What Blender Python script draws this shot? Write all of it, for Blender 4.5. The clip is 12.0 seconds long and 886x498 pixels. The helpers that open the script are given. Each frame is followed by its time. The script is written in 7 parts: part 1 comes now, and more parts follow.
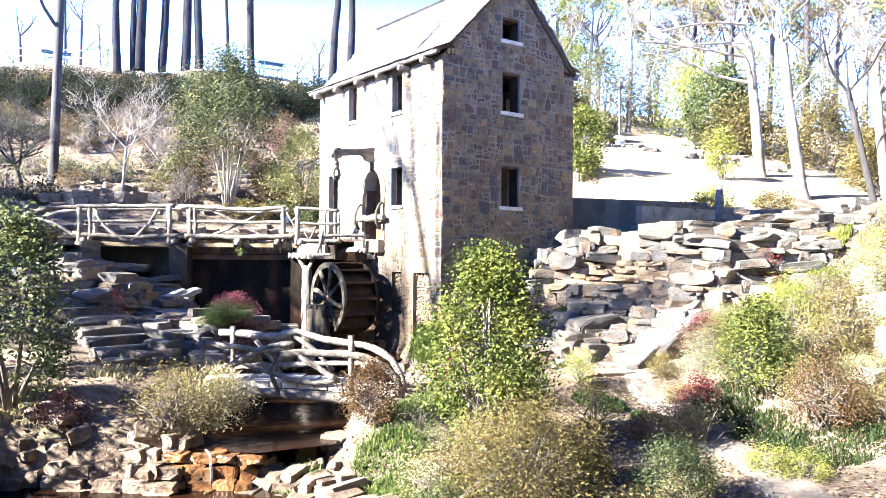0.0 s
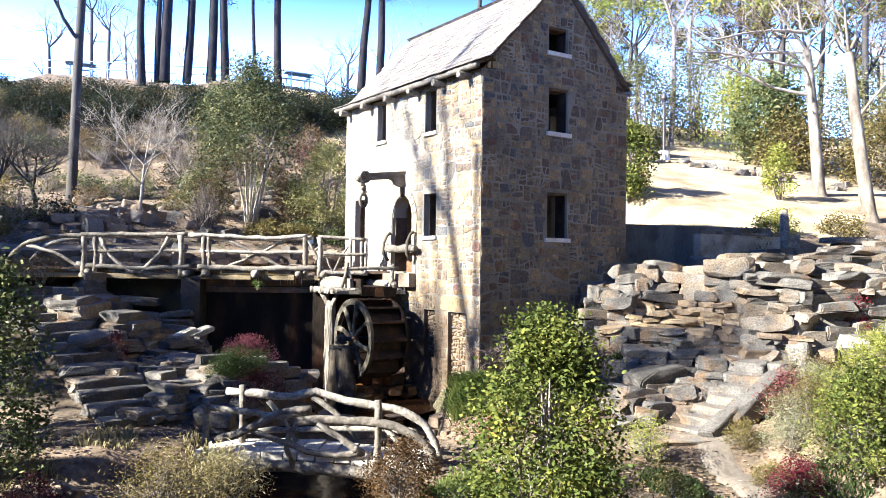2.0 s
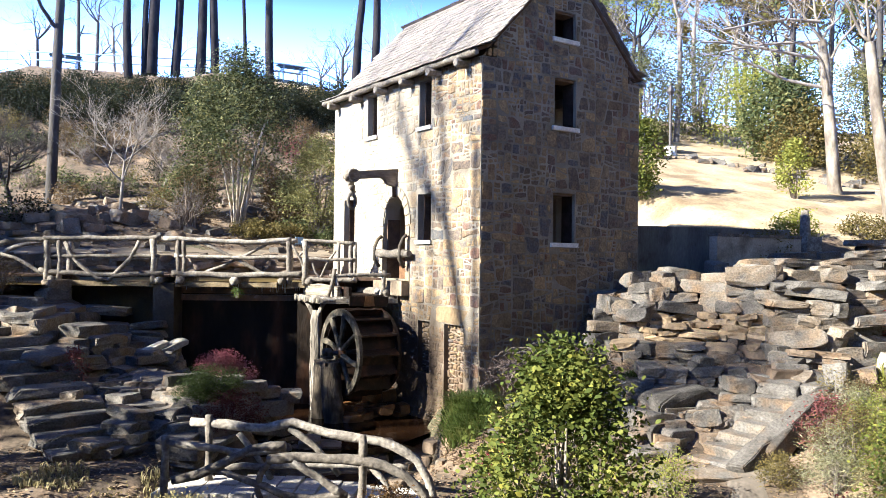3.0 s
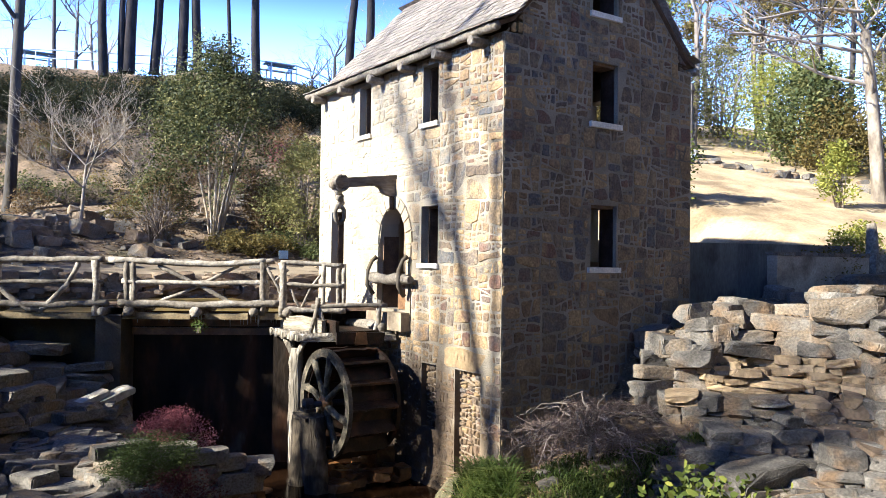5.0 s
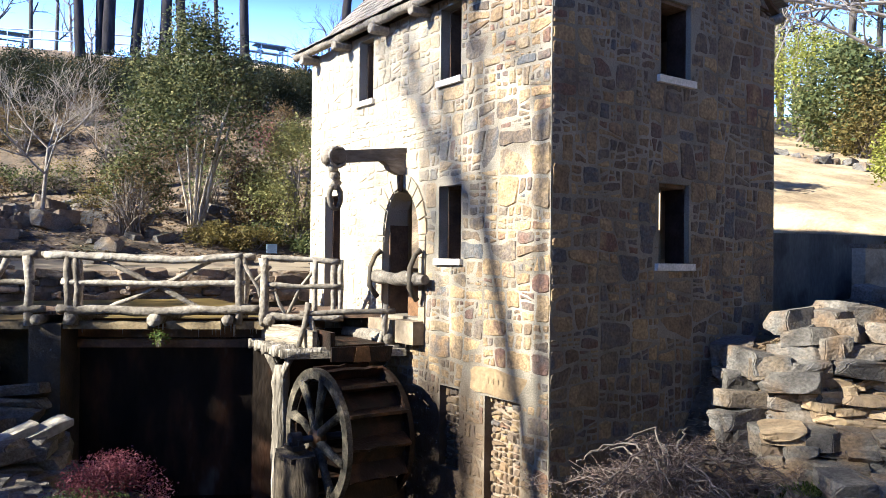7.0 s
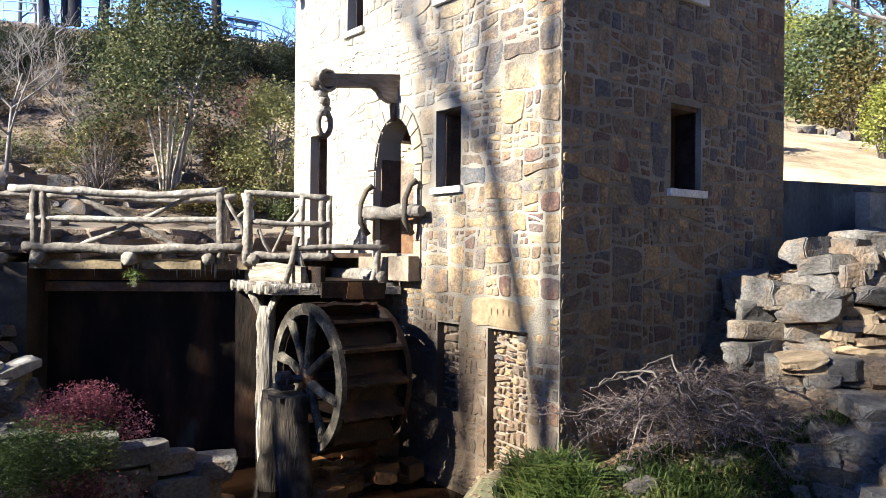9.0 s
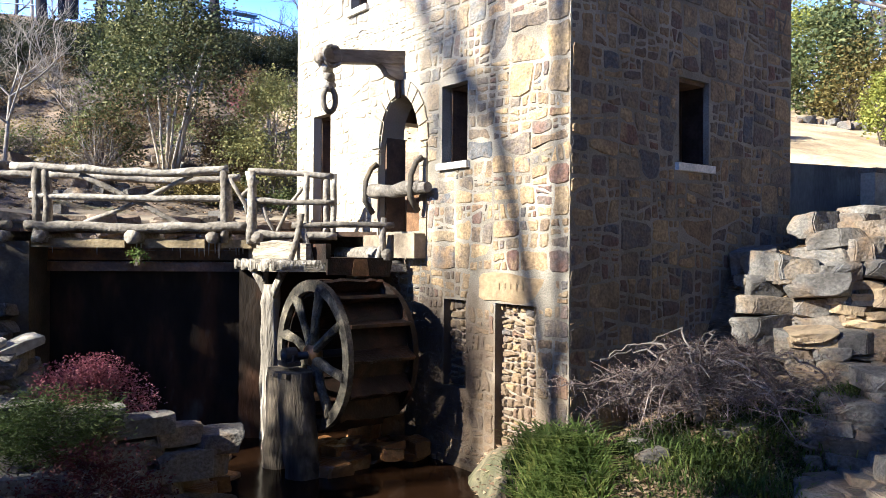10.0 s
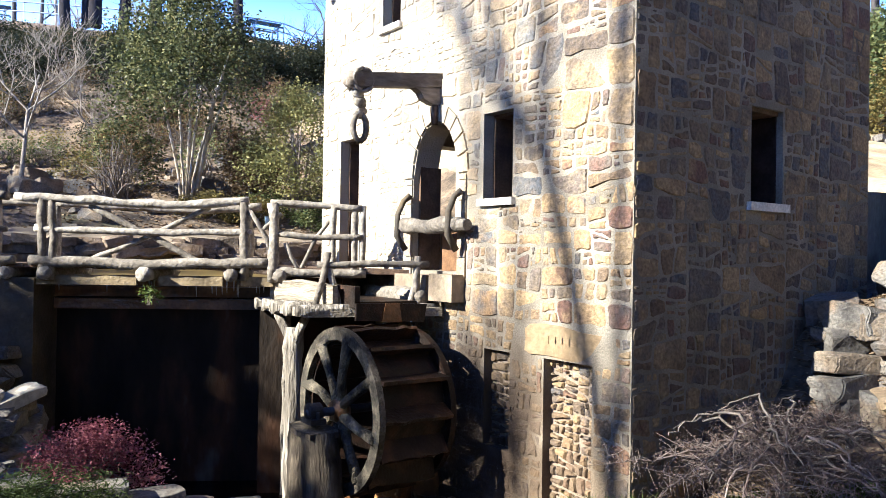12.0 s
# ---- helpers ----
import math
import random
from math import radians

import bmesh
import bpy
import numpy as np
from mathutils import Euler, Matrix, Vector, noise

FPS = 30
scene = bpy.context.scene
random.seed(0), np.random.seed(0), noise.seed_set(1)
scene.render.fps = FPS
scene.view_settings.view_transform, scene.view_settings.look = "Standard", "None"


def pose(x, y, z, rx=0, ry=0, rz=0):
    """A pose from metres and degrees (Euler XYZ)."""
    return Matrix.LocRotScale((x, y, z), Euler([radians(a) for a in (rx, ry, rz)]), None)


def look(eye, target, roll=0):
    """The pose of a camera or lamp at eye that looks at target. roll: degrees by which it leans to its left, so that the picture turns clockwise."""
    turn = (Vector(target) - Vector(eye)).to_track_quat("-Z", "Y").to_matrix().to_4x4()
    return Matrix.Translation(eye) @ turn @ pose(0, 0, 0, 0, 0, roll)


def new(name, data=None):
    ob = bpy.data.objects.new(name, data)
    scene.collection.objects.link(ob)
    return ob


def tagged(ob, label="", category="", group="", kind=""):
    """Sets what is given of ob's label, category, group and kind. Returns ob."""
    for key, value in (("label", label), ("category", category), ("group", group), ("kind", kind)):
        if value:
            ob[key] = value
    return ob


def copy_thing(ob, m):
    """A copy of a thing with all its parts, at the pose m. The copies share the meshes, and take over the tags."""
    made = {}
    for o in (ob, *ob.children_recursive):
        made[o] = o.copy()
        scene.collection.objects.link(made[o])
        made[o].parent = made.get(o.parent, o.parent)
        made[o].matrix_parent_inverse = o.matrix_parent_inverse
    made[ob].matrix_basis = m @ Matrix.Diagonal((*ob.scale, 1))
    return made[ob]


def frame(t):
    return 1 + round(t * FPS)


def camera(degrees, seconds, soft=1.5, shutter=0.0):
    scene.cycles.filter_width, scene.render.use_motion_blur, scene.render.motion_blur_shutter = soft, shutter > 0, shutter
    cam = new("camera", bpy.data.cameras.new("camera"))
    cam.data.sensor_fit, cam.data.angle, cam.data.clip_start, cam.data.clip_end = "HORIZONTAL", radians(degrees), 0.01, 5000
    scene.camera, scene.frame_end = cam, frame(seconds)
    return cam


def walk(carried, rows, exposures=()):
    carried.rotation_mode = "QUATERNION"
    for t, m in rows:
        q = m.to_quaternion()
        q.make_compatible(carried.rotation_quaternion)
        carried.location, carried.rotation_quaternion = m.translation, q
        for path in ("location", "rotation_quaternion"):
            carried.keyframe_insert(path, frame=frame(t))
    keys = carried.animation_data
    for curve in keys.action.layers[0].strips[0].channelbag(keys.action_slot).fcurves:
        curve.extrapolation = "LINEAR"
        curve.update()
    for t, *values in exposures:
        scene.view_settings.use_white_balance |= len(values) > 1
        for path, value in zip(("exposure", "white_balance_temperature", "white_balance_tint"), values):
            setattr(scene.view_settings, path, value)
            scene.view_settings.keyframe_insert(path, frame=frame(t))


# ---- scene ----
cam = camera(59.0, 12.0, 0.8)
EXPOSURE = [(0.0, 3.78, 4450, 19), (0.5, 3.58, 4460, 18), (1.0, 3.35, 4480, 17), (2.0, 2.92, 4500, 16), (3.5, 2.49, 4610, 16), (6.5, 2.40, 4620, 15), (9.5, 2.48, 4540, 16), (12.0, 2.58, 4530, 16)]
PATH = [
    (0, (-12.174, -19.415, -0.449), (-11.096, -17.73, -0.431), 0.4),
    (0.5, (-11.978, -18.912, -0.335), (-10.955, -17.193, -0.311), 0.7),
    (1, (-11.709, -18.412, -0.189), (-10.685, -16.694, -0.17), 0.8),
    (1.5, (-11.459, -17.796, 0.148), (-10.443, -16.073, 0.173), 0.5),
    (2, (-11.062, -17.139, 0.359), (-10.046, -15.417, 0.396), 0.7),
    (2.5, (-10.563, -16.376, 0.511), (-9.552, -14.651, 0.545), 0.8),
    (3, (-10.04, -15.515, 0.672), (-9.019, -13.795, 0.696), 0.7),
    (3.5, (-9.499, -14.591, 0.915), (-8.481, -12.87, 0.952), 0.7),
    (5.5, (-7.929, -10.989, 1.178), (-6.892, -9.279, 1.214), 0.7),
    (6, (-7.501, -9.993, 1.242), (-6.495, -8.264, 1.278), 0.6),
    (6.5, (-7.126, -9.201, 1.282), (-6.104, -7.482, 1.311), 0.6),
    (7, (-6.882, -8.656, 1.158), (-5.837, -6.951, 1.18), 0.6),
    (9, (-6.799, -7.766, 0.137), (-5.694, -6.1, 0.144), 0.5),
    (9.5, (-6.874, -7.735, -0.137), (-5.778, -6.062, -0.134), 0.5),
    (10, (-6.871, -7.614, -0.207), (-5.759, -5.952, -0.204), 0.4),
    (10.5, (-6.76, -7.337, -0.15), (-5.665, -5.664, -0.131), 0.6),
    (11, (-6.646, -7.096, 0.073), (-5.559, -5.418, 0.089), 0.7),
    (11.5, (-6.623, -6.92, 0.269), (-5.558, -5.227, 0.277), 0.9),
    (12, (-6.474, -6.49, 0.334), (-5.406, -4.8, 0.351), 0.9),
]
walk(cam, [(t, look(eye, target, roll)) for t, eye, target, roll in PATH], EXPOSURE)

# ---------------------------------------------------------------- light
SUN_EL, SUN_AZ = 29.0, 275.0
world = bpy.data.worlds.new("sky")
scene.world = world
world.use_nodes = True
wn = world.node_tree.nodes
sky = wn.new("ShaderNodeTexSky")
sky.sky_type, sky.sun_disc = "NISHITA", False
sky.air_density, sky.dust_density, sky.ozone_density = 1.0, 1.6, 2.5
sky.sun_elevation, sky.sun_rotation = radians(SUN_EL), radians(SUN_AZ)
wn["Background"].inputs[1].default_value = 0.0100
# winter haze that whitens the sky towards the horizon, all round
wco, wsep, wmap, wadd = wn.new("ShaderNodeTexCoord"), wn.new("ShaderNodeSeparateXYZ"), wn.new("ShaderNodeMapRange"), wn.new("ShaderNodeMix")
wl = world.node_tree.links
wl.new(wco.outputs["Generated"], wsep.inputs[0])
wl.new(wsep.outputs["Z"], wmap.inputs[0])
wmap.interpolation_type = "SMOOTHSTEP"
wmap.inputs[1].default_value, wmap.inputs[2].default_value, wmap.inputs[3].default_value, wmap.inputs[4].default_value = 0.04, 0.38, 1.0, 0.0
wadd.data_type, wadd.blend_type = "RGBA", "ADD"
wadd.inputs[7].default_value = (70.0, 100.0, 156.0, 1)
wl.new(wmap.outputs[0], wadd.inputs[0])
wtint = wn.new("ShaderNodeMix")
wtint.data_type, wtint.blend_type = "RGBA", "MULTIPLY"
wtint.inputs[0].default_value, wtint.inputs[7].default_value = 1.0, (0.54, 0.90, 1.70, 1)
wl.new(sky.outputs[0], wtint.inputs[6])
wl.new(wtint.outputs[2], wadd.inputs[6])
wl.new(wadd.outputs[2], wn["Background"].inputs[0])
sun_data = bpy.data.lights.new("sun", "SUN")
sun_data.energy, sun_data.angle, sun_data.color = 5.0, radians(0.7), (1.0, 0.765, 0.405)
sun = new("sun", sun_data)
sun.matrix_world = look((-10, 0.85, 10 * math.tan(radians(SUN_EL))), (0, 0, 0))


# ---------------------------------------------------------------- materials
def ramp_of(nt, stops):
    r = nt.nodes.new("ShaderNodeValToRGB")
    els = r.color_ramp.elements
    while len(els) < len(stops):
        els.new(0.5)
    for e, (p, c) in zip(els, stops):
        e.position, e.color = p, (*c, 1)
    return r


def surface(name, stops, scale=3.0, rough=0.85, bump=0.25, fine=30.0, pieces=0.0, stain=None, metal=0.0, stretch=(1, 1, 1), island=True,
            leaf=0.0, spec=0.5, grain=(0.72, 1.2), placed=False):
    """Colours over a coarse noise, a fine grain, a shift from piece to piece, stains and a relief."""
    m = bpy.data.materials.new(name)
    m.use_nodes = True
    nt = m.node_tree
    N, L = nt.nodes, nt.links
    bsdf = N["Principled BSDF"]
    co = N.new("ShaderNodeTexCoord")
    mp = N.new("ShaderNodeMapping")
    mp.inputs["Scale"].default_value = stretch
    where = N.new("ShaderNodeNewGeometry").outputs["Position"] if placed else co.outputs["Object"]
    L.new(where, mp.inputs[0])
    a = N.new("ShaderNodeTexNoise")
    a.inputs["Scale"].default_value, a.inputs["Detail"].default_value = scale, 4
    L.new(mp.outputs[0], a.inputs[0])
    b = N.new("ShaderNodeTexNoise")
    b.inputs["Scale"].default_value, b.inputs["Detail"].default_value = fine, 5
    L.new(mp.outputs[0], b.inputs[0])
    fac = a.outputs[0]
    spread = N.new("ShaderNodeMapRange")
    spread.inputs[1].default_value, spread.inputs[2].default_value = 0.3, 0.7
    L.new(fac, spread.inputs[0])
    fac = spread.outputs[0]
    if pieces > 0:
        info = N.new("ShaderNodeObjectInfo")
        rnd = info.outputs["Random"]
        if island:
            geo = N.new("ShaderNodeNewGeometry")
            add = N.new("ShaderNodeMath")
            add.operation = "ADD"
            L.new(rnd, add.inputs[0])
            L.new(geo.outputs["Random Per Island"], add.inputs[1])
            fr = N.new("ShaderNodeMath")
            fr.operation = "FRACT"
            L.new(add.outputs[0], fr.inputs[0])
            rnd = fr.outputs[0]
        mx = N.new("ShaderNodeMix")
        mx.inputs[0].default_value = pieces
        L.new(fac, mx.inputs[2])
        L.new(rnd, mx.inputs[3])
        fac = mx.outputs[0]
    r = ramp_of(nt, stops)
    L.new(fac, r.inputs[0])
    col = r.outputs[0]
    if stain:
        colour, size, low, high = stain
        s = N.new("ShaderNodeTexNoise")
        s.inputs["Scale"].default_value, s.inputs["Detail"].default_value = size, 6
        L.new(where, s.inputs[0])
        sr = N.new("ShaderNodeMapRange")
        sr.inputs[1].default_value, sr.inputs[2].default_value = low, high
        L.new(s.outputs[0], sr.inputs[0])
        sm = N.new("ShaderNodeMix")
        sm.data_type = "RGBA"
        sm.inputs[7].default_value = (*colour, 1)
        L.new(sr.outputs[0], sm.inputs[0])
        L.new(col, sm.inputs[6])
        col = sm.outputs[2]
    gr = N.new("ShaderNodeMapRange")
    gr.inputs[1].default_value, gr.inputs[2].default_value, gr.inputs[3].default_value, gr.inputs[4].default_value = 0.25, 0.75, *grain
    L.new(b.outputs[0], gr.inputs[0])
    mul = N.new("ShaderNodeMix")
    mul.data_type, mul.blend_type = "RGBA", "MULTIPLY"
    mul.inputs[0].default_value = 1
    L.new(col, mul.inputs[6])
    L.new(gr.outputs[0], mul.inputs[7])
    L.new(mul.outputs[2], bsdf.inputs["Base Color"])
    bsdf.inputs["Roughness"].default_value, bsdf.inputs["Metallic"].default_value = rough, metal
    bsdf.inputs["Specular IOR Level"].default_value = spec
    if bump > 0:
        bp = N.new("ShaderNodeBump")
        bp.inputs["Strength"].default_value, bp.inputs["Distance"].default_value = bump, 0.03
        sm2 = N.new("ShaderNodeMath")
        sm2.operation = "MULTIPLY_ADD"
        L.new(a.outputs[0], sm2.inputs[0])
        sm2.inputs[1].default_value = 2.0
        L.new(b.outputs[0], sm2.inputs[2])
        L.new(sm2.outputs[0], bp.inputs["Height"])
        L.new(bp.outputs[0], bsdf.inputs["Normal"])
    if leaf > 0:
        tr = N.new("ShaderNodeBsdfTranslucent")
        L.new(mul.outputs[2], tr.inputs[0])
        ms = N.new("ShaderNodeMixShader")
        ms.inputs[0].default_value = leaf
        L.new(bsdf.outputs[0], ms.inputs[1])
        L.new(tr.outputs[0], ms.inputs[2])
        L.new(ms.outputs[0], N["Material Output"].inputs[0])
    return m


M_STONE = surface("rubble_stone", [(0.0, (0.070, 0.058, 0.052)), (0.10, (0.20, 0.138, 0.076)), (0.22, (0.35, 0.25, 0.128)), (0.32, (0.085, 0.070, 0.062)), (0.44, (0.26, 0.196, 0.112)), (0.54, (0.125, 0.104, 0.088)),
                                   (0.62, (0.138, 0.078, 0.057)), (0.70, (0.33, 0.238, 0.122)), (0.80, (0.165, 0.127, 0.086)), (0.89, (0.080, 0.087, 0.102)), (1.0, (0.35, 0.22, 0.095))],
                  scale=4.5, fine=24, bump=0.9, pieces=0.90, rough=0.9, grain=(0.5, 1.3), stain=((0.065, 0.048, 0.036), 0.8, 0.52, 0.78))
M_MORTAR = surface("lime_mortar", [(0.0, (0.175, 0.157, 0.128)), (1.0, (0.30, 0.27, 0.218))], scale=1.2, fine=40, bump=0.6, rough=0.95,
                   stain=((0.10, 0.085, 0.065), 1.1, 0.45, 0.70))
M_REVEAL = surface("dark_reveal", [(0, (0.018, 0.012, 0.010)), (1, (0.05, 0.035, 0.029))], scale=3, fine=20, bump=0.5, spec=0.1)


def stain_light_patch(m, at, radius, colour, strength=0.9):
    """A ragged-edged patch on the wall about a point: stain, painted shade or painted glare."""
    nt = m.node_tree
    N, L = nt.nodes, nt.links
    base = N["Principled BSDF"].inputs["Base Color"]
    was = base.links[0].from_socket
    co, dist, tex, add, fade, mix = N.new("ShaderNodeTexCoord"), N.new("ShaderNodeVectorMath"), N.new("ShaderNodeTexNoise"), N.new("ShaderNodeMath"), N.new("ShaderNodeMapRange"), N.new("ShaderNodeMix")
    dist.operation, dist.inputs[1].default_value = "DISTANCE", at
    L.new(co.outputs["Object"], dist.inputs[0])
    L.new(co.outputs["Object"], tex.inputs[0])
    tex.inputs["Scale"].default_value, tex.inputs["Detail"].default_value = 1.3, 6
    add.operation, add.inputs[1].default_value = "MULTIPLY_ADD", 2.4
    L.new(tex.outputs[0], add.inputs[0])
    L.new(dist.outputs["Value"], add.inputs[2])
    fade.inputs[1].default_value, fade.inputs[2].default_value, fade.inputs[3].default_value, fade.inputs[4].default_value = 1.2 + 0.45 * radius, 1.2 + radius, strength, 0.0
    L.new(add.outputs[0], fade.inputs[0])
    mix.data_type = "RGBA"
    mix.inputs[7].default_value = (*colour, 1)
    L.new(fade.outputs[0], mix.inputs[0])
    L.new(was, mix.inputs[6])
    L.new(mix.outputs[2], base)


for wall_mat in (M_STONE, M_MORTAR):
    # pale patch: sun glare painted into the upper wall's colour
    stain_light_patch(wall_mat, (0.0, 6.4, 7.4), 5.2, (0.50, 0.45, 0.35), 0.5)
    stain_light_patch(wall_mat, (0.0, 1.3, 1.0), 2.4, (0.16, 0.105, 0.052), 0.55)
    # wheel splash, taken near black to paint in the wheel's shadow as well
    stain_light_patch(wall_mat, (0.0, 3.2, 1.9), 2.5, (0.028, 0.017, 0.010))
M_SILL = surface("white_stone_sill", [(0, (0.55, 0.53, 0.50)), (1, (0.72, 0.70, 0.66))], fine=25, bump=0.2)
M_SLATE = surface("slate_shingle", [(0, (0.13, 0.12, 0.11)), (0.5, (0.20, 0.18, 0.165)), (1, (0.27, 0.245, 0.22))], scale=1.5, fine=18, pieces=0.6, bump=0.6, rough=0.8, grain=(0.55, 1.3))
M_LOG = surface("weathered_log", [(0, (0.065, 0.055, 0.045)), (0.45, (0.185, 0.164, 0.138)), (1, (0.39, 0.36, 0.315))], scale=4, fine=16, bump=0.5, rough=0.9, pieces=0.5, island=False, grain=(0.55, 1.22),
                stain=((0.13, 0.112, 0.092), 3.2, 0.50, 0.72))
M_CEDAR = surface("furrowed_cedar", [(0, (0.035, 0.029, 0.023)), (0.4, (0.12, 0.105, 0.085)), (0.7, (0.25, 0.225, 0.19)), (1, (0.38, 0.35, 0.305))], scale=9, fine=34, bump=1.0, rough=0.9, stretch=(1, 1, 0.12))
M_PLANK = surface("rough_sawn_plank", [(0, (0.11, 0.092, 0.068)), (0.5, (0.22, 0.19, 0.145)), (1, (0.36, 0.32, 0.255))], scale=5, fine=26, bump=0.9, rough=0.9, stretch=(1, 0.25, 2.0))
M_HEWN = surface("hewn_beam", [(0, (0.06, 0.048, 0.037)), (0.5, (0.15, 0.125, 0.10)), (1, (0.27, 0.235, 0.195))], scale=4, fine=20, bump=0.9, rough=0.9, stretch=(0.3, 1, 1))
M_LOG_END = surface("log_end", [(0, (0.40, 0.37, 0.33)), (1, (0.55, 0.52, 0.47))], scale=12, fine=60, bump=0.4)
M_ROCK = surface("sandstone", [(0, (0.042, 0.038, 0.034)), (0.3, (0.095, 0.087, 0.079)), (0.55, (0.15, 0.14, 0.128)), (0.78, (0.17, 0.135, 0.096)), (1, (0.27, 0.24, 0.20))], scale=2.6, fine=22, stretch=(1, 1, 1.2), grain=(0.5, 1.35), placed=True,
                 bump=0.75, pieces=0.62, rough=0.92, stain=((0.17, 0.115, 0.065), 1.7, 0.52, 0.70))
M_RUSTROCK = surface("iron_stained_rock", [(0, (0.05, 0.026, 0.012)), (0.5, (0.13, 0.062, 0.02)), (1, (0.25, 0.125, 0.04))], scale=2, fine=16, placed=True, bump=0.6, rough=0.35)
# wet streaked dam colour, kept near black to include the bridge's shade
M_DAM = surface("wet_dam_wall_shaded", [(0, (0.006, 0.005, 0.004)), (0.5, (0.018, 0.012, 0.008)), (0.8, (0.05, 0.024, 0.012)), (1, (0.085, 0.07, 0.055))], scale=1.6, fine=10, bump=0.7, rough=0.7, spec=0.15,
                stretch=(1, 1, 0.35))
M_CONC = surface("mossy_concrete", [(0, (0.022, 0.019, 0.016)), (1, (0.085, 0.072, 0.056))], scale=1.4, fine=20, bump=0.4, stain=((0.10, 0.07, 0.03), 1.0, 0.5, 0.7))
# wet wood and rusty paddles, darkened further to paint the shade inside the wheel
M_WHEEL = surface("wet_shade_toned_wood", [(0, (0.006, 0.004, 0.003)), (0.5, (0.014, 0.008, 0.005)), (1, (0.045, 0.019, 0.009))], scale=4, fine=30, bump=0.5, rough=0.6, spec=0.25)
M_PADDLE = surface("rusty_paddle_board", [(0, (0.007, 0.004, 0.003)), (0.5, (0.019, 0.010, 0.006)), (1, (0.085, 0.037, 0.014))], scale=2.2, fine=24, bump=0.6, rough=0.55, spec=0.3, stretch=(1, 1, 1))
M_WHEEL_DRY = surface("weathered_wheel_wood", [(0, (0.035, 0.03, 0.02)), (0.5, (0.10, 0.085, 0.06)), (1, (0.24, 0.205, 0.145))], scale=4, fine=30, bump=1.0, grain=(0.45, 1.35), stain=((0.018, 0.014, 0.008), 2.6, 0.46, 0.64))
M_STUMP = surface("stump_wood", [(0, (0.022, 0.017, 0.012)), (0.45, (0.07, 0.054, 0.037)), (1, (0.20, 0.165, 0.115))], scale=5, fine=26, bump=1.0, stretch=(1, 1, 0.22), rough=0.9, stain=((0.016, 0.011, 0.007), 2.4, 0.44, 0.66))
M_IRON = surface("dark_iron", [(0, (0.03, 0.03, 0.035)), (1, (0.08, 0.07, 0.07))], fine=40, metal=0.5, rough=0.55)
M_DARKWOOD = surface("dark_wood", [(0, (0.05, 0.03, 0.02)), (1, (0.13, 0.08, 0.045))], scale=5, fine=30, bump=0.4)
M_INTERIOR = surface("interior_plaster", [(0, (0.14, 0.11, 0.08)), (1, (0.24, 0.19, 0.14))], scale=1.5, bump=0.4)
M_PATH = surface("flagstone_path", [(0, (0.095, 0.08, 0.064)), (1, (0.20, 0.172, 0.138))], scale=1.0, fine=12, bump=0.35)
M_GROUND = surface("leaf_litter_soil", [(0, (0.045, 0.034, 0.025)), (0.4, (0.10, 0.075, 0.05)), (0.7, (0.17, 0.125, 0.085)), (1, (0.20, 0.15, 0.10))], scale=0.9, fine=9,
                   bump=0.9, rough=0.95, grain=(0.45, 1.4), stain=((0.06, 0.065, 0.025), 0.35, 0.58, 0.75))
M_LAWN = surface("dormant_lawn", [(0, (0.26, 0.20, 0.12)), (1, (0.44, 0.36, 0.23))], scale=0.8, fine=9, bump=0.5, rough=0.95, stain=((0.17, 0.125, 0.075), 0.5, 0.48, 0.68))


def water_material(name, colour, rough=0.28, scale=7.0, bump=0.7):
    m = surface(name, [(0, tuple(c * 0.6 for c in colour)), (1, colour)], scale=0.8, fine=4, bump=0, rough=rough, spec=0.12)
    N, L = m.node_tree.nodes, m.node_tree.links
    tex = N.new("ShaderNodeTexNoise")
    tex.inputs["Scale"].default_value = scale
    bp = N.new("ShaderNodeBump")
    bp.inputs["Strength"].default_value, bp.inputs["Distance"].default_value = bump, 0.05
    L.new(tex.outputs[0], bp.inputs["Height"])
    L.new(bp.outputs[0], N["Principled BSDF"].inputs["Normal"])
    return m


M_WATER = water_material("rusty_brook_water", (0.013, 0.0065, 0.003), rough=0.14)
M_POND = water_material("upper_pond_water", (0.22, 0.16, 0.055), scale=1.5)
M_WALK = surface("sandy_walk", [(0, (0.11, 0.088, 0.062)), (0.5, (0.19, 0.155, 0.11)), (1, (0.28, 0.235, 0.17))], scale=0.5, fine=7, bump=0.5, stretch=(0.3, 1.4, 1), stain=((0.09, 0.068, 0.045), 0.45, 0.52, 0.7))


# ---------------------------------------------------------------- mesh helpers
def mesh_of(name, verts, faces, mat, smooth=False):
    me = bpy.data.meshes.new(name)
    me.from_pydata([tuple(v) for v in verts], [], faces)
    for m in (mat if isinstance(mat, (list, tuple)) else [mat]):
        me.materials.append(m)
    if smooth:
        me.polygons.foreach_set("use_smooth", [True] * len(me.polygons))
    me.update()
    return me


def part(name, me, parent, label=""):
    ob = new(name, me)
    ob.parent = parent
    if label:
        tagged(ob, label)
    return ob


def thing(name, at, label, category, group="", kind=""):
    ob = new(name)
    ob.empty_display_size = 0.2
    ob.location = at
    return tagged(ob, label, category, group, kind)


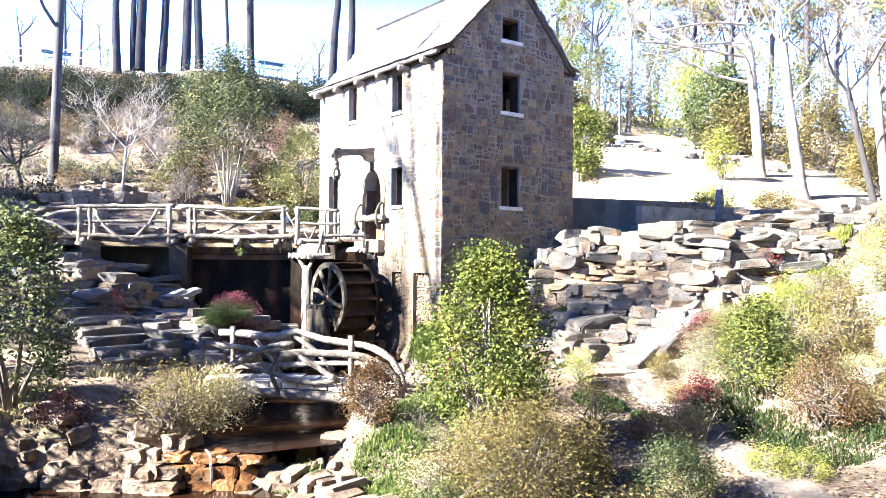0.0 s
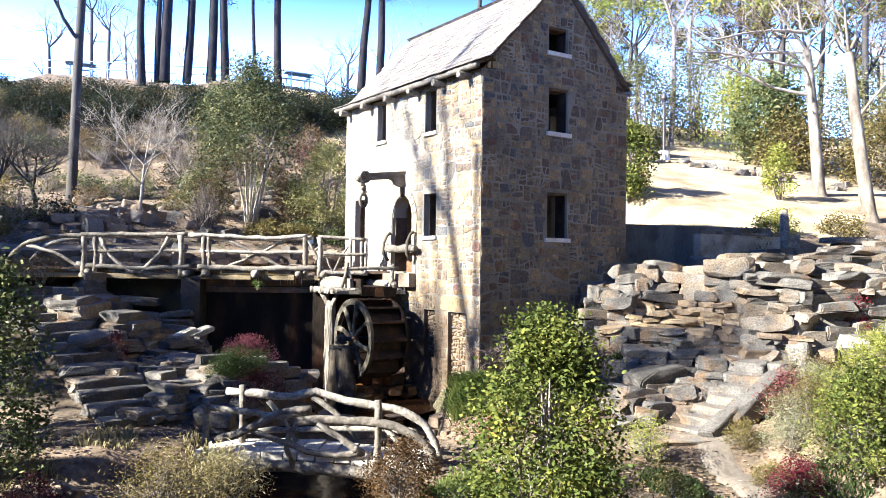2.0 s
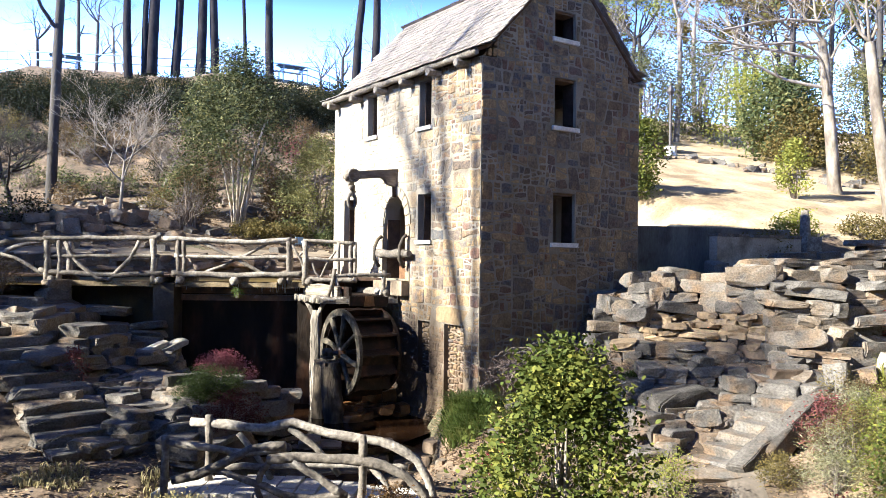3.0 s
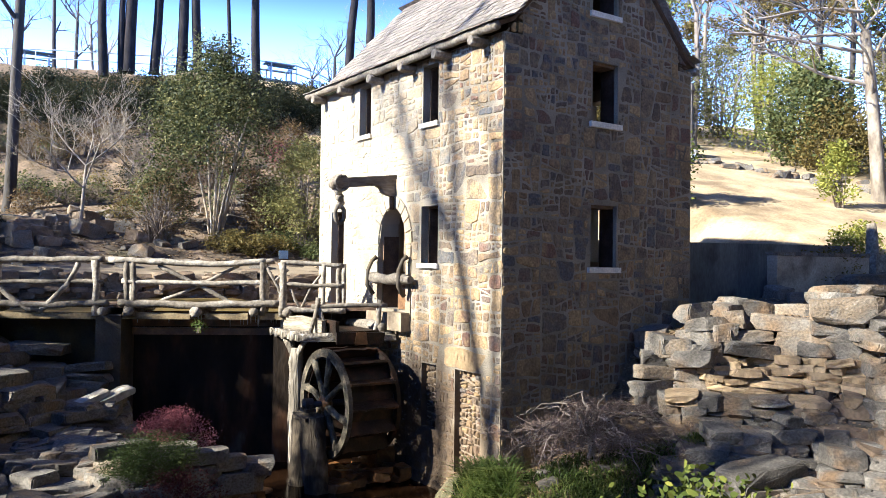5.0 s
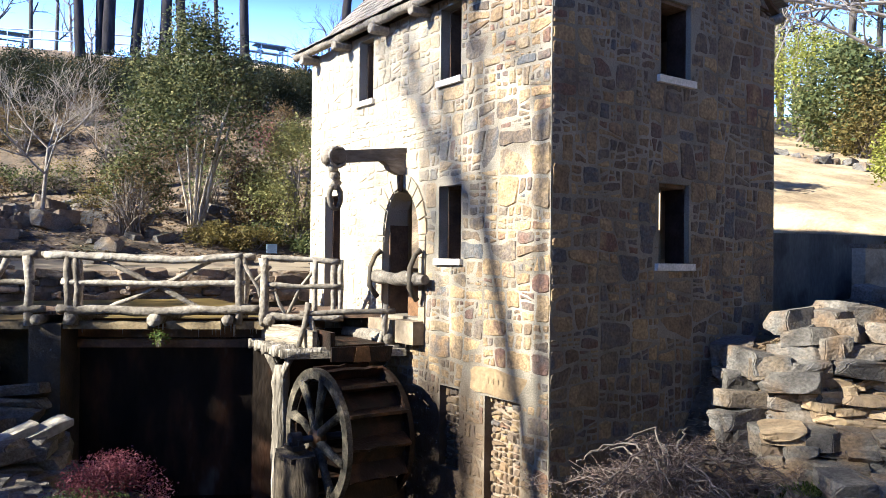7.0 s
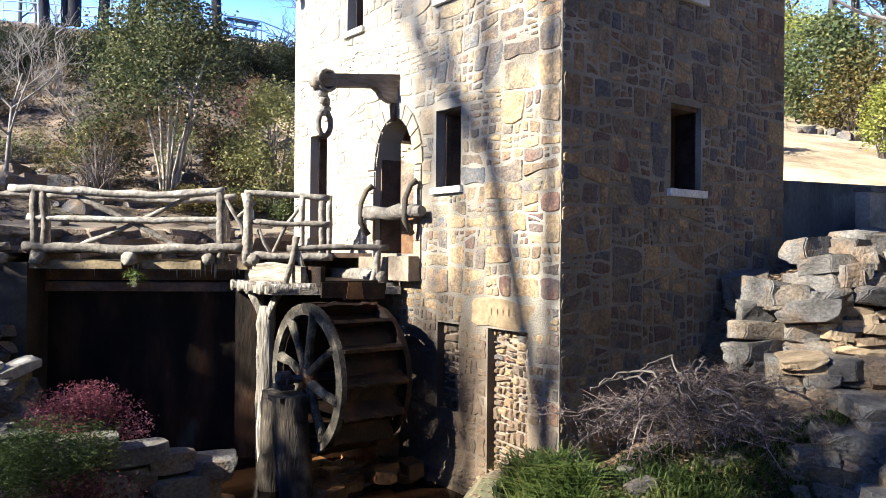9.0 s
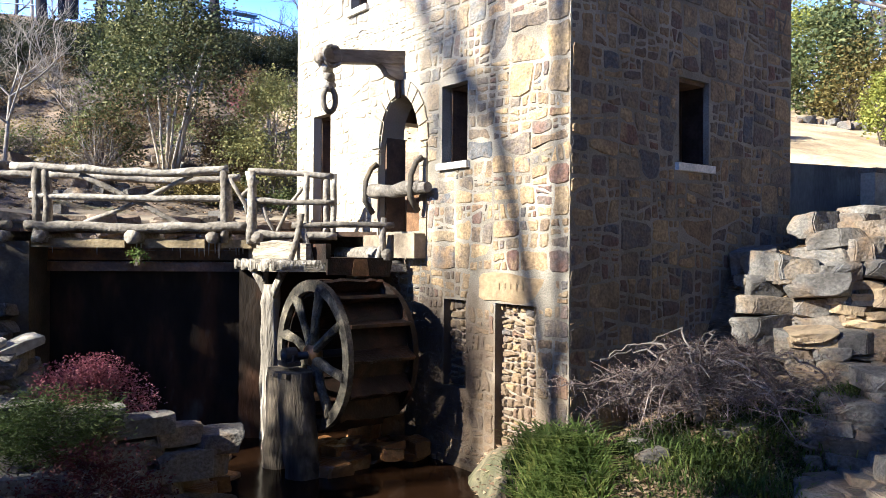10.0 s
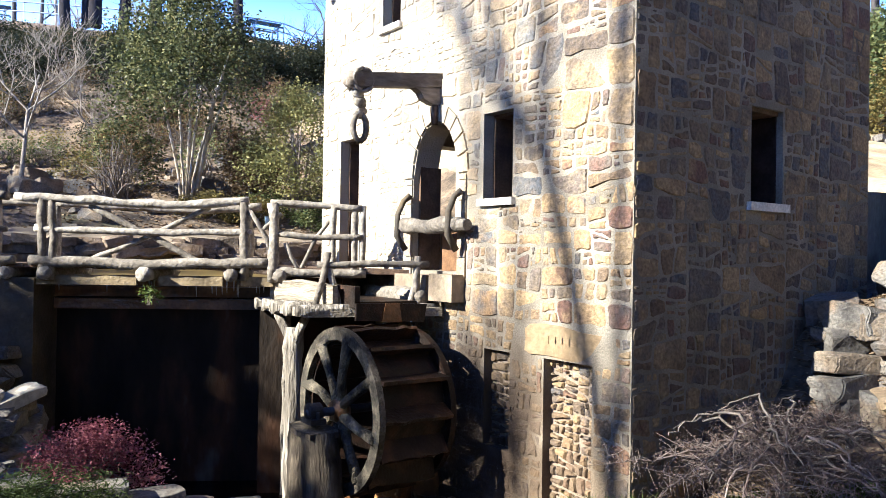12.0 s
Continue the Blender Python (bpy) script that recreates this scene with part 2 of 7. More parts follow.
class Build:
    """Gathers vertices and faces of one mesh."""

    def __init__(self):
        self.v, self.f = [], []

    def add(self, verts, faces):
        k = len(self.v)
        self.v += [tuple(p) for p in verts]
        self.f += [tuple(i + k for i in f) for f in faces]
        return self

    def box(self, x0, y0, z0, x1, y1, z1, m=None):
        vs = [Vector((x, y, z)) for z in (z0, z1) for y in (y0, y1) for x in (x0, x1)]
        if m is not None:
            vs = [m @ p for p in vs]
        return self.add(vs, [(0, 2, 3, 1), (4, 5, 7, 6), (0, 1, 5, 4), (2, 6, 7, 3), (0, 4, 6, 2), (1, 3, 7, 5)])

    def prism(self, poly, lift):
        """poly: 3D points in a plane; lift: the vector by which it is extruded."""
        n = len(poly)
        lo = [Vector(p) for p in poly]
        hi = [p + Vector(lift) for p in lo]
        fs = [tuple(range(n))[::-1], tuple(range(n, 2 * n))]
        fs += [(i, (i + 1) % n, n + (i + 1) % n, n + i) for i in range(n)]
        return self.add(lo + hi, fs)

    def tube(self, pts, radii, sides=9, rough=0.12, seed=0, cap=True):
        """A log along a line of points, with uneven girth."""
        rng = random.Random(seed)
        pts = [Vector(p) for p in pts]
        n = len(pts)
        if isinstance(radii, (int, float)):
            radii = [radii] * n
        up = Vector((0.13, 0.21, 1)).normalized()
        k = len(self.v)
        side = None
        for i, p in enumerate(pts):
            d = (pts[min(i + 1, n - 1)] - pts[max(i - 1, 0)]).normalized()
            if side is None:
                side = d.cross(up if abs(d.dot(up)) < 0.9 else Vector((1, 0, 0))).normalized()
            side = (side - d * side.dot(d)).normalized()
            over = d.cross(side)
            for j in range(sides):
                a = 2 * math.pi * j / sides
                r = radii[i] * (1 + rng.uniform(-rough, rough))
                self.v.append(tuple(p + side * (r * math.cos(a)) + over * (r * math.sin(a))))
        for i in range(n - 1):
            for j in range(sides):
                q = (j + 1) % sides
                self.f.append((k + i * sides + j, k + i * sides + q, k + (i + 1) * sides + q, k + (i + 1) * sides + j))
        if cap:
            self.f.append(tuple(k + j for j in range(sides))[::-1])
            self.f.append(tuple(k + (n - 1) * sides + j for j in range(sides)))
        return self

    def mesh(self, name, mat, smooth=False):
        return mesh_of(name, self.v, self.f, mat, smooth)


def along(points, step=0.25, wobble=0.0, seed=0):
    """Evenly spaced points on a smooth line through the given ones."""
    rng = random.Random(seed)
    P = [Vector(p) for p in points]
    out = []
    for i in range(len(P) - 1):
        a, b, c, d = P[max(i - 1, 0)], P[i], P[i + 1], P[min(i + 2, len(P) - 1)]
        n = max(1, int((c - b).length / step))
        for k in range(n):
            t = k / n
            q = 0.5 * ((2 * b) + (c - a) * t + (2 * a - 5 * b + 4 * c - d) * t * t + (3 * b - a - 3 * c + d) * t ** 3)
            out.append(q + Vector([rng.uniform(-wobble, wobble) for _ in range(3)]))
    return out + [P[-1]]


def log_part(name, points, r, parent, seed=0, taper=1.0, wobble=0.012, label="", mat=None, sides=9):
    pts = along(points, 0.22, wobble, seed)
    n = len(pts)
    rr = [r * (1 + (taper - 1) * i / max(1, n - 1)) * (1 + 0.10 * math.sin(i * 1.7 + seed)) for i in range(n)]
    return part(name, Build().tube(pts, rr, sides, 0.10, seed).mesh(name, mat or M_LOG, True), parent, label)


# ---------------------------------------------------------------- ground
LINES = []


def level(*pts):
    """A line of known heights on the ground."""
    for a, b in zip(pts, pts[1:] if len(pts) > 1 else pts):
        LINES.append((a, b))


level((-15, -3.5, -5.0), (-11, -4.0, -5.0), (-9.4, -4.9, -5.0), (-8.3, -6.0, -5.0), (-7.2, -7.6, -5.0), (-7.4, -11, -5.0), (-14, -10, -5.0))   # lower pool
level((-13, -6.5, -5.1), (-9, -8, -5.1))
level((-14, -2.3, -3.4), (-11, -2.8, -3.45), (-9.5, -3.6, -3.5), (-8.7, -4.5, -3.65))   # bank above the pool
level((-13, -0.8, -3.0), (-9.5, -1.2, -3.1))
level((-7.9, -4.9, -4.5), (-6.5, -2.9, -4.5), (-5.0, -0.4, -4.4))   # brook
level((-7.0, -5.3, -4.5), (-5.2, -2.4, -4.5), (-3.6, -0.2, -4.4))
level((-4.0, 1.2, -3.9), (-2.6, 2.9, -3.9), (-2.9, 4.6, -3.9), (-4.3, 5.4, -3.9))
level((-2.4, 0.8, -3.9), (-1.0, 2.2, -3.9), (-0.6, 4.4, -3.9))
level((-3.2, 6.0, -3.8), (-5.0, 6.6, -3.6))
level((-9.5, 0.3, -3.05), (-7.6, -0.6, -3.1))                    # landing at the foot of the steps
level((-9.8, 4.6, -1.9), (-8.6, 4.2, -1.95))
level((-10.5, 8.0, -0.5), (-8.4, 8.2, -0.5))
level((-7.2, 4.8, -2.2), (-6.4, 3.0, -2.3), (-5.6, 1.2, -2.5))
level((-5.2, 3.2, -2.45), (-4.2, 3.0, -2.9))
level((-6.2, 6.8, -2.3))
level((-14, 9.6, -0.2), (-9.0, 9.6, -0.25))
level((0.0, 0.9, -2.95), (-0.5, -0.4, -2.75), (0.6, -1.4, -2.55), (2.2, -1.2, -2.3), (3.2, -1.1, -2.4))   # mound by the gable
level((-1.0, 1.4, -3.95), (-1.5, -0.3, -4.15))
level((-3.6, -1.2, -4.4), (-2.6, -0.2, -4.35))
level((-2.4, -2.2, -3.75), (-3.2, -4.6, -3.5), (-5.0, -6.4, -3.75))
level((-0.6, -4.0, -3.3), (1.6, -5.4, -3.25), (3.2, -5.6, -3.1))
level((1.6, -3.2, -2.9), (3.6, -3.6, -2.5))
level((1.2, -7.4, -3.7), (0.0, -10.6, -4.1), (-3.0, -14.0, -4.4))    # path
level((-6.5, -10.0, -4.4), (-4.2, -8.8, -3.9))
level((3.6, -2.4, -1.9), (4.9, -3.2, -1.6), (5.9, -4.8, -1.6))
level((3.9, -0.5, -0.3), (5.6, -1.1, 0.1), (6.8, -2.4, 0.1), (9.3, -3.8, 0.2))
level((4.8, -6.6, -2.2), (3.8, -8.6, -2.9), (3.4, -11.5, -3.5))
level((6.2, -5.3, -1.8), (7.6, -6.3, -1.4), (9.6, -7.0, -0.9))
level((7.4, -8.6, -1.6), (7.5, -12.5, -2.4))
level((11.0, -6.5, 0.3), (12.5, -12.0, -0.8))
level((9.0, 0.2, 0.4), (13.5, 0.2, 0.8))
level((2.0, 11.0, -0.1), (7.0, 9.5, 0.3))
level((-9.0, 12.5, -0.7), (-1.0, 11.5, -0.7))
level((-16.0, 4.0, -0.5), (-16.0, -6.0, -2.0))
level((-17.0, -13.5, -4.2), (-11.0, -13.8, -4.3), (-6.6, -12.6, -4.25))
level((-14.0, -24.0, -4.3), (0.0, -24.0, -4.3), (14.0, -22.0, -2.0))


def smooth01(v):
    v = np.clip(v, 0, 1)
    return v * v * (3 - 2 * v)


def ground_height(x, y):
    x, y = np.atleast_1d(np.asarray(x, float)), np.atleast_1d(np.asarray(y, float))
    num, den = np.zeros_like(x), np.zeros_like(x)
    for a, b in LINES:
        dx, dy = b[0] - a[0], b[1] - a[1]
        q = dx * dx + dy * dy
        t = np.clip(((x - a[0]) * dx + (y - a[1]) * dy) / q, 0, 1) if q else np.zeros_like(x)
        d2 = (x - a[0] - t * dx) ** 2 + (y - a[1] - t * dy) ** 2
        w = 1 / (d2 + 0.03) ** 1.5
        num += w * (a[2] + t * (b[2] - a[2]))
        den += w
    near = num / den
    # the crest runs across the view, falling away towards -x
    along_hill = y + 0.45 * (np.clip(x, -22, 9) - 9) * smooth01((y - 20) / 16)
    hill = np.interp(along_hill, [9, 13, 15.6, 16.2, 19, 23, 28, 32, 36.5, 43, 46, 70, 400], [-0.7, -0.7, -0.6, 0.55, 0.8, 2.3, 4.2, 6.2, 9.2, 14.6, 15.0, 15.6, 16])
    lawn = np.clip(-0.2 + 0.08 * x + 0.30 * y, -1, 13)
    back = hill + (lawn - hill) * smooth01((x - 5 - 0.3 * np.clip(y - 22, 0, 26)) / 8)
    k = smooth01((y - 11.5) / 3) + 0 * x
    k = np.maximum(k, smooth01((x - 11) / 4) * smooth01((y + 0.5) / 2))
    far_side = -2.0 + 0.13 * (x - 12)
    z = near * (1 - k) + back * k
    k2 = smooth01((x - 14) / 5) * (1 - smooth01((y + 3) / 4))
    z = z * (1 - k2) + np.clip(far_side + 3.0, -2, 9) * k2
    return z


def ground_z(x, y):
    return float(ground_height(x, y)[0])


def grid_lines(lo, hi, step, far):
    near = list(np.arange(lo, hi + 1e-6, step))
    out, d, s = [], hi, step
    while d < far:
        s *= 1.22
        d += s
        out.append(d)
    down, d, s = [], lo, step
    while d > -far:
        s *= 1.22
        d -= s
        down.append(d)
    return np.array(down[::-1] + near + out)


gx, gy = grid_lines(-14, 14, 0.2, 420), grid_lines(-14, 22, 0.22, 420)
XX, YY = np.meshgrid(gx, gy)
ZZ = ground_height(XX.ravel(), YY.ravel())
rough = np.array([noise.fractal(Vector((a * 0.9, b * 0.9, 0)), 1.0, 2.0, 5) for a, b in zip(XX.ravel(), YY.ravel())])
ZZ = ZZ + 0.10 * rough
nx, ny = len(gx), len(gy)
quads = [(j * nx + i, j * nx + i + 1, (j + 1) * nx + i + 1, (j + 1) * nx + i) for j in range(ny - 1) for i in range(nx - 1)]
ground_me = mesh_of("ground", np.column_stack([XX.ravel(), YY.ravel(), ZZ]), quads, [M_GROUND, M_LAWN], True)
lawn_faces = []
for p in ground_me.polygons:
    cx, cy = XX.ravel()[p.vertices[0]], YY.ravel()[p.vertices[0]]
    lawn_faces.append(1 if (cx > 9 and cy > 1.6 + 0.12 * (cx - 9) * math.sin(cx) and cy < 60 and cx < 70) else 0)
ground_me.polygons.foreach_set("material_index", lawn_faces)
tagged(new("ground", ground_me), "brown leaf-littered garden ground with rocky slopes and dormant lawn", "ground", kind="structure")


def sheet(name, pts, z, mat, label):
    me = mesh_of(name, [(x, y, z) for x, y in pts], [tuple(range(len(pts)))], mat)
    return tagged(new(name, me), label, "water", kind="structure")


sheet("water_brook", [(-8.4, -4.9), (-7.4, -5.8), (-5.9, -5.9), (-3.2, -2.0), (-2.4, 0.6), (-5.6, 0.6), (-7.6, -2.5)], -4.0, M_WATER, "shallow dark brook water under the footbridge")
sheet("water_pit", [(-4.9, 0.4), (-2.0, 0.0), (0.4, 1.4), (0.4, 8), (-6.5, 8), (-6.0, 3)], -3.5, M_WATER, "rust-brown water below the mill wheel")
sheet("water_pool", [(-16, -12), (-7.0, -12), (-6.8, -6.6), (-7.6, -5.6), (-8.4, -4.9), (-9.6, -3.9), (-16, -2.6)], -4.62, M_WATER, "rust-brown pool at the foot of the rocks")
sheet("water_pond", [(-30, 7.9), (-5, 8.1), (-0.4, 7.6), (-0.4, 16.4), (-30, 16.4)], -0.16, M_POND, "still golden-brown pond water behind the log bridge")

# ---------------------------------------------------------------- the mill
W, LEN, EAVE, APEX, BASE = 5.42, 7.65, 5.48, 8.30, -4.2
MILL_AT = Matrix.Translation((0.10, -0.13, 0)) @ Matrix.Rotation(radians(3.7), 4, "Z")
THICK = 0.45
M_BROWNWOOD = surface("brown_plank", [(0, (0.10, 0.05, 0.02)), (1, (0.20, 0.11, 0.045))], scale=5, fine=30, bump=0.4)
M_STEP = surface("worn_step_stone", [(0, (0.13, 0.10, 0.07)), (1, (0.28, 0.23, 0.16))], scale=1.6, fine=14, bump=0.6)
M_OCHRE = surface("ochre_sandstone", [(0, (0.15, 0.105, 0.055)), (1, (0.33, 0.245, 0.135))], scale=1.6, fine=14, bump=0.6, stain=((0.09, 0.06, 0.03), 1.6, 0.5, 0.7))


def clip(poly, nx_, ny_, c):
    """The part of a convex polygon where nx*x + ny*y <= c."""
    out = []
    for i in range(len(poly)):
        a, b = poly[i], poly[(i + 1) % len(poly)]
        da, db = nx_ * a[0] + ny_ * a[1] - c, nx_ * b[0] + ny_ * b[1] - c
        if da <= 0:
            out.append(a)
        if (da < 0 < db) or (db < 0 < da):
            t = da / (da - db)
            out.append((a[0] + t * (b[0] - a[0]), a[1] + t * (b[1] - a[1])))
    return out


SLOPE = (APEX - EAVE) / (W / 2)


def gable_clip(poly, lower=0.0):
    """Below both slopes of the roof."""
    poly = clip(poly, -SLOPE, 1, EAVE - lower)
    return clip(poly, SLOPE, 1, EAVE - lower + SLOPE * W) if poly else poly


ARCH = (3.30, 4.50, 1.55, 2.41)     # y from, y to, springing, crown


def arch_z(u):
    a, b, s, c = ARCH
    t = abs((u - (a + b) / 2) / ((b - a) / 2))
    return s + (c - s) * math.sqrt(max(0, 1 - t ** 1.8))


GABLE_OPENINGS = [(2.29, 3.04, 1.10, 2.37), (2.31, 3.05, 4.05, 5.29), (2.30, 3.02, 6.29, 7.00)]
LONG_OPENINGS = [(2.10, 2.73, 1.14, 2.35), (2.14, 2.72, 4.11, 5.33), (4.97, 5.53, 4.19, 5.38), (6.26, 6.95, 0.10, 2.42), (ARCH[0], ARCH[1], 0.10, ARCH[2])]
NICHES = [(2.10, 2.65, -2.3, -0.96), (0.60, 1.44, -3.2, -0.96)]
BACK_OPENINGS = [(2.36, 3.2, 0.9, 2.6), (2.4, 3.0, 4.1, 5.3)]
FAR_OPENINGS = [(2.17, 2.8, 1.22, 2.54), (2.30, 2.9, 4.2, 5.2)]


def wall_cells(u0, u1, z0, z1, openings, arch=False):
    us = sorted({u0, u1, *[v for o in openings for v in o[:2]]})
    zs = sorted({z0, z1, *[v for o in openings for v in o[2:]]})
    cells = []
    for a, b in zip(us, us[1:]):
        for c, d in zip(zs, zs[1:]):
            mu, mz = (a + b) / 2, (c + d) / 2
            if mu < u0 or mu > u1 or any(o[0] < mu < o[1] and o[2] < mz < o[3] for o in openings):
                continue
            if arch and ARCH[0] <= a and b <= ARCH[1] and c >= ARCH[2] - 1e-6 and c < ARCH[3]:
                steps = 10
                for k in range(steps):
                    p, q = a + (b - a) * k / steps, a + (b - a) * (k + 1) / steps
                    zp, zq = max(c, min(d, arch_z(p))), max(c, min(d, arch_z(q)))
                    if zp < d - 1e-4 or zq < d - 1e-4:
                        cells.append([(p, zp), (q, zq), (q, d), (p, d)])
                continue
            cells.append([(a, c), (b, c), (b, d), (a, d)])
    return cells


def wall(cells, place, lift, mat, name):
    """Prisms side by side, welded into one shell: faces between neighbours go."""
    b = Build()
    for c in cells:
        if len(c) > 2:
            b.prism([place(u, z) for u, z in c], lift)
    ids, verts, remap = {}, [], []
    for p in b.v:
        key = tuple(round(q, 4) for q in p)
        if key not in ids:
            ids[key] = len(verts)
            verts.append(key)
        remap.append(ids[key])
    count = {}
    for f in b.f:
        g = tuple(dict.fromkeys(remap[i] for i in f))
        if len(g) > 2:
            count.setdefault(frozenset(g), []).append(g)
    return mesh_of(name, verts, [g[0] for g in count.values() if len(g) == 1], mat)


mill = thing("mill", MILL_AT @ Vector((0, 0, BASE)), "tall old watermill of tan rubble stone with a slate gable roof", "mill")
mill.rotation_euler.z = radians(3.7)
mill_up = Matrix.Translation((0, 0, -BASE))


def mill_part(name, me, label="", parent=None):
    me.transform(mill_up)
    return part(name, me, parent or mill, label)


front_cells = [gable_clip(c) for c in wall_cells(THICK, W - THICK, BASE, APEX, GABLE_OPENINGS)]
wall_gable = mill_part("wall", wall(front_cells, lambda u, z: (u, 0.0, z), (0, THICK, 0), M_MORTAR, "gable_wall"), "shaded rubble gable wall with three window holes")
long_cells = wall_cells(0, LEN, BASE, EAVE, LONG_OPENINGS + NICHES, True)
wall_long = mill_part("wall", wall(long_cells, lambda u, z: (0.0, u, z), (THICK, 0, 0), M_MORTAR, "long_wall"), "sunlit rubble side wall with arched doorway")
back_cells = [gable_clip(c) for c in wall_cells(THICK, W - THICK, BASE, APEX, BACK_OPENINGS)]
mill_part("wall", wall(back_cells, lambda u, z: (u, LEN - THICK, z), (0, THICK, 0), M_MORTAR, "back_wall"))
far_cells = wall_cells(0, LEN, BASE, EAVE, FAR_OPENINGS)
mill_part("wall", wall(far_cells, lambda u, z: (W - THICK, u, z), (THICK, 0, 0), M_MORTAR, "far_wall"))
inner = Build().box(THICK, THICK, -0.12, W - THICK, LEN - THICK, 0.06)
inner.box(THICK, THICK, 2.95, W - THICK, LEN - THICK, 3.08)
mill_part("floor", inner.mesh("mill_floor", M_DARKWOOD), "dark wooden floors")
fill = Build()
for a, b, c, d in NICHES:
    fill.box(0.16, a, c, 0.3, b, d)
mill_part("niche_back", fill.mesh("niche_back", M_INTERIOR))

half = Build().box(0.22, ARCH[0] + 0.01, 0.10, 0.27, ARCH[1] - 0.5, 0.74)
mill_part("half_door", half.mesh("half_door", M_BROWNWOOD), "brown plank half door in the archway")
mill_part("door_lining", Build().box(0.10, ARCH[1] - 0.05, 0.10, 0.5, ARCH[1] - 0.005, ARCH[2] + 0.2).mesh("door_lining", M_DARKWOOD), "dark wooden door lining")
# sills, lintels, near-black gable reveals and dark wooden window linings
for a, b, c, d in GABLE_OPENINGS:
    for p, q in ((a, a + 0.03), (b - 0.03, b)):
        mill_part("window_lining", Build().box(p, 0.10, c, q, 0.46, d).mesh("window_lining", M_REVEAL), "near-black window reveal")
    mill_part("window_lintel", Build().box(a + 0.032, 0.06, d - 0.06, b - 0.032, 0.46, d - 0.002).mesh("window_lintel", M_DARKWOOD), "dark wooden window lintel")
for a, b, c, d in LONG_OPENINGS[:4]:
    fr = Build().box(0.18, a, c, 0.5, a + 0.035, d).box(0.18, b - 0.035, c, 0.5, b, d).box(0.18, a + 0.035, d - 0.035, 0.5, b - 0.035, d)
    mill_part("window_frame", fr.mesh("window_frame", M_DARKWOOD), "dark brown wooden window lining")
for a, b, c, d in GABLE_OPENINGS:
    mill_part("window_sill", Build().box(a - 0.09, -0.07, c - 0.11, b + 0.08, 0.3, c).mesh("window_sill", M_SILL), "pale stone window sill")
for a, b, c, d in LONG_OPENINGS[:3]:
    mill_part("window_sill", Build().box(-0.07, a - 0.06, c - 0.10, 0.3, b + 0.06, c).mesh("window_sill", M_SILL), "pale stone window sill")
mill_part("doorstep", Build().box(-0.24, 3.12, -0.34, 0.02, 3.70, 0.06).mesh("doorstep", M_STEP), "tan stone doorstep block")
mill_part("doorstep", Build().box(-0.24, 3.78, -0.34, 0.02, 4.65, 0.04).mesh("doorstep", M_STEP), "tan stone doorstep block")

# roof: decking with flared eaves, eave logs, beam ends, shingles
def roof_z(u):
    """Top of the decking: steep slopes that flatten over the eaves."""
    u = min(u, W - u)
    return EAVE + 0.10 + SLOPE * u if u > 0.18 else EAVE + 0.10 + SLOPE * 0.18 + 0.42 * (u - 0.18)


deck_us = [-0.30, 0.18, W / 2, W - 0.18, W + 0.08]
roof = part("roof", Build().prism([(u, -0.06, roof_z(u) - 0.08) for u in deck_us] + [(u, -0.06, roof_z(u)) for u in deck_us[::-1]],
                                  (0, LEN + 0.22, 0)).mesh("roof", M_DARKWOOD), mill, "grey slate gable roof")
roof.location.z = -BASE


def shingle(rng, w, h):
    t = 0.018
    j = lambda s: rng.uniform(-s, s)
    lo = [(0.006, 0 + j(0.03), 0.03), (w - 0.006, 0 + j(0.03), 0.03), (w - 0.006, h, 0.004), (0.006, h, 0.004)]
    hi = [(x, y, z + t + j(0.008)) for x, y, z in lo]
    return lo + hi, [(4, 5, 6, 7), (0, 1, 5, 4), (1, 2, 6, 5), (3, 0, 4, 7)]


rng = random.Random(4)
rest = Build()
variants = [shingle(rng, 0.24, 0.34) for _ in range(12)]
shingle_meshes = [mesh_of("shingle", v, f, M_SLATE) for v, f in variants]
SHINGLES = []
for side in (-1, 1):
    row, u = 0, -0.36 if side < 0 else -0.10
    while u < W / 2 - 0.02:
        ahead = u + 0.14
        up = Vector((ahead - u, 0, roof_z(ahead) - roof_z(u))).normalized()
        o0 = Vector((u, 0, roof_z(u) + 0.012))
        if side > 0:
            up.x, o0.x = -up.x, W - o0.x
        run = Vector((0, 1, 0))
        nrm = up.cross(run)
        nrm = nrm if nrm.z > 0 else -nrm
        y = -0.12 - rng.uniform(0, 0.12)
        while y < LEN + 0.16:
            w = rng.uniform(0.14, 0.32)
            k = rng.randrange(12)
            o = o0 + run * y + nrm * rng.uniform(0, 0.012)
            m = Matrix(((run.x, up.x, nrm.x, o.x), (run.y, up.y, nrm.y, o.y), (run.z, up.z, nrm.z, o.z), (0, 0, 0, 1))) @ Matrix.Diagonal((w / 0.24, 1, 1, 1))
            if side < 0 and y < 4.2 and row < 18 and len(SHINGLES) < 296:
                SHINGLES.append((k, m))
            else:
                v, f = variants[k]
                rest.add([m @ Vector(p) for p in v], f)
            y += w
        row += 1
        u += 0.20 * up.z / SLOPE if u > 0.18 else 0.17
ridge = Build().prism([(W / 2 - 0.14, -0.08, APEX + 0.06), (W / 2, -0.08, APEX + 0.20), (W / 2 + 0.14, -0.08, APEX + 0.06), (W / 2, -0.08, APEX + 0.14)], (0, LEN + 0.24, 0))
mill_part("shingle_field", rest.mesh("shingles", M_SLATE), "overlapping grey slate shingles")["kind"] = "stuff"
mill_part("ridge_cap", ridge.mesh("ridge_cap", M_SLATE))
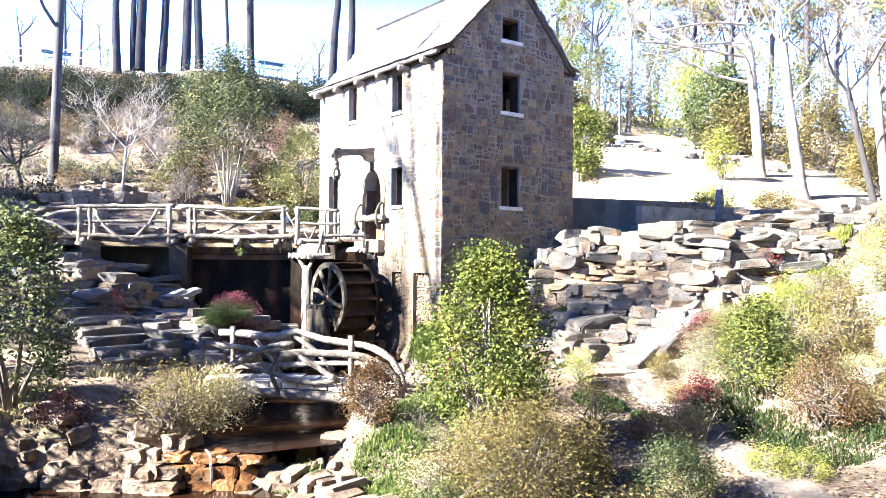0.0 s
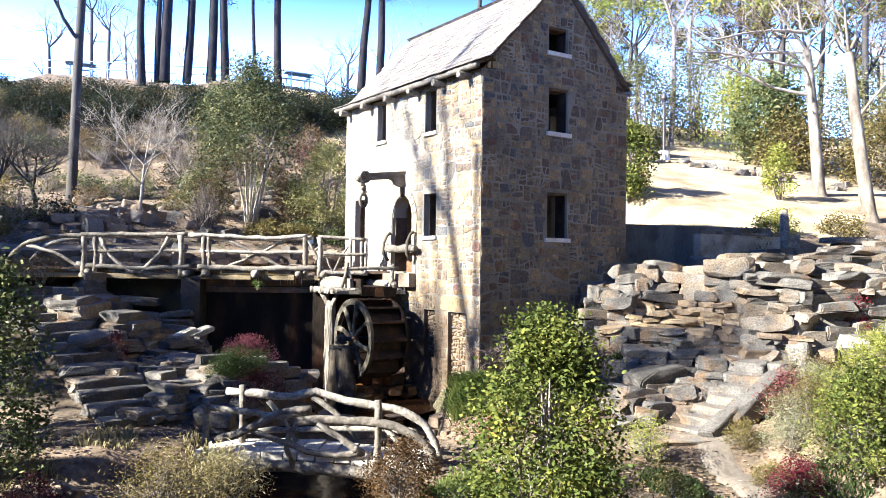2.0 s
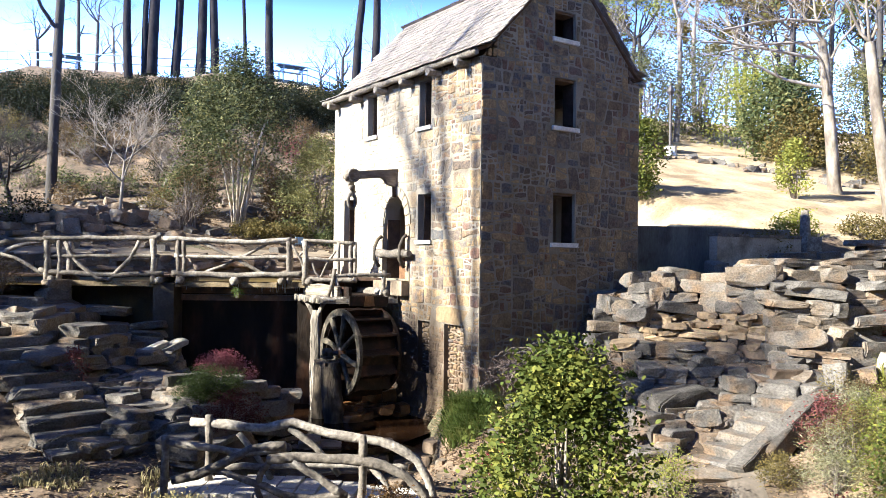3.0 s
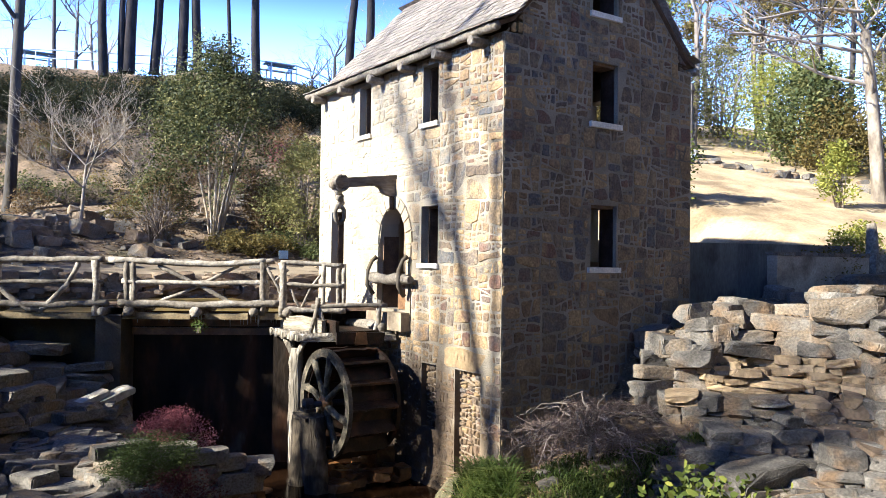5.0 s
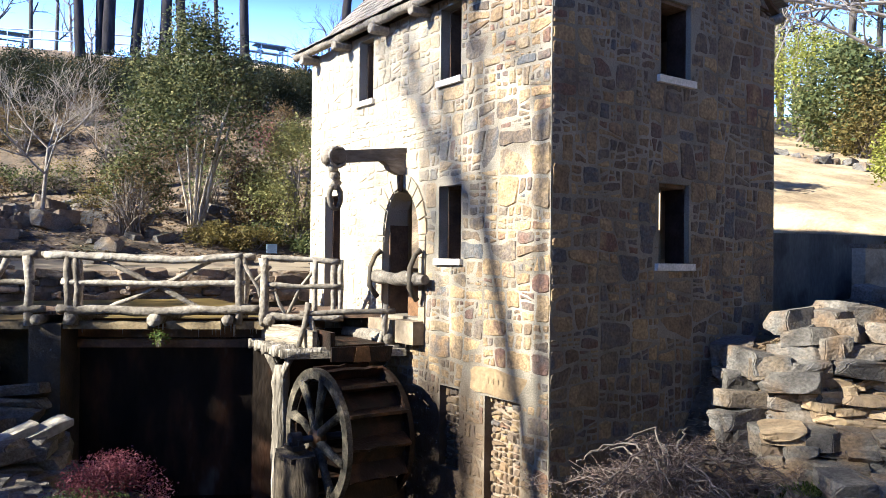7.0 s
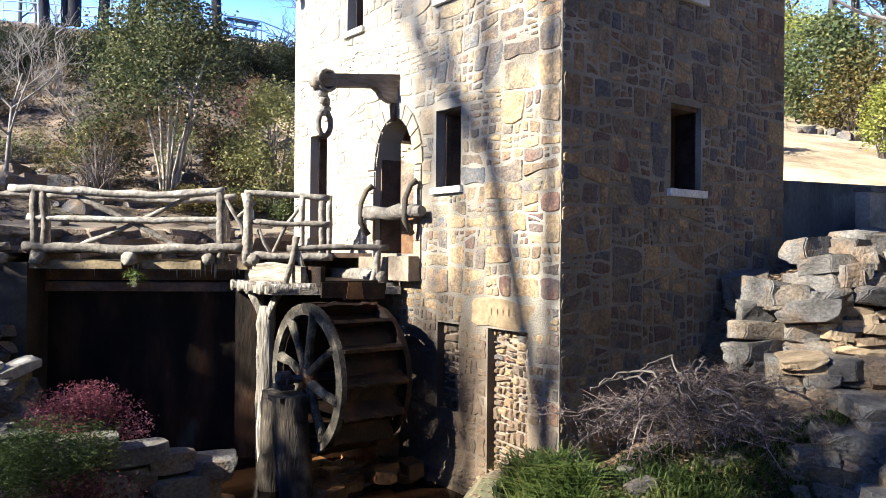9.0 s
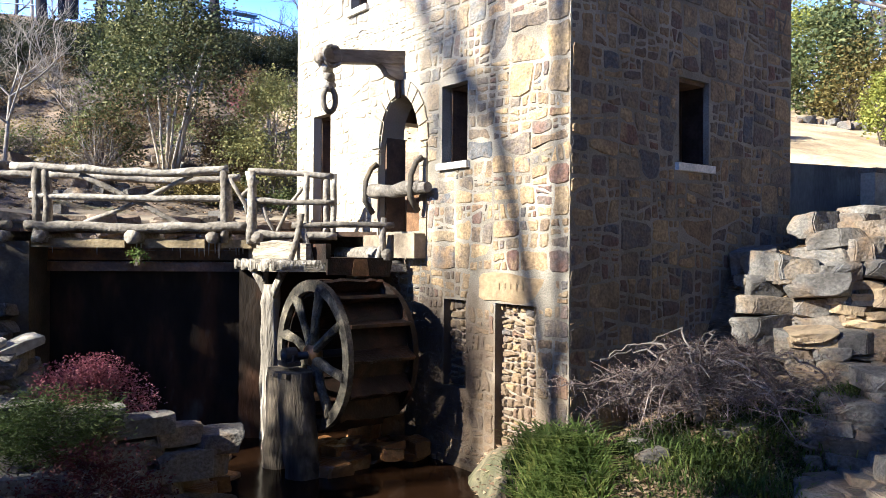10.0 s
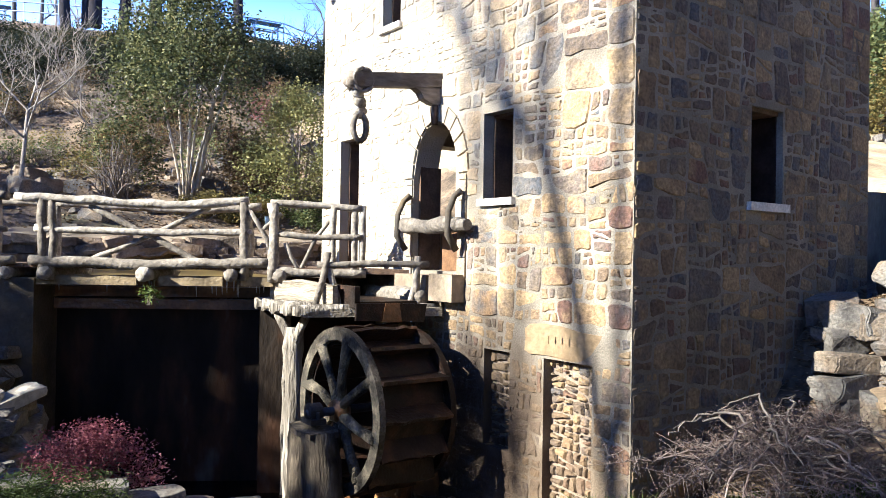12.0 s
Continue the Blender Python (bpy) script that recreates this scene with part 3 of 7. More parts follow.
for side, x in ((-1, -0.26), (1, W + 0.05)):
    z = 5.50
    b = Build().tube(along([(x, -0.12, z), (x + 0.02, 1.4, z + 0.03), (x - 0.02, 3.4, z - 0.01), (x + 0.02, 5.2, z + 0.03), (x, LEN + 0.30, z + 0.02)], 0.3, 0.016, 5), 0.085, 10, 0.14, 3)
    mill_part("eave_log", b.mesh("eave_log", M_LOG, True), "weathered white eave log")
    for k, y in enumerate((0.55, 1.78, 3.08, 4.45, 5.92, 7.38)):
        b = Build().tube([(x + side * 0.13, y, 5.36), (x + side * 0.11, y, 5.36), (x - side * 0.1, y, 5.38), (x - side * 0.42, y, 5.40)], [0.09, 0.105, 0.11, 0.11], 7, 0.07, k)
        mill_part("beam_end", b.mesh("beam_end", M_LOG), "weathered square-hewn beam end")


# rubble stones on the two near walls
def area_of(poly):
    return 0.5 * abs(sum(poly[i][0] * poly[i - 1][1] - poly[i - 1][0] * poly[i][1] for i in range(len(poly))))


def rubble(seed, u0, u1, z0, z1, small, large):
    """Random rubble: the wall is split and split again by slightly tilted joints, down to stones of uneven size."""
    r_ = random.Random(seed)
    cells, todo = [], [[(u0, z0), (u1, z0), (u1, z1), (u0, z1)]]
    while todo:
        poly = todo.pop()
        us, zs = [p[0] for p in poly], [p[1] for p in poly]
        wide, high = max(us) - min(us), max(zs) - min(zs)
        if area_of(poly) < small * (large / small) ** (r_.random() ** 1.25) and wide < 3.2 * high and high < 1.9 * wide:
            j = 0.0125
            mu, mz = sum(us) / len(us), sum(zs) / len(zs)
            inner = []
            for i in range(len(poly)):
                p, q = poly[i], poly[(i + 1) % len(poly)]
                eu, ez = q[1] - p[1], p[0] - q[0]
                n_ = math.hypot(eu, ez)
                if n_ > 1e-6:
                    inner.append((eu / n_, ez / n_, (eu * p[0] + ez * p[1]) / n_ - j * r_.uniform(0.35, 1.8)))
            for eu, ez, c in inner:
                poly = clip(poly, eu, ez, c) if len(poly) > 2 else poly
            if len(poly) > 2:
                cells.append((mu, mz, poly))
            continue
        flat = wide * 0.8 < high if r_.random() < 0.85 else wide > high
        t = r_.uniform(0.36, 0.64)
        big = wide > 1.2 or high > 1.0
        tilt = r_.gauss(0, 0.05 if big else 0.15)
        nu, nz = (tilt, 1.0) if flat else (1.0, tilt)
        c = nu * (min(us) + (t if not flat else 0.5) * wide) + nz * (min(zs) + (t if flat else 0.5) * high)
        for part_ in (clip(poly, nu, nz, c), clip(poly, -nu, -nz, -c)):
            if len(part_) > 2 and area_of(part_) > 0.002:
                todo.append(part_)
    r_.shuffle(cells)
    return cells


def keep_clear(u, z, poly, openings):
    for a, b, c, d in openings:
        if a < u < b and c < z < d:
            return []
        margins = [(a - u, (1, 0, a - 0.01)), (u - b, (-1, 0, -b - 0.01)), (c - z, (0, 1, c - 0.01)), (z - d, (0, -1, -d - 0.01))]
        us, zs = [p[0] for p in poly], [p[1] for p in poly]
        if min(us) < b and max(us) > a and min(zs) < d and max(zs) > c:
            poly = clip(poly, *max(margins)[1])
            if len(poly) < 3:
                return []
    return poly


def stone_geometry(poly, r_):
    """A stone proud of the mortar, with a softened edge and an uneven face, in (u, out, z)."""
    # even out long edges so that outlines are not straight
    pts = []
    for i in range(len(poly)):
        a, b = poly[i], poly[(i + 1) % len(poly)]
        L = math.hypot(b[0] - a[0], b[1] - a[1])
        if L < 0.02:
            continue
        c0, c1 = r_.uniform(0.05, 0.17), r_.uniform(0.05, 0.17)
        pts.append((a[0] * (1 - c0) + b[0] * c0, a[1] * (1 - c0) + b[1] * c0))
        if L > 0.10:
            j = min(0.03, L * 0.09)
            pts.append(((a[0] + b[0]) / 2 + r_.uniform(-j, j), (a[1] + b[1]) / 2 + r_.uniform(-j, j)))
        pts.append((a[0] * c1 + b[0] * (1 - c1), a[1] * c1 + b[1] * (1 - c1)))
    if len(pts) < 3:
        return None
    cu, cz = sum(p[0] for p in pts) / len(pts), sum(p[1] for p in pts) / len(pts)
    out, n = r_.uniform(0.002, 0.019), len(pts)
    tu, tz = r_.uniform(-0.05, 0.05), r_.uniform(-0.05, 0.05)
    v = [(u, -0.01, z) for u, z in pts]
    for u, z in pts:
        q = max(0.7, 1 - 0.022 / max(0.03, math.hypot(u - cu, z - cz)))
        uu, zz = cu + (u - cu) * q, cz + (z - cz) * q
        v.append((uu, out + tu * (uu - cu) + tz * (zz - cz), zz))
    v.append((cu, out + 0.006, cz))
    f = [(i, (i + 1) % n, n + (i + 1) % n, n + i) for i in range(n)]
    f += [(n + i, n + (i + 1) % n, 2 * n) for i in range(n)]
    return v, f


STONES = []


def dress(seed, u1, z0, z1, openings, place, parent, gable, near):
    r_ = random.Random(seed + 50)
    joined = Build()
    chosen = 0
    for u, z, poly in rubble(seed, 0.0, u1, z0, z1, 0.019, 0.36):
        if gable:
            poly = gable_clip(poly, 0.03)
        poly = keep_clear(u, z, poly, openings) if len(poly) > 2 else poly
        if len(poly) < 3:
            continue
        g = stone_geometry(poly, r_)
        if g is None:
            continue
        v = [place(*p) for p in g[0]]
        f = g[1] if gable else [t[::-1] for t in g[1]]
        if near(u, z) and chosen < 298:
            chosen += 1
            STONES.append((v, f, parent))
        else:
            joined.add(v, f)
    mill_part("rubble_infill", joined.mesh("stones", M_STONE), "tan and brown rubble stones", parent)["kind"] = "stuff"


arch_rects = [(ARCH[0] - 0.2, ARCH[1] + 0.2, 0.0, ARCH[2])] + [(ARCH[0] - 0.2 + 0.07 * k, ARCH[1] + 0.2 - 0.07 * k, ARCH[2], ARCH[2] + 0.26 + 0.14 * k) for k in range(7)]
dress(1, W, -3.0, APEX, [(a - 0.02, b + 0.02, c - 0.11, d + 0.02) for a, b, c, d in GABLE_OPENINGS], lambda u, o, z: (u, -o, z), wall_gable, True,
      lambda u, z: -1.2 < z < 3.0 and u < 3.6)
dress(2, LEN, -3.7, EAVE, [(a - 0.02, b + 0.02, c - 0.11, d + 0.02) for a, b, c, d in LONG_OPENINGS[:4] + NICHES] + arch_rects + [(0.28, 1.82, -0.95, -0.50)],
      lambda u, o, z: (-o, u, z), wall_long, False, lambda u, z: -1.0 < z < 3.4 and u < 3.2)
lv, lf = stone_geometry([(0.30, -0.92), (1.0, -0.95), (1.80, -0.93), (1.78, -0.54), (1.2, -0.52), (0.31, -0.60)], random.Random(6))
mill_part("lintel", mesh_of("lintel", [(-o - 0.01, u, z) for u, o, z in lv], [t[::-1] for t in lf], M_OCHRE), "long ochre stone lintel with worn carved marks")
for k in range(5):
    mill_part("carved_bar", Build().box(-0.0375, 1.32 - 0.12 * k, -0.76 + 0.01 * (k % 3), -0.034, 1.34 - 0.12 * k, -0.66).mesh("carved_bar", M_OCHRE), "worn pale carved mark")
# small stones in the two niches
r_n = random.Random(9)
niche_stones = Build()
for a, b, c, d in NICHES:
    for u, z, poly in rubble(int(a * 10), a, b, c, d, 0.014, 0.06):
        g = stone_geometry(poly, r_n)
        if g:
            niche_stones.add([(0.16 - 0.03 - o * 1.6, u2, z2) for u2, o, z2 in g[0]], [t[::-1] for t in g[1]])
mill_part("niche_infill", niche_stones.mesh("niche_stones", M_STONE), "small rough infill stones", wall_long)["kind"] = "stuff"
# ring of arch stones
am = (ARCH[0] + ARCH[1]) / 2
for k in range(11):
    t0, t1 = math.pi * (k + 0.06) / 11, math.pi * (k + 0.94) / 11
    ra, h = (ARCH[1] - ARCH[0]) / 2, ARCH[3] - ARCH[2]
    q = [(am + math.cos(t) * (ra + e), ARCH[2] + math.sin(t) * (h + e)) for t, e in ((t0, 0.0), (t1, 0.0), (t1, 0.25), (t0, 0.25))]
    mill_part("arch_stone", Build().prism([(0.02, u, z) for u, z in q], (-0.055, 0, 0)).mesh("arch_stone", M_STONE), "", wall_long)
for y in (ARCH[0] - 0.2, ARCH[1] + 0.01):
    z = 0.02
    k = 0
    while z < ARCH[2] - 0.02:
        h = min(0.30 + 0.08 * ((k * 7) % 3), ARCH[2] - z)
        mill_part("jamb_stone", Build().box(-0.03, y, z, 0.05, y + 0.19, z + h - 0.015).mesh("jamb_stone", M_STONE), "", wall_long)
        z += h
        k += 1


M_FASCIA = surface("tan_board", [(0, (0.10, 0.075, 0.04)), (1, (0.30, 0.235, 0.13))], scale=2.5, fine=20, bump=0.4)


# ---------------------------------------------------------------- upper log bridge
def span(x, off=0.0, z=0.0):
    """A point of the bridge: x along it, off metres behind its near edge."""
    return Vector((x + 0.444 * off, 6.87 - 0.4963 * (x + 5.23) + 0.896 * off, z))


bridge = thing("log_bridge", span(-5.2, 0.8, -0.2), "rustic footbridge with pale weathered log railings over the dam", "bridge")
to_bridge = -bridge.location


def bridge_log(name, pts, r, seed=0, taper=1.0, label="", wobble=0.014):
    return log_part(name, [Vector(p) + to_bridge for p in pts], r, bridge, seed, taper, wobble, label)


for off in (0.0, 1.55):
    s = 0 if off == 0 else 40
    # posts
    for k, (x, r) in enumerate(((-8.42, 0.085), (-5.6, 0.07), (-2.7, 0.075)) if off else ((-8.42, 0.085), (-8.12, 0.075), (-5.88, 0.085), (-5.27, 0.065), (-5.14, 0.06), (-2.56, 0.075), (-2.16, 0.085))):
        bridge_log("post", [span(x, off, -0.12), span(x + 0.02, off, 0.5), span(x - 0.01, off, 1.12)], r, s + k)
    # top rails
    bridge_log("top_rail", [span(-8.5, off - 0.03, 1.08), span(-7.2, off, 1.12), span(-5.72, off, 1.14)], 0.068, s + 11)
    bridge_log("top_rail", [span(-5.62, off, 1.13), span(-4.6, off, 1.10), span(-3.6, off, 1.06), span(-2.5, off, 1.15)], 0.068, s + 12)
    bridge_log("top_rail", [span(-8.4, off, 1.07), span(-9.3, off, 1.0), span(-10.0, off, 0.75), span(-10.35, off - 0.05, 0.30), span(-10.4, off - 0.05, -0.1)], 0.07, s + 13)
    if off:
        continue
    # middle rails
    bridge_log("middle_rail", [span(-5.35, off, 0.66), span(-4.2, off, 0.62), span(-2.45, off, 0.66)], 0.055, s + 14)
    bridge_log("middle_rail", [span(-8.5, off, 0.60), span(-7.0, off, 0.62), span(-5.72, off, 0.64)], 0.05, s + 15)
    # bottom logs
    bridge_log("bottom_rail", [span(-5.42, off, 0.17), span(-4.0, off, 0.13), span(-2.2, off, 0.18)], 0.085, s + 16)
    bridge_log("bottom_rail", [span(-8.6, off, 0.22), span(-7.2, off, 0.10), span(-5.62, off, 0.17)], 0.075, s + 17)
    # crossed and bent braces
    bridge_log("brace", [span(-4.65, off + 0.05, 1.02), span(-3.8, off + 0.05, 0.55), span(-3.1, off + 0.05, 0.12)], 0.05, s + 18)
    bridge_log("brace", [span(-4.7, off + 0.09, 0.16), span(-4.0, off + 0.09, 0.5), span(-3.05, off + 0.09, 1.04)], 0.042, s + 19)
    bridge_log("brace", [span(-8.0, off, 1.0), span(-7.75, off, 0.5), span(-7.2, off, 0.02), span(-6.9, off, -0.02)], 0.06, s + 20)
    bridge_log("brace", [span(-6.2, off, 1.05), span(-6.45, off, 0.55), span(-6.95, off, -0.04)], 0.06, s + 21)
    bridge_log("brace", [span(-2.5, off, 1.0), span(-2.25, off, 0.55), span(-2.18, off, 0.3)], 0.04, s + 22)
    bridge_log("brace", [span(-2.05, off, 0.95), span(-2.3, off, 0.7)], 0.035, s + 23)
    bridge_log("brace", [span(-9.9, off, 0.75), span(-9.2, off, 0.55), span(-8.5, off, 0.1)], 0.05, s + 24)
for x0, x1 in ((-5.35, -4.02), (-3.72, -2.85), (-2.6, -2.15), (-8.1, -5.85)):
    q = [span(x0, 0.04, -0.20) + to_bridge, span(x1, 0.04, -0.20) + to_bridge, span(x1, 0.10, -0.20) + to_bridge, span(x0, 0.10, -0.20) + to_bridge]
    part("fascia_board", Build().prism(q, (0, 0, 0.15)).mesh("fascia_board", M_FASCIA), bridge, "weathered tan fascia board")
# platform rail to the mill
bridge_log("top_rail", [span(-2.2, 0, 1.12), span(-1.6, 0.02, 1.10), span(-0.92, 0.0, 1.06)], 0.055, 61)
bridge_log("middle_rail", [span(-2.1, 0, 0.62), span(-1.5, 0, 0.60), span(-0.9, 0, 0.6)], 0.05, 62)
bridge_log("bottom_rail", [span(-2.2, 0, 0.06), span(-1.5, 0, 0.02), span(-0.85, 0, 0.02)], 0.07, 63)
for k, x in enumerate((-1.32, -1.02, -0.9)):
    bridge_log("post", [span(x, 0.02, 0.0), span(x, 0.02, 0.6), span(x, 0.02, 1.1)], 0.055, 65 + k)
bridge_log("brace", [span(-2.0, 0.02, 0.5), span(-1.78, 0.02, 0.05)], 0.035, 70)
bridge_log("brace", [span(-1.55, 0.02, 0.62), span(-1.78, 0.02, 0.05)], 0.035, 71)
bridge_log("brace", [span(-1.3, 0.02, 0.95), span(-1.55, 0.02, 0.6)], 0.035, 72)
# beam ends under the deck
for k, (x, r) in enumerate(((-5.72, 0.10), (-5.2, 0.105), (-3.88, 0.115), (-2.72, 0.10), (-2.05, 0.10), (-8.28, 0.10))):
    bridge_log("deck_beam", [span(x, -0.14, -0.02), span(x, 0.8, -0.03), span(x, 1.75, -0.02)], r, 80 + k, 1.0, "", 0.004)
# deck planks
for k in range(36):
    x = -10.2 + k * 0.235
    w = 0.215
    q = [span(x, 0.03, 0.06) + to_bridge, span(x + w, 0.03, 0.06) + to_bridge, span(x + w, 1.52, 0.06) + to_bridge, span(x, 1.52, 0.06) + to_bridge]
    part("plank", Build().prism(q, (0, 0, 0.055)).mesh("plank", M_DARKWOOD), bridge)
q = [Vector(p) + to_bridge for p in ((-2.0, 5.25, 0.02), (0.0, 4.3, 0.02), (0.0, 7.8, 0.02), (-1.4, 6.9, 0.02))]
part("platform", Build().prism(q, (0, 0, 0.08)).mesh("platform", M_DARKWOOD), bridge, "dark plank landing before the mill door")

# ---------------------------------------------------------------- dam below the bridge
dam = thing("dam", span(-4, 0.9, -3.8), "wet dam wall with painted-in shade and rusty horizontal boards under the bridge", "dam", kind="structure")
td = -dam.location


def dam_box(name, x0, x1, o0, o1, z0, z1, mat, label=""):
    q = [span(x0, o0, z0) + td, span(x1, o0, z0) + td, span(x1, o1, z0) + td, span(x0, o1, z0) + td]
    return part(name, Build().prism(q, (0, 0, z1 - z0)).mesh(name, mat), dam, label)


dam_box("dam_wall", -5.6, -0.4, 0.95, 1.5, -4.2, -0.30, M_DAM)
for k, z in enumerate((-0.62, -0.42, -0.24)):
    dam_box("board", -5.4, -1.2, 0.80 + 0.03 * k, 0.96, z, z + 0.17, M_RUSTROCK, "rust-stained horizontal weir board")
dam_box("pier", -5.86, -5.36, 0.0, 1.5, -4.0, -0.10, M_CONC, "mossy concrete bridge pier")
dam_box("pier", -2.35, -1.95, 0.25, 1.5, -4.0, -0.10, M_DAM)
dam_box("dam_wall", -12.5, -5.8, 1.2, 1.6, -3.2, -0.22, M_CONC)
drip = random.Random(3)
for k in range(26):
    x = -2.9 + drip.uniform(0, 1.0) if k < 16 else drip.uniform(-5.2, -2.9)
    h = drip.uniform(0.06, 0.28)
    p = span(x, 0.2 + drip.uniform(0, 0.3), -0.1) + td
    part("icicle", Build().tube([p, p - Vector((0.005, 0, h * 0.5)), p - Vector((0, 0, h))], [0.016, 0.012, 0.003], 5, 0.1, k).mesh("icicle", M_LOG_END, True), dam)

# ---------------------------------------------------------------- wheel
HUB = Vector((-1.35, 3.34, -1.80))
RW = 1.13
HW = 0.57
wheel = thing("water_wheel", HUB, "large wet wooden overshot wheel with rusty paddle boards", "water wheel")


def ring(x, r0, r1, t, n=48):
    b = Build()
    vs = []
    for k in range(n):
        a = 2 * math.pi * k / n
        for r, xx in ((r0, x - t / 2), (r1, x - t / 2), (r1, x + t / 2), (r0, x + t / 2)):
            vs.append((xx, r * math.cos(a), r * math.sin(a)))
    fs = []
    for k in range(n):
        q = (k + 1) % n
        for e in range(4):
            g = (e + 1) % 4
            fs.append((4 * k + e, 4 * q + e, 4 * q + g, 4 * k + g))
    return b.add(vs, fs)


wheel.rotation_euler.z = radians(3.7)
# sunny outer rim takes the lighter wood, inner rim the shade-darkened wood
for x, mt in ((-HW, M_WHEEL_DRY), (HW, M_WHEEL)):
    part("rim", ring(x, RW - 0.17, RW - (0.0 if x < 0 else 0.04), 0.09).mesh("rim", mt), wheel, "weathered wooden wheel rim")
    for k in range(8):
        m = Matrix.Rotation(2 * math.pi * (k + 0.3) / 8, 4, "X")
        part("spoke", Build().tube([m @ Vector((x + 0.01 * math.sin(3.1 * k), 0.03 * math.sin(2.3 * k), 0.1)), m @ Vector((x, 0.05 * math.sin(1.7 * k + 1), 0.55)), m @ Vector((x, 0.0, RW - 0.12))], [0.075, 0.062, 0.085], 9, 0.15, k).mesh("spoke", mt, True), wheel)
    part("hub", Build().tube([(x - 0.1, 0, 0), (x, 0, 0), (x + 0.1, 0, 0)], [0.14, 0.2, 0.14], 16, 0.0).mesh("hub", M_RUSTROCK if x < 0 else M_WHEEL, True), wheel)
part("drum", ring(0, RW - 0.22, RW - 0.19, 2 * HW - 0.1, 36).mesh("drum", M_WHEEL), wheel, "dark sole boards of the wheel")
for k in range(14):
    m = Matrix.Rotation(2 * math.pi * (k + 0.35) / 14, 4, "X") @ Matrix.Translation((0, 0, RW - 0.10)) @ Matrix.Rotation(radians(34), 4, "X")
    jr = random.Random(700 + k)
    # a split board with an uneven outer edge
    edge = [(-HW + 0.05 + (2 * HW - 0.1) * i / 9, 0.145 + jr.uniform(-0.022, 0.02)) for i in range(10)]
    poly = [m @ Vector((x, -0.025, z)) for x, z in [(-HW + 0.05, -0.15)] + edge + [(HW - 0.05, -0.15)]]
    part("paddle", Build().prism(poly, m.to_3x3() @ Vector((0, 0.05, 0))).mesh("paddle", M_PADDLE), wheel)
part("axle", Build().tube([(-HW - 0.5, 0, 0), (0, 0, 0), (HW + 0.62, 0, 0)], 0.06, 12, 0).mesh("axle", M_IRON, True), wheel, "dark iron axle")
part("bearing", Build().box(-HW - 0.50, -0.16, -0.13, -HW - 0.28, 0.16, -0.06).box(-HW - 0.46, -0.10, -0.06, -HW - 0.32, 0.10, 0.05).tube([(-HW - 0.48, 0, 0.03), (-HW - 0.30, 0, 0.03)], 0.11, 14, 0).mesh("bearing", M_IRON), wheel, "blue-grey iron bearing block")
for y in (-0.13, 0.13):
    part("bolt", Build().tube([(-HW - 0.39, y, -0.08), (-HW - 0.39, y, 0.03)], 0.025, 8, 0).mesh("bolt", M_IRON), wheel)

stump = thing("stump_support", (-2.30, 3.28, -3.75), "thick double log stump carrying the wheel bearing", "stump")
part("log", Build().tube(along([(-0.02, 0.42, 0), (-0.02, 0.36, 0.8), (0.0, 0.30, 1.72)], 0.2, 0.012, 1), [0.25, 0.24, 0.23, 0.225, 0.22, 0.22, 0.22, 0.22, 0.22, 0.22][:len(along([(-0.02, 0.42, 0), (-0.02, 0.36, 0.8), (0.0, 0.30, 1.72)], 0.2))], 13, 0.09, 6).mesh("log", M_STUMP, True), stump)
part("log", Build().tube(along([(0.10, -0.36, 0), (0.06, -0.24, 0.8), (0.02, -0.14, 1.72)], 0.2, 0.012, 2), 0.26, 14, 0.09, 7).mesh("log", M_STUMP, True), stump)
cap = Build().prism([(-0.20, -0.36, 1.68), (0.20, -0.36, 1.68), (0.28, -0.14, 1.68), (0.22, 0.34, 1.68), (0.05, 0.50, 1.68), (-0.16, 0.48, 1.68), (-0.24, 0.20, 1.68), (-0.25, -0.1, 1.68)], (0, 0, 0.07))
part("cap", cap.mesh("cap", M_STUMP), stump, "split plank cap on the stump")
part("footing", Build().prism([(-0.42, -0.72, -0.15), (0.5, -0.66, -0.15), (0.56, 0.35, -0.15), (0.1, 0.6, -0.15), (-0.36, 0.3, -0.15)], (0, 0, 0.36)).mesh("footing", M_CONC), stump)

# ---------------------------------------------------------------- trough over the wheel
trough = thing("flume_trough", (-1.3, 4.4, -0.55), "pale log trough platform feeding water onto the wheel", "flume")
tt = -trough.location


def trough_log(name, pts, r, seed, taper=1.0, label="", mat=None):
    return log_part(name, [Vector(p) + tt for p in pts], r, trough, seed, taper, 0.012, label, mat)


part("slab", Build().prism([Vector(p) + tt for p in ((-2.28, 3.75, -0.56), (-0.25, 3.35, -0.56), (-0.25, 5.3, -0.56), (-2.28, 5.6, -0.56))], (0, 0, 0.12)).mesh("slab", M_PLANK), trough)
for k, y in enumerate((3.72, 4.2, 4.7, 5.15, 5.5)):
    trough_log("slab_log", [(-2.36, y + 0.08, -0.47), (-1.3, y - 0.03, -0.46), (-0.25, y - 0.2, -0.47)], 0.10 if k else 0.085, 100 + k, 1.0, "", M_CEDAR)
part("side_plank", Build().prism([Vector(p) + tt for p in ((-2.12, 5.55, -0.42), (-1.80, 3.85, -0.42), (-1.80, 3.85, -0.12), (-2.0, 4.7, -0.06), (-2.12, 5.55, -0.13))], (0.09, 0.02, 0)).mesh("side_plank", M_PLANK), trough, "pale rough-sawn side plank")
trough_log("side_log", [(-0.55, 5.2, -0.30), (-0.5, 4.3, -0.28), (-0.45, 3.6, -0.3)], 0.12, 107)
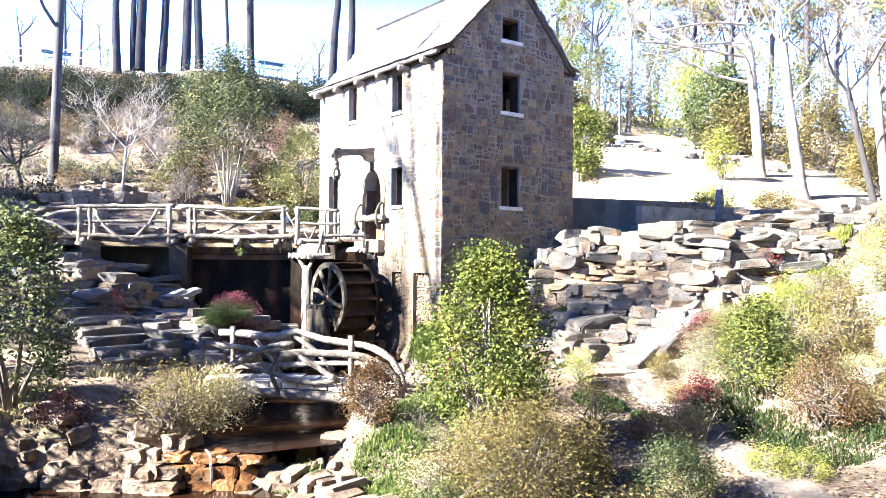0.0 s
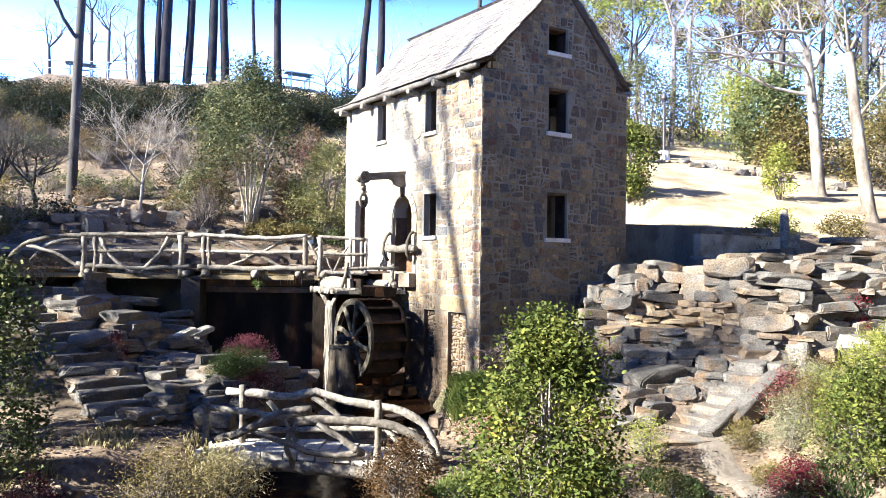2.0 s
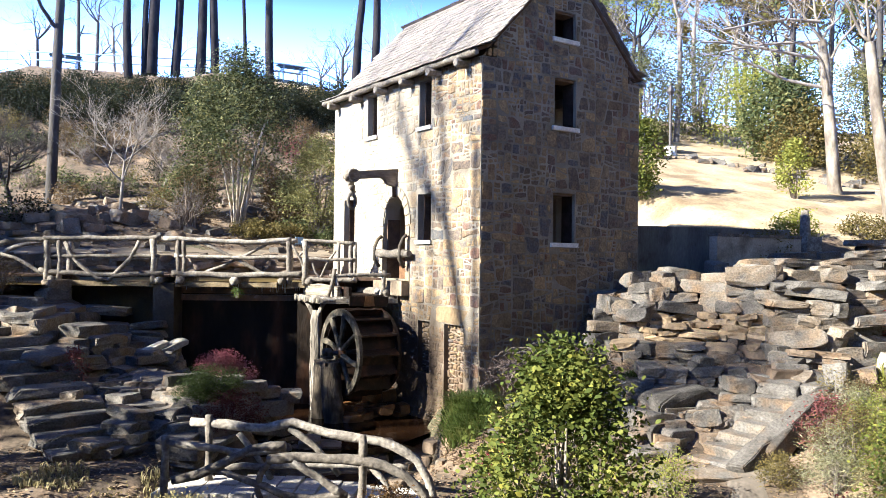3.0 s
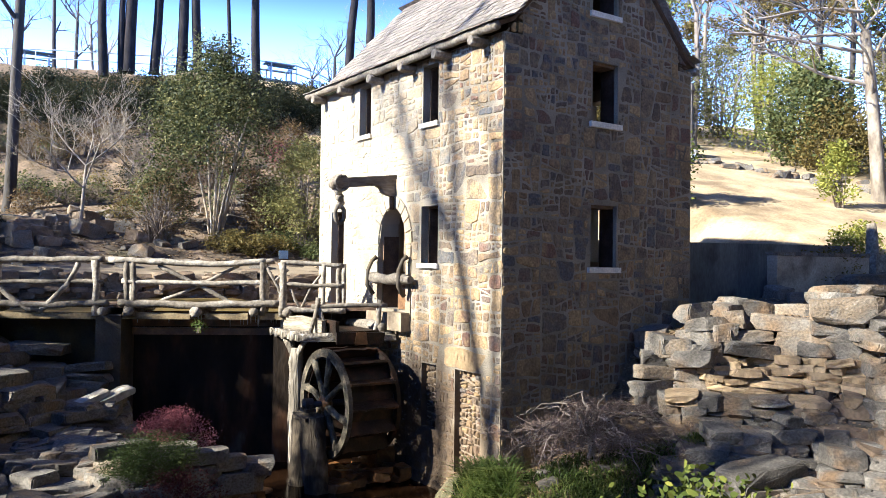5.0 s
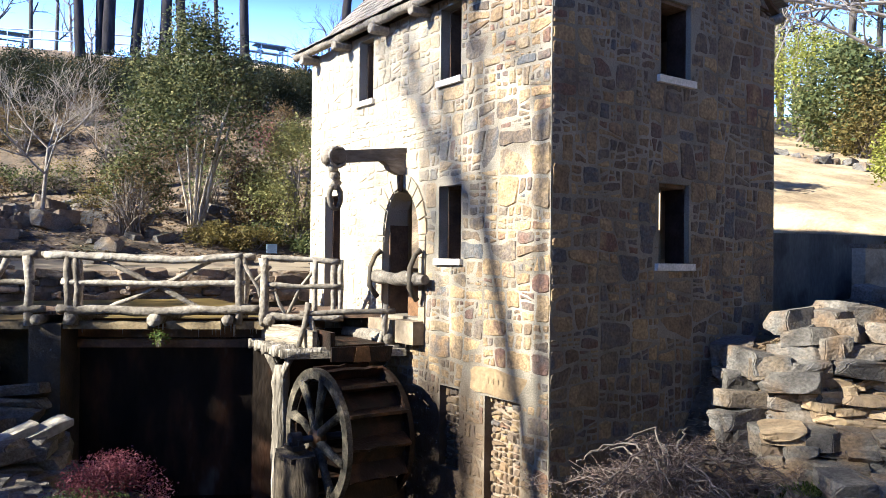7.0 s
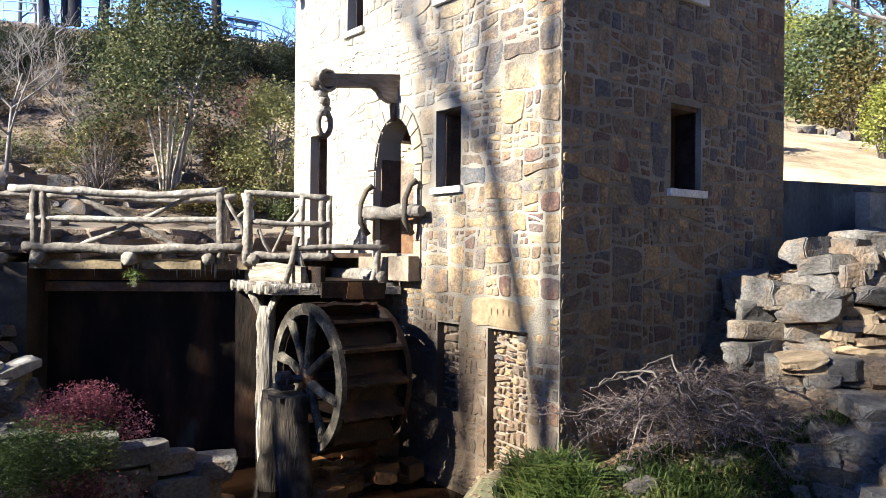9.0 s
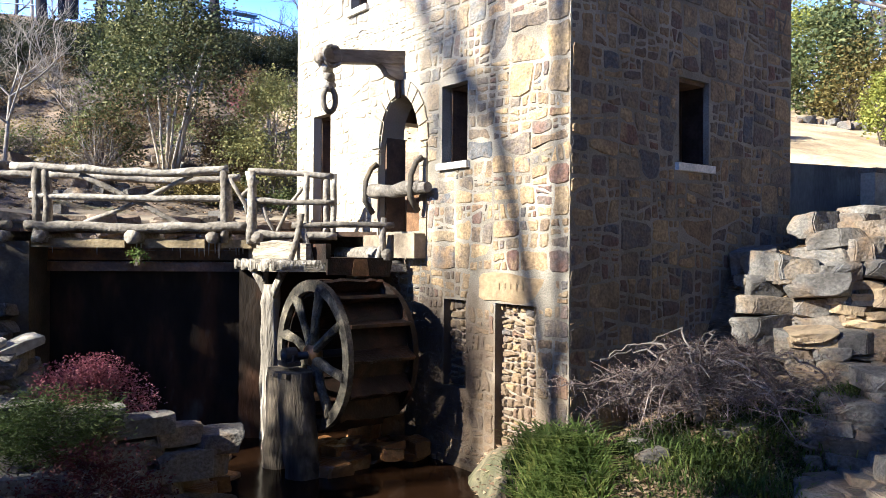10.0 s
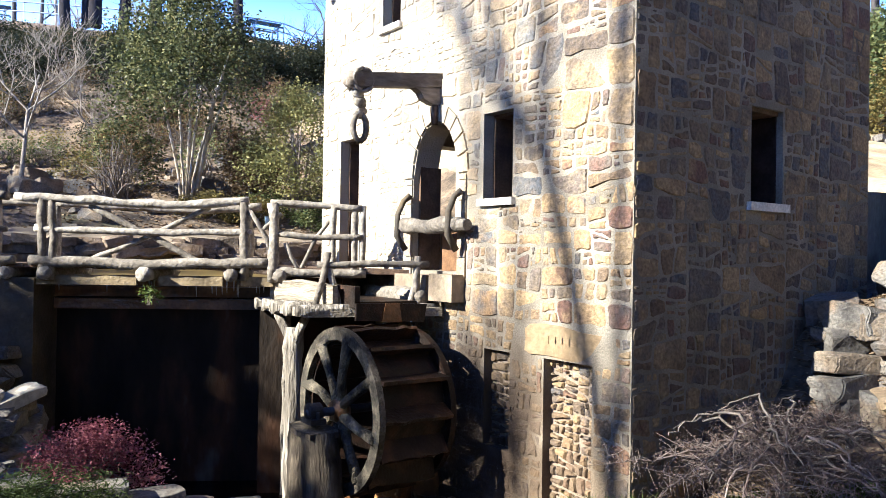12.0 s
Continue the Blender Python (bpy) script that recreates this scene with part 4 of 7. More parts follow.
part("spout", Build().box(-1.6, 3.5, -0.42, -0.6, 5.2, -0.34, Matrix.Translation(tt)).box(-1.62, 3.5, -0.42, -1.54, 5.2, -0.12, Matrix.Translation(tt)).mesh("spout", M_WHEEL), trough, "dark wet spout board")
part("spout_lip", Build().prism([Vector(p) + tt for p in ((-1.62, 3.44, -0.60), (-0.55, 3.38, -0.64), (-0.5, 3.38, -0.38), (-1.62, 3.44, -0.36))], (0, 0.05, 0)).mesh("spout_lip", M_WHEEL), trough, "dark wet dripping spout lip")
part("rust_streak", Build().prism([Vector(p) + tt for p in ((-1.22, 3.41, -0.62), (-0.92, 3.39, -0.63), (-0.96, 3.39, -0.36), (-1.18, 3.41, -0.36))], (0, -0.012, 0)).mesh("rust_streak", M_RUSTROCK), trough, "rust-orange crust where the water spills")
trough_log("rail", [(-1.95, 4.1, 0.17), (-1.2, 3.85, 0.19), (-0.35, 3.6, 0.20)], 0.05, 110, 1.0, "low log handrail")
trough_log("rail_post", [(-1.98, 4.05, -0.4), (-1.86, 4.05, 0.0), (-1.8, 4.05, 0.36)], 0.05, 111)
trough_log("rail_post", [(-1.62, 3.98, -0.42), (-1.72, 4.02, -0.1), (-1.78, 4.05, 0.12)], 0.045, 112)
trough_log("rail_post", [(-0.5, 3.66, -0.42), (-0.52, 3.66, 0.0), (-0.5, 3.66, 0.32)], 0.05, 113)
trough_log("rail_post", [(-0.62, 3.7, -0.42), (-0.55, 3.68, -0.15)], 0.04, 114)
trough_log("support_post", [(-2.04, 4.72, -3.7), (-2.03, 4.75, -2.6), (-2.0, 4.76, -1.8), (-2.02, 4.78, -1.1), (-2.0, 4.78, -0.8)], 0.13, 115, 1.15, "forked pale cedar post", M_CEDAR)
trough_log("support_post", [(-2.0, 4.78, -1.12), (-2.08, 5.0, -0.78), (-2.16, 5.25, -0.5)], 0.085, 116, 0.8, "", M_CEDAR)
trough_log("support_post", [(-2.0, 4.78, -1.12), (-1.98, 4.6, -0.8), (-1.94, 4.36, -0.5)], 0.08, 117, 0.8, "", M_CEDAR)
trough_log("support_post", [(-1.9, 5.4, -3.7), (-1.92, 5.35, -2.0), (-1.9, 5.3, -0.5)], 0.05, 118)

# ---------------------------------------------------------------- hoist beam and capstan on the wall
hoist = thing("hoist_beam", MILL_AT @ Vector((0, 3.88, 2.8)), "weathered log hoist beam with a hanging chain and hook", "hoist")
hoist.rotation_euler.z = radians(3.7)
hewn = Build().prism([(0.05, -0.14, 0.11), (0.05, 0.06, 0.11), (-1.40, 0.20, -0.05), (-1.40, 0.02, -0.05)], (0, 0, 0.21))
part("beam", hewn.mesh("beam", M_HEWN), hoist, "hewn grey-brown beam")
log_part("beam_end", [(-1.28, 0.10, 0.06), (-1.40, 0.12, 0.05), (-1.52, 0.13, 0.04)], 0.13, hoist, 1, mat=M_HEWN)
part("bracket", Build().prism([(0.02, -0.10, 0.16), (-0.52, -0.06, 0.16), (-0.50, -0.06, 0.08), (-0.36, -0.07, 0.0), (-0.30, -0.08, -0.10), (-0.16, -0.09, -0.16), (0.02, -0.10, -0.18)], (0.0, 0.16, 0)).mesh("bracket", M_HEWN), hoist, "curved dark bracket")
log_part("strut", [(-0.07, -0.03, -0.14), (-0.06, -0.03, -0.3), (-0.07, -0.03, -0.46)], 0.055, hoist, 2, mat=M_DARKWOOD)
for k, y in enumerate((0.0, 0.07, 0.14, 0.21)):
    loop = [(-1.30 + 0.0 * y + 0.16 * math.sin(a), y + 0.02, 0.06 + 0.17 * math.cos(a)) for a in np.linspace(0, 6.2, 12)]
    part("rope_turn", Build().tube(loop, 0.03, 6, 0.1, k).mesh("rope_turn", M_LOG, True), hoist)
knot = random.Random(14)
for k in range(5):
    p = Vector((-1.30 + knot.uniform(-0.05, 0.05), 0.11 + knot.uniform(-0.05, 0.05), -0.13 - 0.075 * k))
    part("knot", Build().tube([p + Vector((-0.09, -0.02, 0.02)), p, p + Vector((0.09, 0.03, -0.02))], [0.05, 0.075, 0.045], 8, 0.2, k).mesh("knot", M_LOG, True), hoist)
hook = [(-1.30 + 0.11 * math.sin(a), 0.11, -0.62 + 0.20 * math.cos(a)) for a in np.linspace(0.2, 6.1, 14)]
part("hook", Build().tube(hook, 0.045, 8, 0.1).mesh("hook", M_LOG, True), hoist, "large grey hook")

capstan = thing("windlass", MILL_AT @ Vector((-0.18, 3.80, 0.78)), "pale log windlass mounted across the arched doorway", "windlass")
capstan.rotation_euler.z = radians(3.7)
log_part("drum", [(0, -0.78, 0.0), (0, 0, 0.0), (0, 0.68, 0.02)], 0.115, capstan, 5, sides=12)
for s, y in ((1, -0.62), (2, 0.72)):
    log_part("arm", [(0.05, y, -0.36), (-0.1, y, -0.15), (-0.09, y, 0.2), (0.0, y, 0.42), (0.1, y - 0.05, 0.5)], 0.05, capstan, 5 + s, mat=M_CONC)
part("end_cap", Build().tube([(0, -0.95, 0), (0, -0.76, 0)], 0.085, 10, 0.05).mesh("end_cap", M_LOG), capstan)

# ---------------------------------------------------------------- lower footbridge
low = thing("arched_footbridge", (-5.7, -3.2, -3.5), "small arched footbridge with twisting white log railings", "bridge")
tl = -low.location


def low_log(name, pts, r, seed, taper=1.0, label=""):
    return log_part(name, [Vector(p) + tl for p in pts], r, low, seed, taper, 0.012, label, sides=10)


low_log("post", [(-7.37, -2.2, -3.3), (-7.36, -2.2, -2.8), (-7.37, -2.2, -2.28)], 0.062, 201)
low_log("post", [(-6.53, -1.72, -3.3), (-6.53, -1.72, -2.8), (-6.54, -1.72, -2.10)], 0.065, 202)
low_log("post", [(-4.64, -3.95, -3.5), (-4.64, -3.95, -2.9), (-4.65, -3.95, -2.20)], 0.072, 203)
# near railing: a short upper rail, a thick rising log, and the long rail that curls down at its end
low_log("rail", [(-7.42, -2.16, -2.36), (-6.81, -2.56, -2.46), (-6.22, -2.94, -2.52), (-5.78, -3.23, -2.46)], 0.06, 205)
low_log("rail", [(-7.25, -2.28, -3.0), (-6.93, -2.49, -2.92), (-6.61, -2.69, -2.74), (-6.16, -2.98, -2.47), (-5.7, -3.28, -2.40)], 0.078, 206)
low_log("rail", [(-5.95, -3.14, -2.62), (-5.6, -3.34, -2.58), (-5.26, -3.56, -2.59), (-4.67, -3.94, -2.60), (-4.35, -4.14, -2.68), (-4.05, -4.33, -2.86), (-3.82, -4.48, -3.12), (-3.72, -4.55, -3.5)], 0.085, 207)
low_log("brace", [(-5.88, -3.17, -2.60), (-6.05, -3.06, -2.86), (-6.09, -3.03, -3.13), (-5.96, -3.11, -3.48)], 0.055, 208)
low_log("brace", [(-5.60, -3.36, -2.64), (-5.22, -3.58, -2.92), (-4.86, -3.8, -3.2)], 0.07, 209)
low_log("brace", [(-6.64, -2.67, -2.80), (-6.16, -2.98, -2.99), (-5.57, -3.36, -3.22), (-5.06, -3.69, -3.21), (-4.85, -3.83, -3.18)], 0.058, 210)
low_log("brace", [(-4.55, -4.0, -2.66), (-4.3, -4.12, -2.95), (-4.2, -4.2, -3.4)], 0.05, 215)
# far railing, humped in the middle
low_log("rail", [(-6.80, -1.53, -2.22), (-6.27, -1.87, -2.27), (-5.70, -2.23, -2.33), (-5.30, -2.49, -2.20), (-4.78, -2.82, -2.38), (-4.24, -3.16, -2.46), (-3.81, -3.44, -2.58), (-3.48, -3.66, -2.83), (-3.30, -3.78, -3.15), (-3.22, -3.83, -3.6)], 0.08, 211)
low_log("brace", [(-6.5, -1.75, -3.02), (-5.99, -2.05, -2.98), (-5.24, -2.53, -2.94), (-4.35, -3.09, -2.93), (-3.6, -3.56, -2.96)], 0.055, 212)
low_log("brace", [(-5.35, -2.45, -2.3), (-4.95, -2.7, -2.62), (-4.6, -2.93, -3.1)], 0.055, 213)
low_log("brace", [(-6.1, -1.98, -2.4), (-5.85, -2.14, -2.75), (-5.6, -2.3, -3.2)], 0.05, 214)
# deck of slabs on two beams
deck_dir, deck_nrm = Vector((2.71, -1.8, 0)).normalized(), Vector((1.8, 2.71, 0)).normalized()


def deck_at(s, o, z):
    return Vector((-7.55, -2.0, z)) + deck_dir * s + deck_nrm * o + tl


def deck_top(s):
    return -3.25 + 0.10 * math.sin(max(0, min(1, s / 3.8)) * math.pi) - 0.03 * s


for side, o in ((0, 0.02), (1, 0.98)):
    low_log("beam", [deck_at(s, o, deck_top(s) - 0.26) - tl for s in (0.2, 1.2, 2.2, 3.2, 4.2)], 0.12, 220 + side, 1.0, "thick pale edge beam")
rs = random.Random(12)
s = 0.0
while s < 4.2:
    w = rs.uniform(0.24, 0.42)
    o = -0.02
    while o < 1.05:
        d = rs.uniform(0.28, 0.55)
        z = deck_top(s) + rs.uniform(-0.015, 0.015)
        q = [deck_at(s + 0.015, o + 0.015, z - 0.14), deck_at(s + w - 0.015, o + 0.015, z - 0.14), deck_at(s + w - 0.01, min(o + d, 1.1) - 0.015, z - 0.14), deck_at(s + 0.01, min(o + d, 1.1) - 0.015, z - 0.14)]
        part("paving_stone", Build().prism(q, (0, 0, 0.14)).mesh("paving_stone", M_LOG_END), low)
        o += d
    s += w


# ---------------------------------------------------------------- rocks
def rock_mesh(seed, mat):
    """A broken ledge block about one metre each way: a box cut by split planes, with chipped edges and a rough skin."""
    r_ = random.Random(seed)
    off = Vector((seed * 3.7, seed * 1.9, seed * 0.7))
    bm = bmesh.new()
    bmesh.ops.create_cube(bm, size=1.0)
    for k in range(9):
        if k < 5:
            n = Vector((r_.gauss(0, 1), r_.gauss(0, 1), r_.gauss(0, 0.35)))
        else:
            n = Vector((r_.choice((-1, 1)) * r_.uniform(0.3, 1), r_.choice((-1, 1)) * r_.uniform(0.3, 1), r_.choice((-1, 1)) * r_.uniform(0.25, 1.1)))
        n.normalize()
        reach = 0.5 * (abs(n.x) + abs(n.y) + abs(n.z))
        p = n * (reach * r_.uniform(0.72, 0.93))
        bmesh.ops.bisect_plane(bm, geom=bm.verts[:] + bm.edges[:] + bm.faces[:], plane_co=p, plane_no=n, clear_outer=True)
        rim = [e for e in bm.edges if e.is_boundary]
        if rim:
            bmesh.ops.edgeloop_fill(bm, edges=rim)
    bmesh.ops.remove_doubles(bm, verts=bm.verts[:], dist=0.03)
    bmesh.ops.bevel(bm, geom=bm.edges[:], offset=0.035, segments=2, affect="EDGES", clamp_overlap=True)
    bmesh.ops.triangulate(bm, faces=[f for f in bm.faces if len(f.verts) > 4])
    long_ = [e for e in bm.edges if e.calc_length() > 0.34]
    bmesh.ops.subdivide_edges(bm, edges=long_, cuts=1, use_grid_fill=True)
    bmesh.ops.triangulate(bm, faces=[f for f in bm.faces if len(f.verts) > 4])
    for v in bm.verts:
        d = noise.noise_vector(v.co * 3.1 + off) * 0.04 + noise.noise_vector(v.co * 1.1 + off) * 0.055
        d.z += 0.008 * math.sin(v.co.z * 19 + seed)
        v.co += d
    bmesh.ops.recalc_face_normals(bm, faces=bm.faces[:])
    me = bpy.data.meshes.new("rock")
    bm.to_mesh(me)
    bm.free()
    me.materials.append(mat)
    return me


ROCKS = [rock_mesh(k, M_ROCK) for k in range(24)]
M_GOLDROCK = surface("golden_sandstone", [(0, (0.13, 0.10, 0.07)), (0.35, (0.27, 0.20, 0.12)), (0.7, (0.40, 0.31, 0.19)), (1, (0.46, 0.33, 0.17))], scale=2.0, fine=15, placed=True, bump=0.9, pieces=0.6, rough=0.92,
                     stretch=(1, 1, 0.8))
GOLD = [rock_mesh(k + 120, M_GOLDROCK) for k in range(8)]
RUSTY = [rock_mesh(k + 40, M_RUSTROCK) for k in range(5)]
M_PALEROCK = surface("pale_limestone", [(0, (0.26, 0.24, 0.20)), (1, (0.50, 0.46, 0.40))], scale=2, fine=12, placed=True, bump=0.9)
M_BROWNROCK = surface("muddy_brown_rock", [(0, (0.05, 0.036, 0.024)), (0.35, (0.14, 0.10, 0.065)), (0.7, (0.22, 0.17, 0.12)), (1, (0.24, 0.135, 0.055))], scale=2.2, fine=15, placed=True, bump=1.0, pieces=0.6, rough=0.8, stain=((0.06, 0.045, 0.03), 1.8, 0.5, 0.68))
BROWN = [rock_mesh(k + 160, M_BROWNROCK) for k in range(10)]
PALE = [rock_mesh(k + 80, M_PALEROCK) for k in range(4)]


def rock_at(rng_, p, size, yaw, parent, tilt=0.06, meshes=None, name="stone"):
    ob = part(name, rng_.choice(meshes or ROCKS), parent)
    loc = Vector(p) - Vector(parent.location)
    ob.matrix_basis = Matrix.LocRotScale(loc, Euler((rng_.gauss(0, tilt), rng_.gauss(0, tilt), yaw)), Vector(size))
    return ob


def stacked(name, line, lows, highs, label, seed, size=(0.35, 1.1), course=(0.18, 0.38), lean=0.25, depth=0.7, category="rock wall", meshes=None, thin=-99.0):
    """A dry-stacked ledge wall along a line; lows and highs: its foot and top at the line's points."""
    rng_ = random.Random(seed)
    base = thing(name, (line[0][0], line[0][1], min(lows)), label, category)
    pts = [Vector((x, y, 0)) for x, y in line]
    lens = [(b - a).length for a, b in zip(pts, pts[1:])]
    total = sum(lens)

    def where(s):
        for i, l in enumerate(lens):
            if s <= l or i == len(lens) - 1:
                t = max(0, min(1.0, s / l))
                d = (pts[i + 1] - pts[i]).normalized()
                return pts[i].lerp(pts[i + 1], t), d, lows[i] + t * (lows[i + 1] - lows[i]), highs[i] + t * (highs[i + 1] - highs[i])
            s -= l

    z = min(lows)
    while z < max(highs):
        fine = z < thin
        h = rng_.uniform(0.08, 0.16) if fine else rng_.uniform(*course)
        s = rng_.uniform(-0.4, 0.0)
        while s < total:
            w = rng_.uniform(*size) * (0.7 + h * 1.6) * rng_.choice((0.55, 0.8, 1.0, 1.0, 1.3))
            p, d, lo, hi = where(max(0, min(total, s + w / 2)))
            hi += rng_.uniform(-0.14, 0.12)
            if lo - h < z and z + h * 0.6 < hi:
                back = Vector((-d.y, d.x, 0))
                jut = rng_.uniform(-0.12, 0.05) if fine else rng_.uniform(-0.24, 0.08)
                pile = rng_.random()
                layers = ((0.0, 1.0),) if pile < 0.78 or fine else ((0.0, 1.3),) if pile < 0.9 or h < 0.24 else ((-0.25, 0.5), (0.27, 0.46))
                for lift, tall in layers:
                    q = p + back * ((z - lo) * lean + jut + depth * 0.25 + rng_.uniform(-0.05, 0.05))
                    rock_at(rng_, (q.x, q.y, z + h * (0.5 + lift + (0.17 if tall > 1 else 0)) + rng_.uniform(-0.03, 0.03)),
                            (w * rng_.uniform(1.0, 1.18), depth * rng_.uniform(0.8, 1.3), h * tall * rng_.uniform(1.06, 1.3)),
                            math.atan2(d.y, d.x) + rng_.gauss(0, 0.14) + rng_.choice((0, math.pi)), base, 0.075, GOLD if fine else meshes)
            s += w
        z += h
    return base


def scatter(name, spots, label, seed, size=(0.2, 0.5), meshes=None, category="rocks"):
    """Loose rocks about the given spots: x, y, spread, count."""
    rng_ = random.Random(seed)
    base = thing(name, (spots[0][0], spots[0][1], ground_z(spots[0][0], spots[0][1])), label, category)
    for x, y, spread, count in spots:
        for _ in range(count):
            a, b = x + rng_.gauss(0, spread), y + rng_.gauss(0, spread)
            w = rng_.uniform(*size)
            rock_at(rng_, (a, b, ground_z(a, b) + w * 0.16), (w * rng_.uniform(0.8, 1.5), w, w * rng_.uniform(0.4, 0.9)), rng_.uniform(0, 6.3), base, 0.15, meshes, "rock")
    return base


# cascade of ledges beside the gable
stacked("rock_wall", [(3.2, -0.7), (3.65, -0.9), (4.0, -1.35), (4.6, -1.4), (5.4, -1.5)], [-1.9, -1.7, -1.6, -1.4, -1.2], [-0.95, -0.25, 0.15, 0.45, 0.52], "dry-stacked grey ledge stones beside the mill gable", 21, (0.35, 0.62), (0.20, 0.30), 0.16, 0.55)
stacked("rock_wall", [(4.2, -1.5), (5.0, -2.0), (5.4, -2.9), (5.9, -3.6), (7.2, -3.5), (8.6, -4.3), (9.8, -5.0)], [-1.5, -1.5, -1.7, -1.7, -1.6, -1.2, -0.6], [0.15, 0.4, 0.42, 0.46, 0.46, 0.40, 0.35],
        "tall weathered wall of stacked sandstone ledges", 22, (0.4, 0.95), (0.12, 0.32), 0.16, thin=-0.62)
stacked("rock_wall", [(3.0, -1.5), (3.9, -2.5), (4.7, -3.4), (5.2, -4.6), (5.9, -5.2)], [-2.5, -2.4, -2.3, -2.2, -2.1], [-1.45, -1.25, -1.15, -1.2, -1.3], "lower tier of broad grey ledge slabs", 23, (0.3, 0.8), (0.10, 0.26), 0.5, meshes=ROCKS + BROWN[:5] + GOLD[:4])
stacked("rock_wall", [(0.9, -3.1), (1.8, -3.9), (3.0, -4.2), (3.9, -4.9), (4.6, -5.9)], [-3.3, -3.3, -3.2, -3.1, -2.9], [-2.75, -2.35, -2.1, -1.95, -1.9], "bottom tier of heavy ledge boulders at the path", 24, (0.4, 1.1), (0.18, 0.36), 0.45, meshes=ROCKS + BROWN[:4])
stacked("rock_wall", [(2.0, -2.4), (3.2, -3.2), (4.2, -4.0), (4.8, -5.0)], [-2.8, -2.6, -2.5, -2.4], [-2.1, -1.8, -1.7, -1.7], "middle tier of tilted ledge slabs", 25, (0.4, 1.0), (0.12, 0.26), 0.6, meshes=ROCKS + BROWN[:4])
big = thing("boulder", (5.05, -5.9, -2.2), "upright pale ochre boulder beside the garden steps", "boulder")
rr = random.Random(8)
rock_at(rr, (5.05, -5.9, -1.75), (0.5, 0.45, 0.75), 0.4, big, 0.2, None, "rock")
rock_at(rr, (5.5, -5.5, -1.9), (0.9, 0.7, 0.5), 0.9, big, 0.1, None, "rock")
stacked("rock_wall", [(5.5, -4.2), (6.3, -4.9), (7.2, -5.1), (8.3, -5.5), (9.6, -6.2)], [-1.9, -1.9, -1.7, -1.5, -1.2], [0.15, 0.2, 0.22, 0.25, 0.2], "continuing wall of stacked sandstone ledges above the planting", 28, (0.4, 1.0), (0.12, 0.32))
# garden steps climbing past the boulder
steps = thing("garden_steps", (1.0, -5.4, -3.3), "pale worn stone steps climbing between ledges and planting", "steps")
for k, (x, y, w, d) in enumerate(((0.7, -5.3, 1.3, 1.0), (1.6, -5.6, 1.0, 0.9))):
    rock_at(rr, (x, y, -3.28 + 0.03 * k), (w, d, 0.16), 0.2 + k, steps, 0.02, None, "landing_slab")
for k in range(6):
    rock_at(rr, (2.2 + 0.40 * k, -5.25 - 0.03 * k, -3.22 + 0.20 * k), (0.62, 0.95, 0.24), 0.12, steps, 0.03, ROCKS, "step")
slant = thing("boulder", (3.3, -5.95, -3.2), "long tilted grey-blue boulder along the garden steps", "boulder")
for k, (x, y, z, w) in enumerate(((2.4, -5.95, -3.02, 0.75), (3.1, -5.95, -2.72, 0.85), (3.8, -5.9, -2.38, 0.8))):
    ob = rock_at(rr, (x, y, z), (w * 1.35, 0.42, 0.5), 0.05, slant, 0.02, None, "rock")
    ob.rotation_euler.y = -0.46
slabs = random.Random(17)
fill_rocks = thing("ledge_rubble", (4.0, -3.5, -2.6), "jumbled grey ledge slabs filling the cascade slope", "rocks")
for _ in range(130):
    t, o = slabs.random(), slabs.uniform(-1.1, 1.0)
    x, y = 1.2 + 4.2 * t + o * 0.55, -3.2 - 1.6 * t + o * 0.75 + (1.4 * (t - 0.2) if o > 0.3 else 0)
    w = slabs.uniform(0.28, 0.75)
    rock_at(slabs, (x, y, ground_z(x, y) + 0.05), (w, w * slabs.uniform(0.6, 1.0), slabs.uniform(0.16, 0.36)), slabs.gauss(-0.5, 0.5), fill_rocks, 0.13, ROCKS + BROWN, "slab")
# terrace above the cascade, towards the back wall
stacked("rock_wall", [(8.0, -1.6), (10.2, -2.6), (12.6, -3.6), (15.0, -4.6)], [0.0, 0.1, 0.2, 0.4], [0.6, 0.8, 1.0, 1.3], "low terrace of stacked flat stones above the cascade", 26, (0.5, 1.4), (0.16, 0.3))
stacked("rock_wall", [(11.5, 0.1), (14.5, -0.7), (17.5, -1.7), (21.0, -2.8)], [0.5, 0.6, 0.8, 1.2], [1.0, 1.3, 1.6, 2.0], "low stacked garden wall behind the terrace", 27, (0.5, 1.2), (0.16, 0.3))
scatter("loose_rock", [(6.5, -0.6, 0.9, 16), (8.6, -1.2, 0.8, 10), (10.5, -4.4, 0.7, 10), (8.2, -6.4, 0.8, 8), (6.4, -7.0, 0.7, 6), (11, -7.5, 1.2, 12), (4.2, -0.9, 0.4, 6)], "loose pale sandstone rocks on the terrace", 31, (0.3, 0.8))
scatter("loose_rock", [(3.2, -1.4, 0.3, 14), (2.9, -1.7, 0.5, 10), (1.4, -2.4, 0.5, 4), (0.2, -4.4, 0.8, 8), (-0.9, -1.6, 0.5, 6), (3.6, -0.9, 0.3, 6)], "small grey rocks scattered on the mound", 32, (0.1, 0.26))

